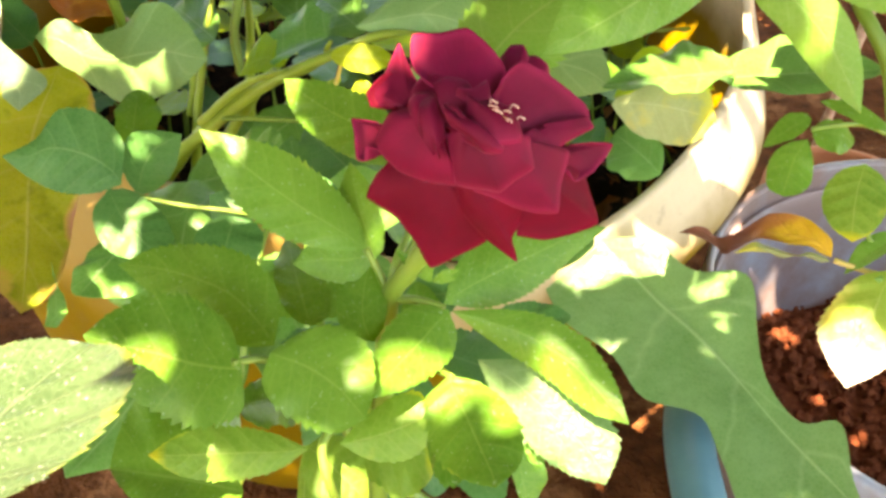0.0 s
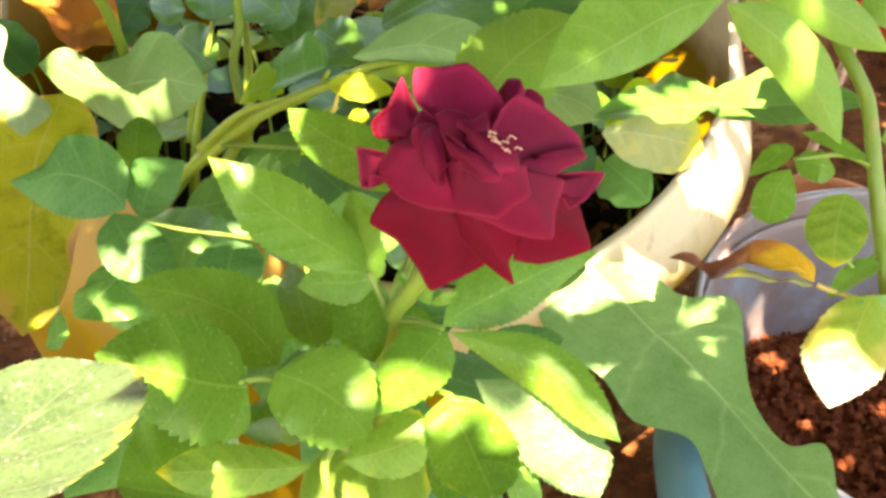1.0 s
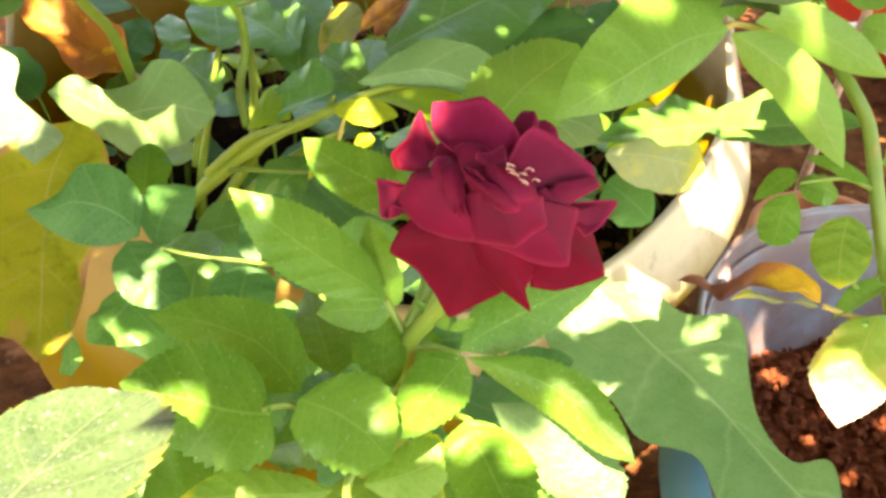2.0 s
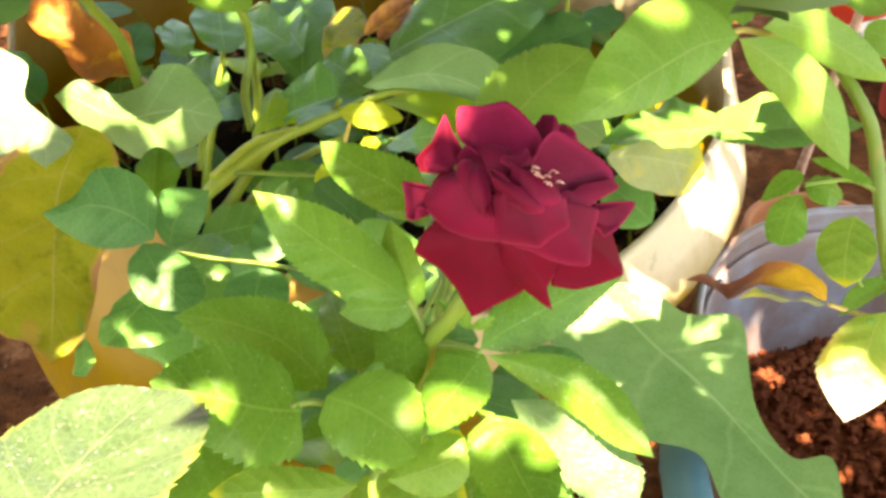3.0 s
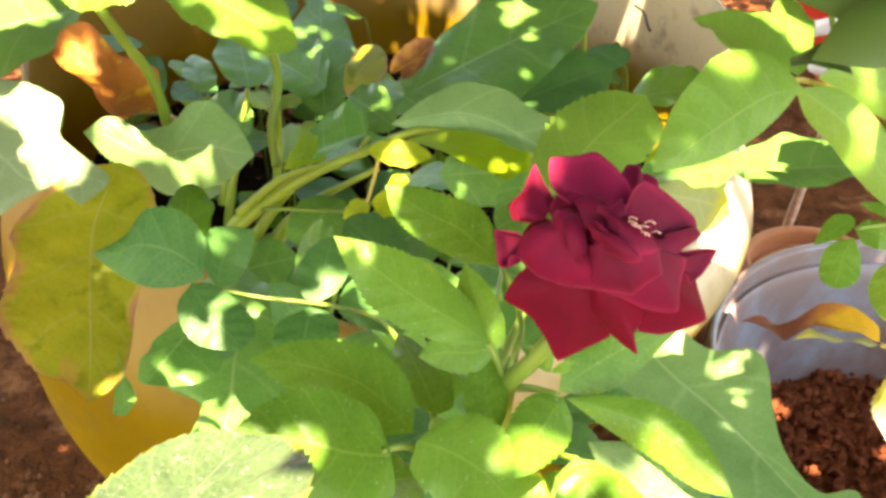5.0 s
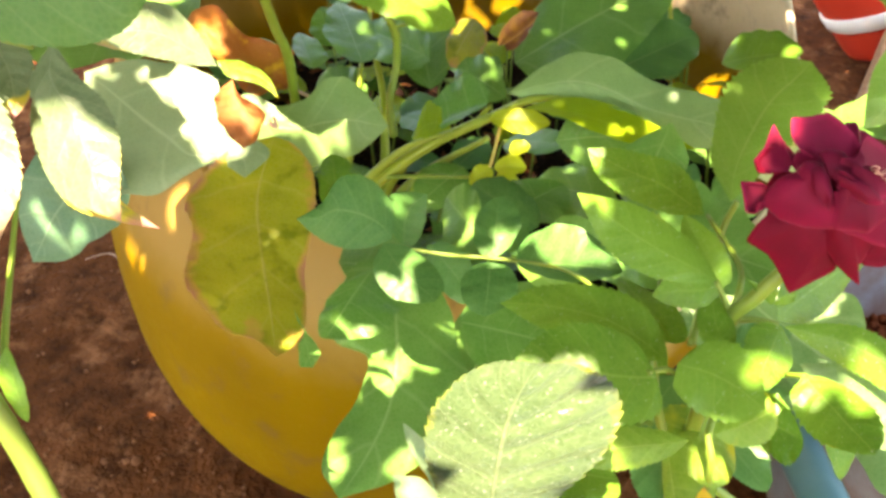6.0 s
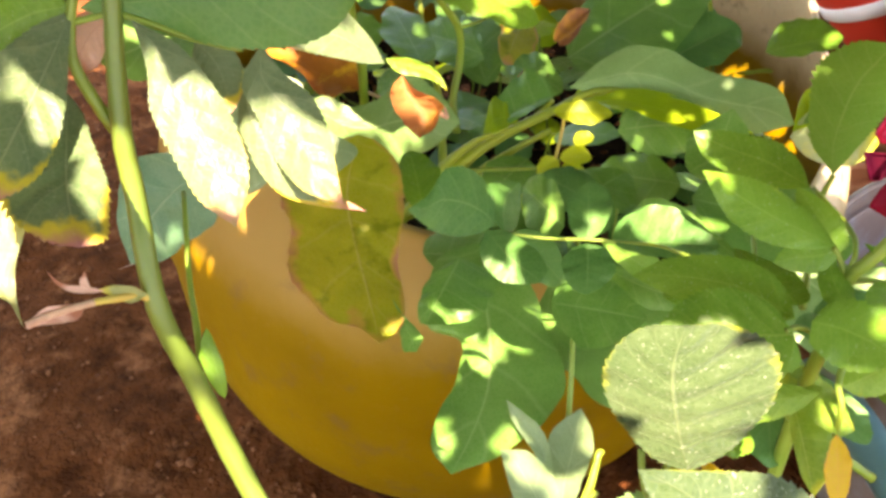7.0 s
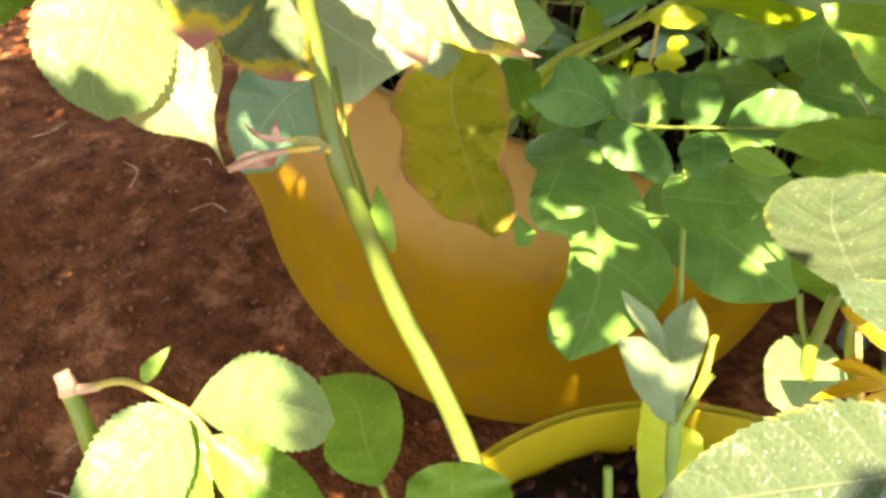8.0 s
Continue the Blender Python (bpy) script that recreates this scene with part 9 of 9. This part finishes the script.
gap(-0.344, -0.051, 0.616, 0.0072)
gap(-0.194, 0.136, 0.434, 0.0032)
gap(-0.116, -0.111, 0.496, 0.0096)
gap(-0.097, -0.083, 0.447, 0.0064)
gap(-0.082, -0.077, 0.454, 0.0064)
gap(-0.136, -0.162, 0.538, 0.0112)
gap(-0.149, -0.175, 0.532, 0.0096)
gap(-0.171, -0.177, 0.534, 0.0080)
gap(-0.133, -0.142, 0.564, 0.0064)
gap(-0.200, 0.017, 0.617, 0.0064)
gap(-0.113, -0.075, 0.537, 0.0048)
gap(-0.123, -0.088, 0.539, 0.0040)
gap(-0.085, -0.086, 0.545, 0.0048)
gap(-0.084, -0.099, 0.549, 0.0040)
gap(-0.095, -0.105, 0.547, 0.0032)
gap(-0.111, -0.069, 0.536, 0.0064)
gap(-0.114, -0.077, 0.537, 0.0064)
gap(-0.080, -0.063, 0.520, 0.0040)
gap(-0.344, -0.051, 0.616, 0.0096)
gap(-0.348, -0.059, 0.611, 0.0064)
gap(-0.262, -0.066, 0.534, 0.0056)
gap(-0.244, 0.215, 0.115, 0.0056)
gap(-0.335, 0.296, 0.300, 0.0056)
gap(-0.115, -0.111, 0.499, 0.0096)
gap(-0.097, -0.083, 0.447, 0.0064)
gap(-0.084, -0.064, 0.487, 0.0064)
gap(-0.128, -0.144, 0.562, 0.0064)
gap(-0.133, 0.053, 0.463, 0.0064)
gap(-0.119, 0.074, 0.475, 0.0048)
gap(-0.119, -0.154, 0.556, 0.0080)
gap(-0.111, -0.158, 0.550, 0.0080)
gap(-0.130, -0.146, 0.562, 0.0064)
gap(-0.253, -0.034, 0.628, 0.0064)
gap(-0.244, -0.058, 0.608, 0.0080)
gap(-0.213, -0.046, 0.613, 0.0064)
thin(0.010, 0.792, 0.306, 0.080, 0.25)
thin(-0.102, -0.090, 0.540, 0.050, 0.22)
thin(-0.119, -0.154, 0.556, 0.045, 0.15)
thin(-0.335, -0.056, 0.610, 0.045, 0.22)
gap(-0.119, -0.108, 0.496, 0.0088)
gap(-0.126, -0.114, 0.492, 0.0064)
gap(-0.109, -0.109, 0.495, 0.0064)

gap(0.010, -0.045, 0.592, 0.0024)
gap(0.007, -0.047, 0.591, 0.0024)
gap(0.003, -0.045, 0.587, 0.0032)
gap(0.007, 0.061, 0.561, 0.0048)
gap(0.011, -0.043, 0.594, 0.0024)
gap(-0.327, 0.334, 0.496, 0.0112)
gap(-0.336, 0.311, 0.487, 0.0096)
gap(-0.304, 0.348, 0.498, 0.0096)
gap(-0.284, 0.338, 0.490, 0.0080)
gap(-0.205, 0.210, 0.556, 0.0096)
gap(-0.182, 0.199, 0.558, 0.0096)
gap(-0.127, 0.183, 0.562, 0.0096)
gap(-0.116, 0.174, 0.554, 0.0064)
gap(-0.179, -0.000, 0.611, 0.0080)
gap(-0.230, 0.186, 0.471, 0.0080)
gap(-0.153, 0.304, 0.433, 0.0056)
gap(-0.303, 0.225, 0.496, 0.0064)
gap(-0.249, 0.305, 0.478, 0.0096)
gap(0.010, -0.045, 0.592, 0.0032)
gap(0.007, -0.047, 0.591, 0.0032)
gap(0.003, -0.045, 0.586, 0.0040)
gap(-0.097, -0.064, 0.535, 0.0080)
gap(-0.121, -0.096, 0.540, 0.0080)
gap(-0.090, -0.104, 0.548, 0.0072)
gap(-0.123, -0.077, 0.537, 0.0064)
gap(-0.096, -0.063, 0.535, 0.0072)
gap(-0.095, -0.063, 0.535, 0.0072)
gap(-0.107, -0.146, 0.557, 0.0064)
gap(-0.098, -0.061, 0.535, 0.0064)
gap(-0.098, -0.118, 0.551, 0.0064)
gap(-0.209, 0.005, 0.624, 0.0080)
gap(-0.217, 0.001, 0.624, 0.0064)
gap(-0.244, 0.208, 0.487, 0.0048)
gap(-0.238, 0.197, 0.478, 0.0048)
gap(-0.047, 0.222, 0.446, 0.0064)
gap(0.042, 0.207, 0.453, 0.0080)
gap(0.248, 0.488, 0.254, 0.0080)
gap(-0.264, -0.062, 0.556, 0.0056)
gap(-0.270, -0.037, 0.602, 0.0056)
gap(-0.266, -0.048, 0.582, 0.0056)

gap(-0.057, 0.088, 0.442, 0.0048)
gap(-0.044, 0.081, 0.439, 0.0048)
gap(-0.052, 0.057, 0.486, 0.0048)
gap(0.009, 0.177, 0.452, 0.0032)
gap(-0.085, 0.139, 0.440, 0.0040)
gap(0.018, 0.120, 0.460, 0.0024)
gap(-0.306, -0.053, 0.596, 0.0048)
gap(-0.315, -0.065, 0.588, 0.0040)
gap(-0.094, 0.018, 0.376, 0.0040)
gap(-0.262, -0.066, 0.536, 0.0056)
gap(-0.333, -0.041, 0.620, 0.0080)
gap(-0.315, 0.163, 0.423, 0.0048)
thin(-0.153, -0.175, 0.539, 0.05, 0.3)
thin(0.024, 0.170, 0.446, 0.06, 0.75)
thin(-0.235, 0.239, 0.446, 0.06, 0.4)
thin(-0.030, -0.034, 0.519, 0.05, 0.6)
thin(0.010, -0.003, 0.515, 0.05, 0.6)
thin(0.096, 0.162, 0.362, 0.06, 0.5)
clump(-0.100, -0.100, 0.320, 0.15, 700)
clump(-0.050, 0.140, 0.200, 0.16, 500)
clump(0.750, 1.150, 0.000, 0.55, 4200)
clump(-0.750, 0.350, 0.000, 0.3, 900)
clump(0.010, -0.030, 0.570, 0.06, 220)
clump(-0.550, 0.450, 0.000, 0.36, 1800)
clump(-0.250, 0.200, 0.250, 0.1, 160)
clump(-0.020, 0.250, 0.450, 0.12, 150)
clump(-0.050, -0.040, 0.520, 0.1, 260)
clump(0.420, 0.620, 0.000, 0.25, 900)
clump(0.360, 0.200, 0.150, 0.14, 260)
clump(0.126, 0.039, 0.524, 0.05, 220)
clump(0.134, 0.071, 0.545, 0.06, 220)
clump(0.124, 0.079, 0.554, 0.05, 160)
clump(0.121, 0.176, 0.452, 0.03, 60)
clump(0.199, 0.313, -0.006, 0.08, 260)
clump(0.541, 0.894, 0.051, 0.35, 2200)
clump(0.465, 0.582, 0.080, 0.25, 1200)
clump(0.047, 0.011, 0.594, 0.05, 160)
clump(0.064, 0.025, 0.596, 0.04, 120)
clump(0.029, 0.132, 0.520, 0.06, 200)
clump(-0.178, 0.240, 0.451, 0.06, 160)
clump(-0.687, 0.704, 0.159, 0.35, 1500)
clump(0.121, 0.039, 0.569, 0.05, 160)
clump(-0.222, 0.301, 0.461, 0.05, 130)
clump(0.031, -0.029, 0.568, 0.02, 60)
clump(-0.291, 0.095, 0.336, 0.06, 150)


def build_shade_tree():
    # stays out of view; added only to shade and dapple the pots
    root = tagged(empty("tree", (-1.3, 0.5, 0.0)), "unseen leafy tree added to shade the pots", "tree")
    rnd = random.Random(4)
    part("trunk", tube([(-1.3, 0.5, 0.0), (-1.28, 0.48, 0.8), (-1.2, 0.44, 1.6), (-1.05, 0.38, 2.3)], 0.07, 0.04, 14), BARK, root)
    mid = Vector((-0.15, 0.22, 0.4)) + SUN_DIR * 0.78
    for k in range(7):
        e = mid + Vector((rnd.uniform(-0.6, 0.6), rnd.uniform(-0.6, 0.7), rnd.uniform(-0.1, 0.15)))
        part("bough", tube([(-1.05, 0.38, 2.3), Vector((-1.05, 0.38, 2.3)).lerp(e, 0.5) + Vector((0, 0, 0.12)), e], 0.016, 0.004, 8), BARK, root)
    bm = bmesh.new()
    spots = []
    while len(spots) < 28500:
        x, y = rnd.uniform(-1, 1), rnd.uniform(-1, 1)
        if x * x + y * y < rnd.uniform(0.75, 1.0):
            spots.append(mid + Vector((x * 1.05 - 0.1, y * 1.0, rnd.uniform(-0.14, 0.16))))
    for p, r, count in THICK:
        for _ in range(int(count * 1.7)):
            a, q = rnd.uniform(0, 6.2832), r * 1.2 * rnd.random() ** 0.6
            spots.append(p + SUN_DIR * rnd.uniform(0.64, 0.92) + Vector((q * math.cos(a), q * math.sin(a), 0)))
    # across the sun's direction: how far each leaf lies from each gap
    ax = SUN_DIR.orthogonal().normalized()
    ay = SUN_DIR.cross(ax)
    flat = np.array([(c.dot(ax), c.dot(ay)) for c in spots])
    ragged = np.array([0.85 + 0.9 * noise.noise(c * 22) for c in spots])
    keep = np.ones(len(spots), bool)
    for p, r in GAPS:
        off = np.hypot(flat[:, 0] - p.dot(ax), flat[:, 1] - p.dot(ay))
        keep &= off > r * ragged + min(0.0135, 0.0035 + 1.0 * r)
    lots = np.array([rnd.random() for _ in spots])
    for p, r, share in THIN:
        off = np.hypot(flat[:, 0] - p.dot(ax), flat[:, 1] - p.dot(ay))
        keep &= (off > r * ragged) | (lots < share)
    for c, stays in zip(spots, keep):
        ln = rnd.uniform(0.022, 0.042)
        if not stays:
            continue
        m = Matrix.Translation(c) @ Euler((rnd.uniform(-0.7, 0.7), rnd.uniform(-0.7, 0.7), rnd.uniform(0, 6.28))).to_matrix().to_4x4()
        vs = [bm.verts.new(m @ Vector(p)) for p in ((-ln / 2, 0, 0), (-ln * 0.15, -ln * 0.27, -0.004), (ln * 0.2, -ln * 0.22, -0.004), (ln / 2, 0, -0.008), (ln * 0.2, ln * 0.22, -0.004), (-ln * 0.15, ln * 0.27, -0.004), (0, 0, 0.004))]
        for i in range(6):
            bm.faces.new((vs[i], vs[(i + 1) % 6], vs[6]))
    crown = part("crown", bm, TREE_LEAF, root)
    crown["kind"] = "stuff"


build_shade_tree()
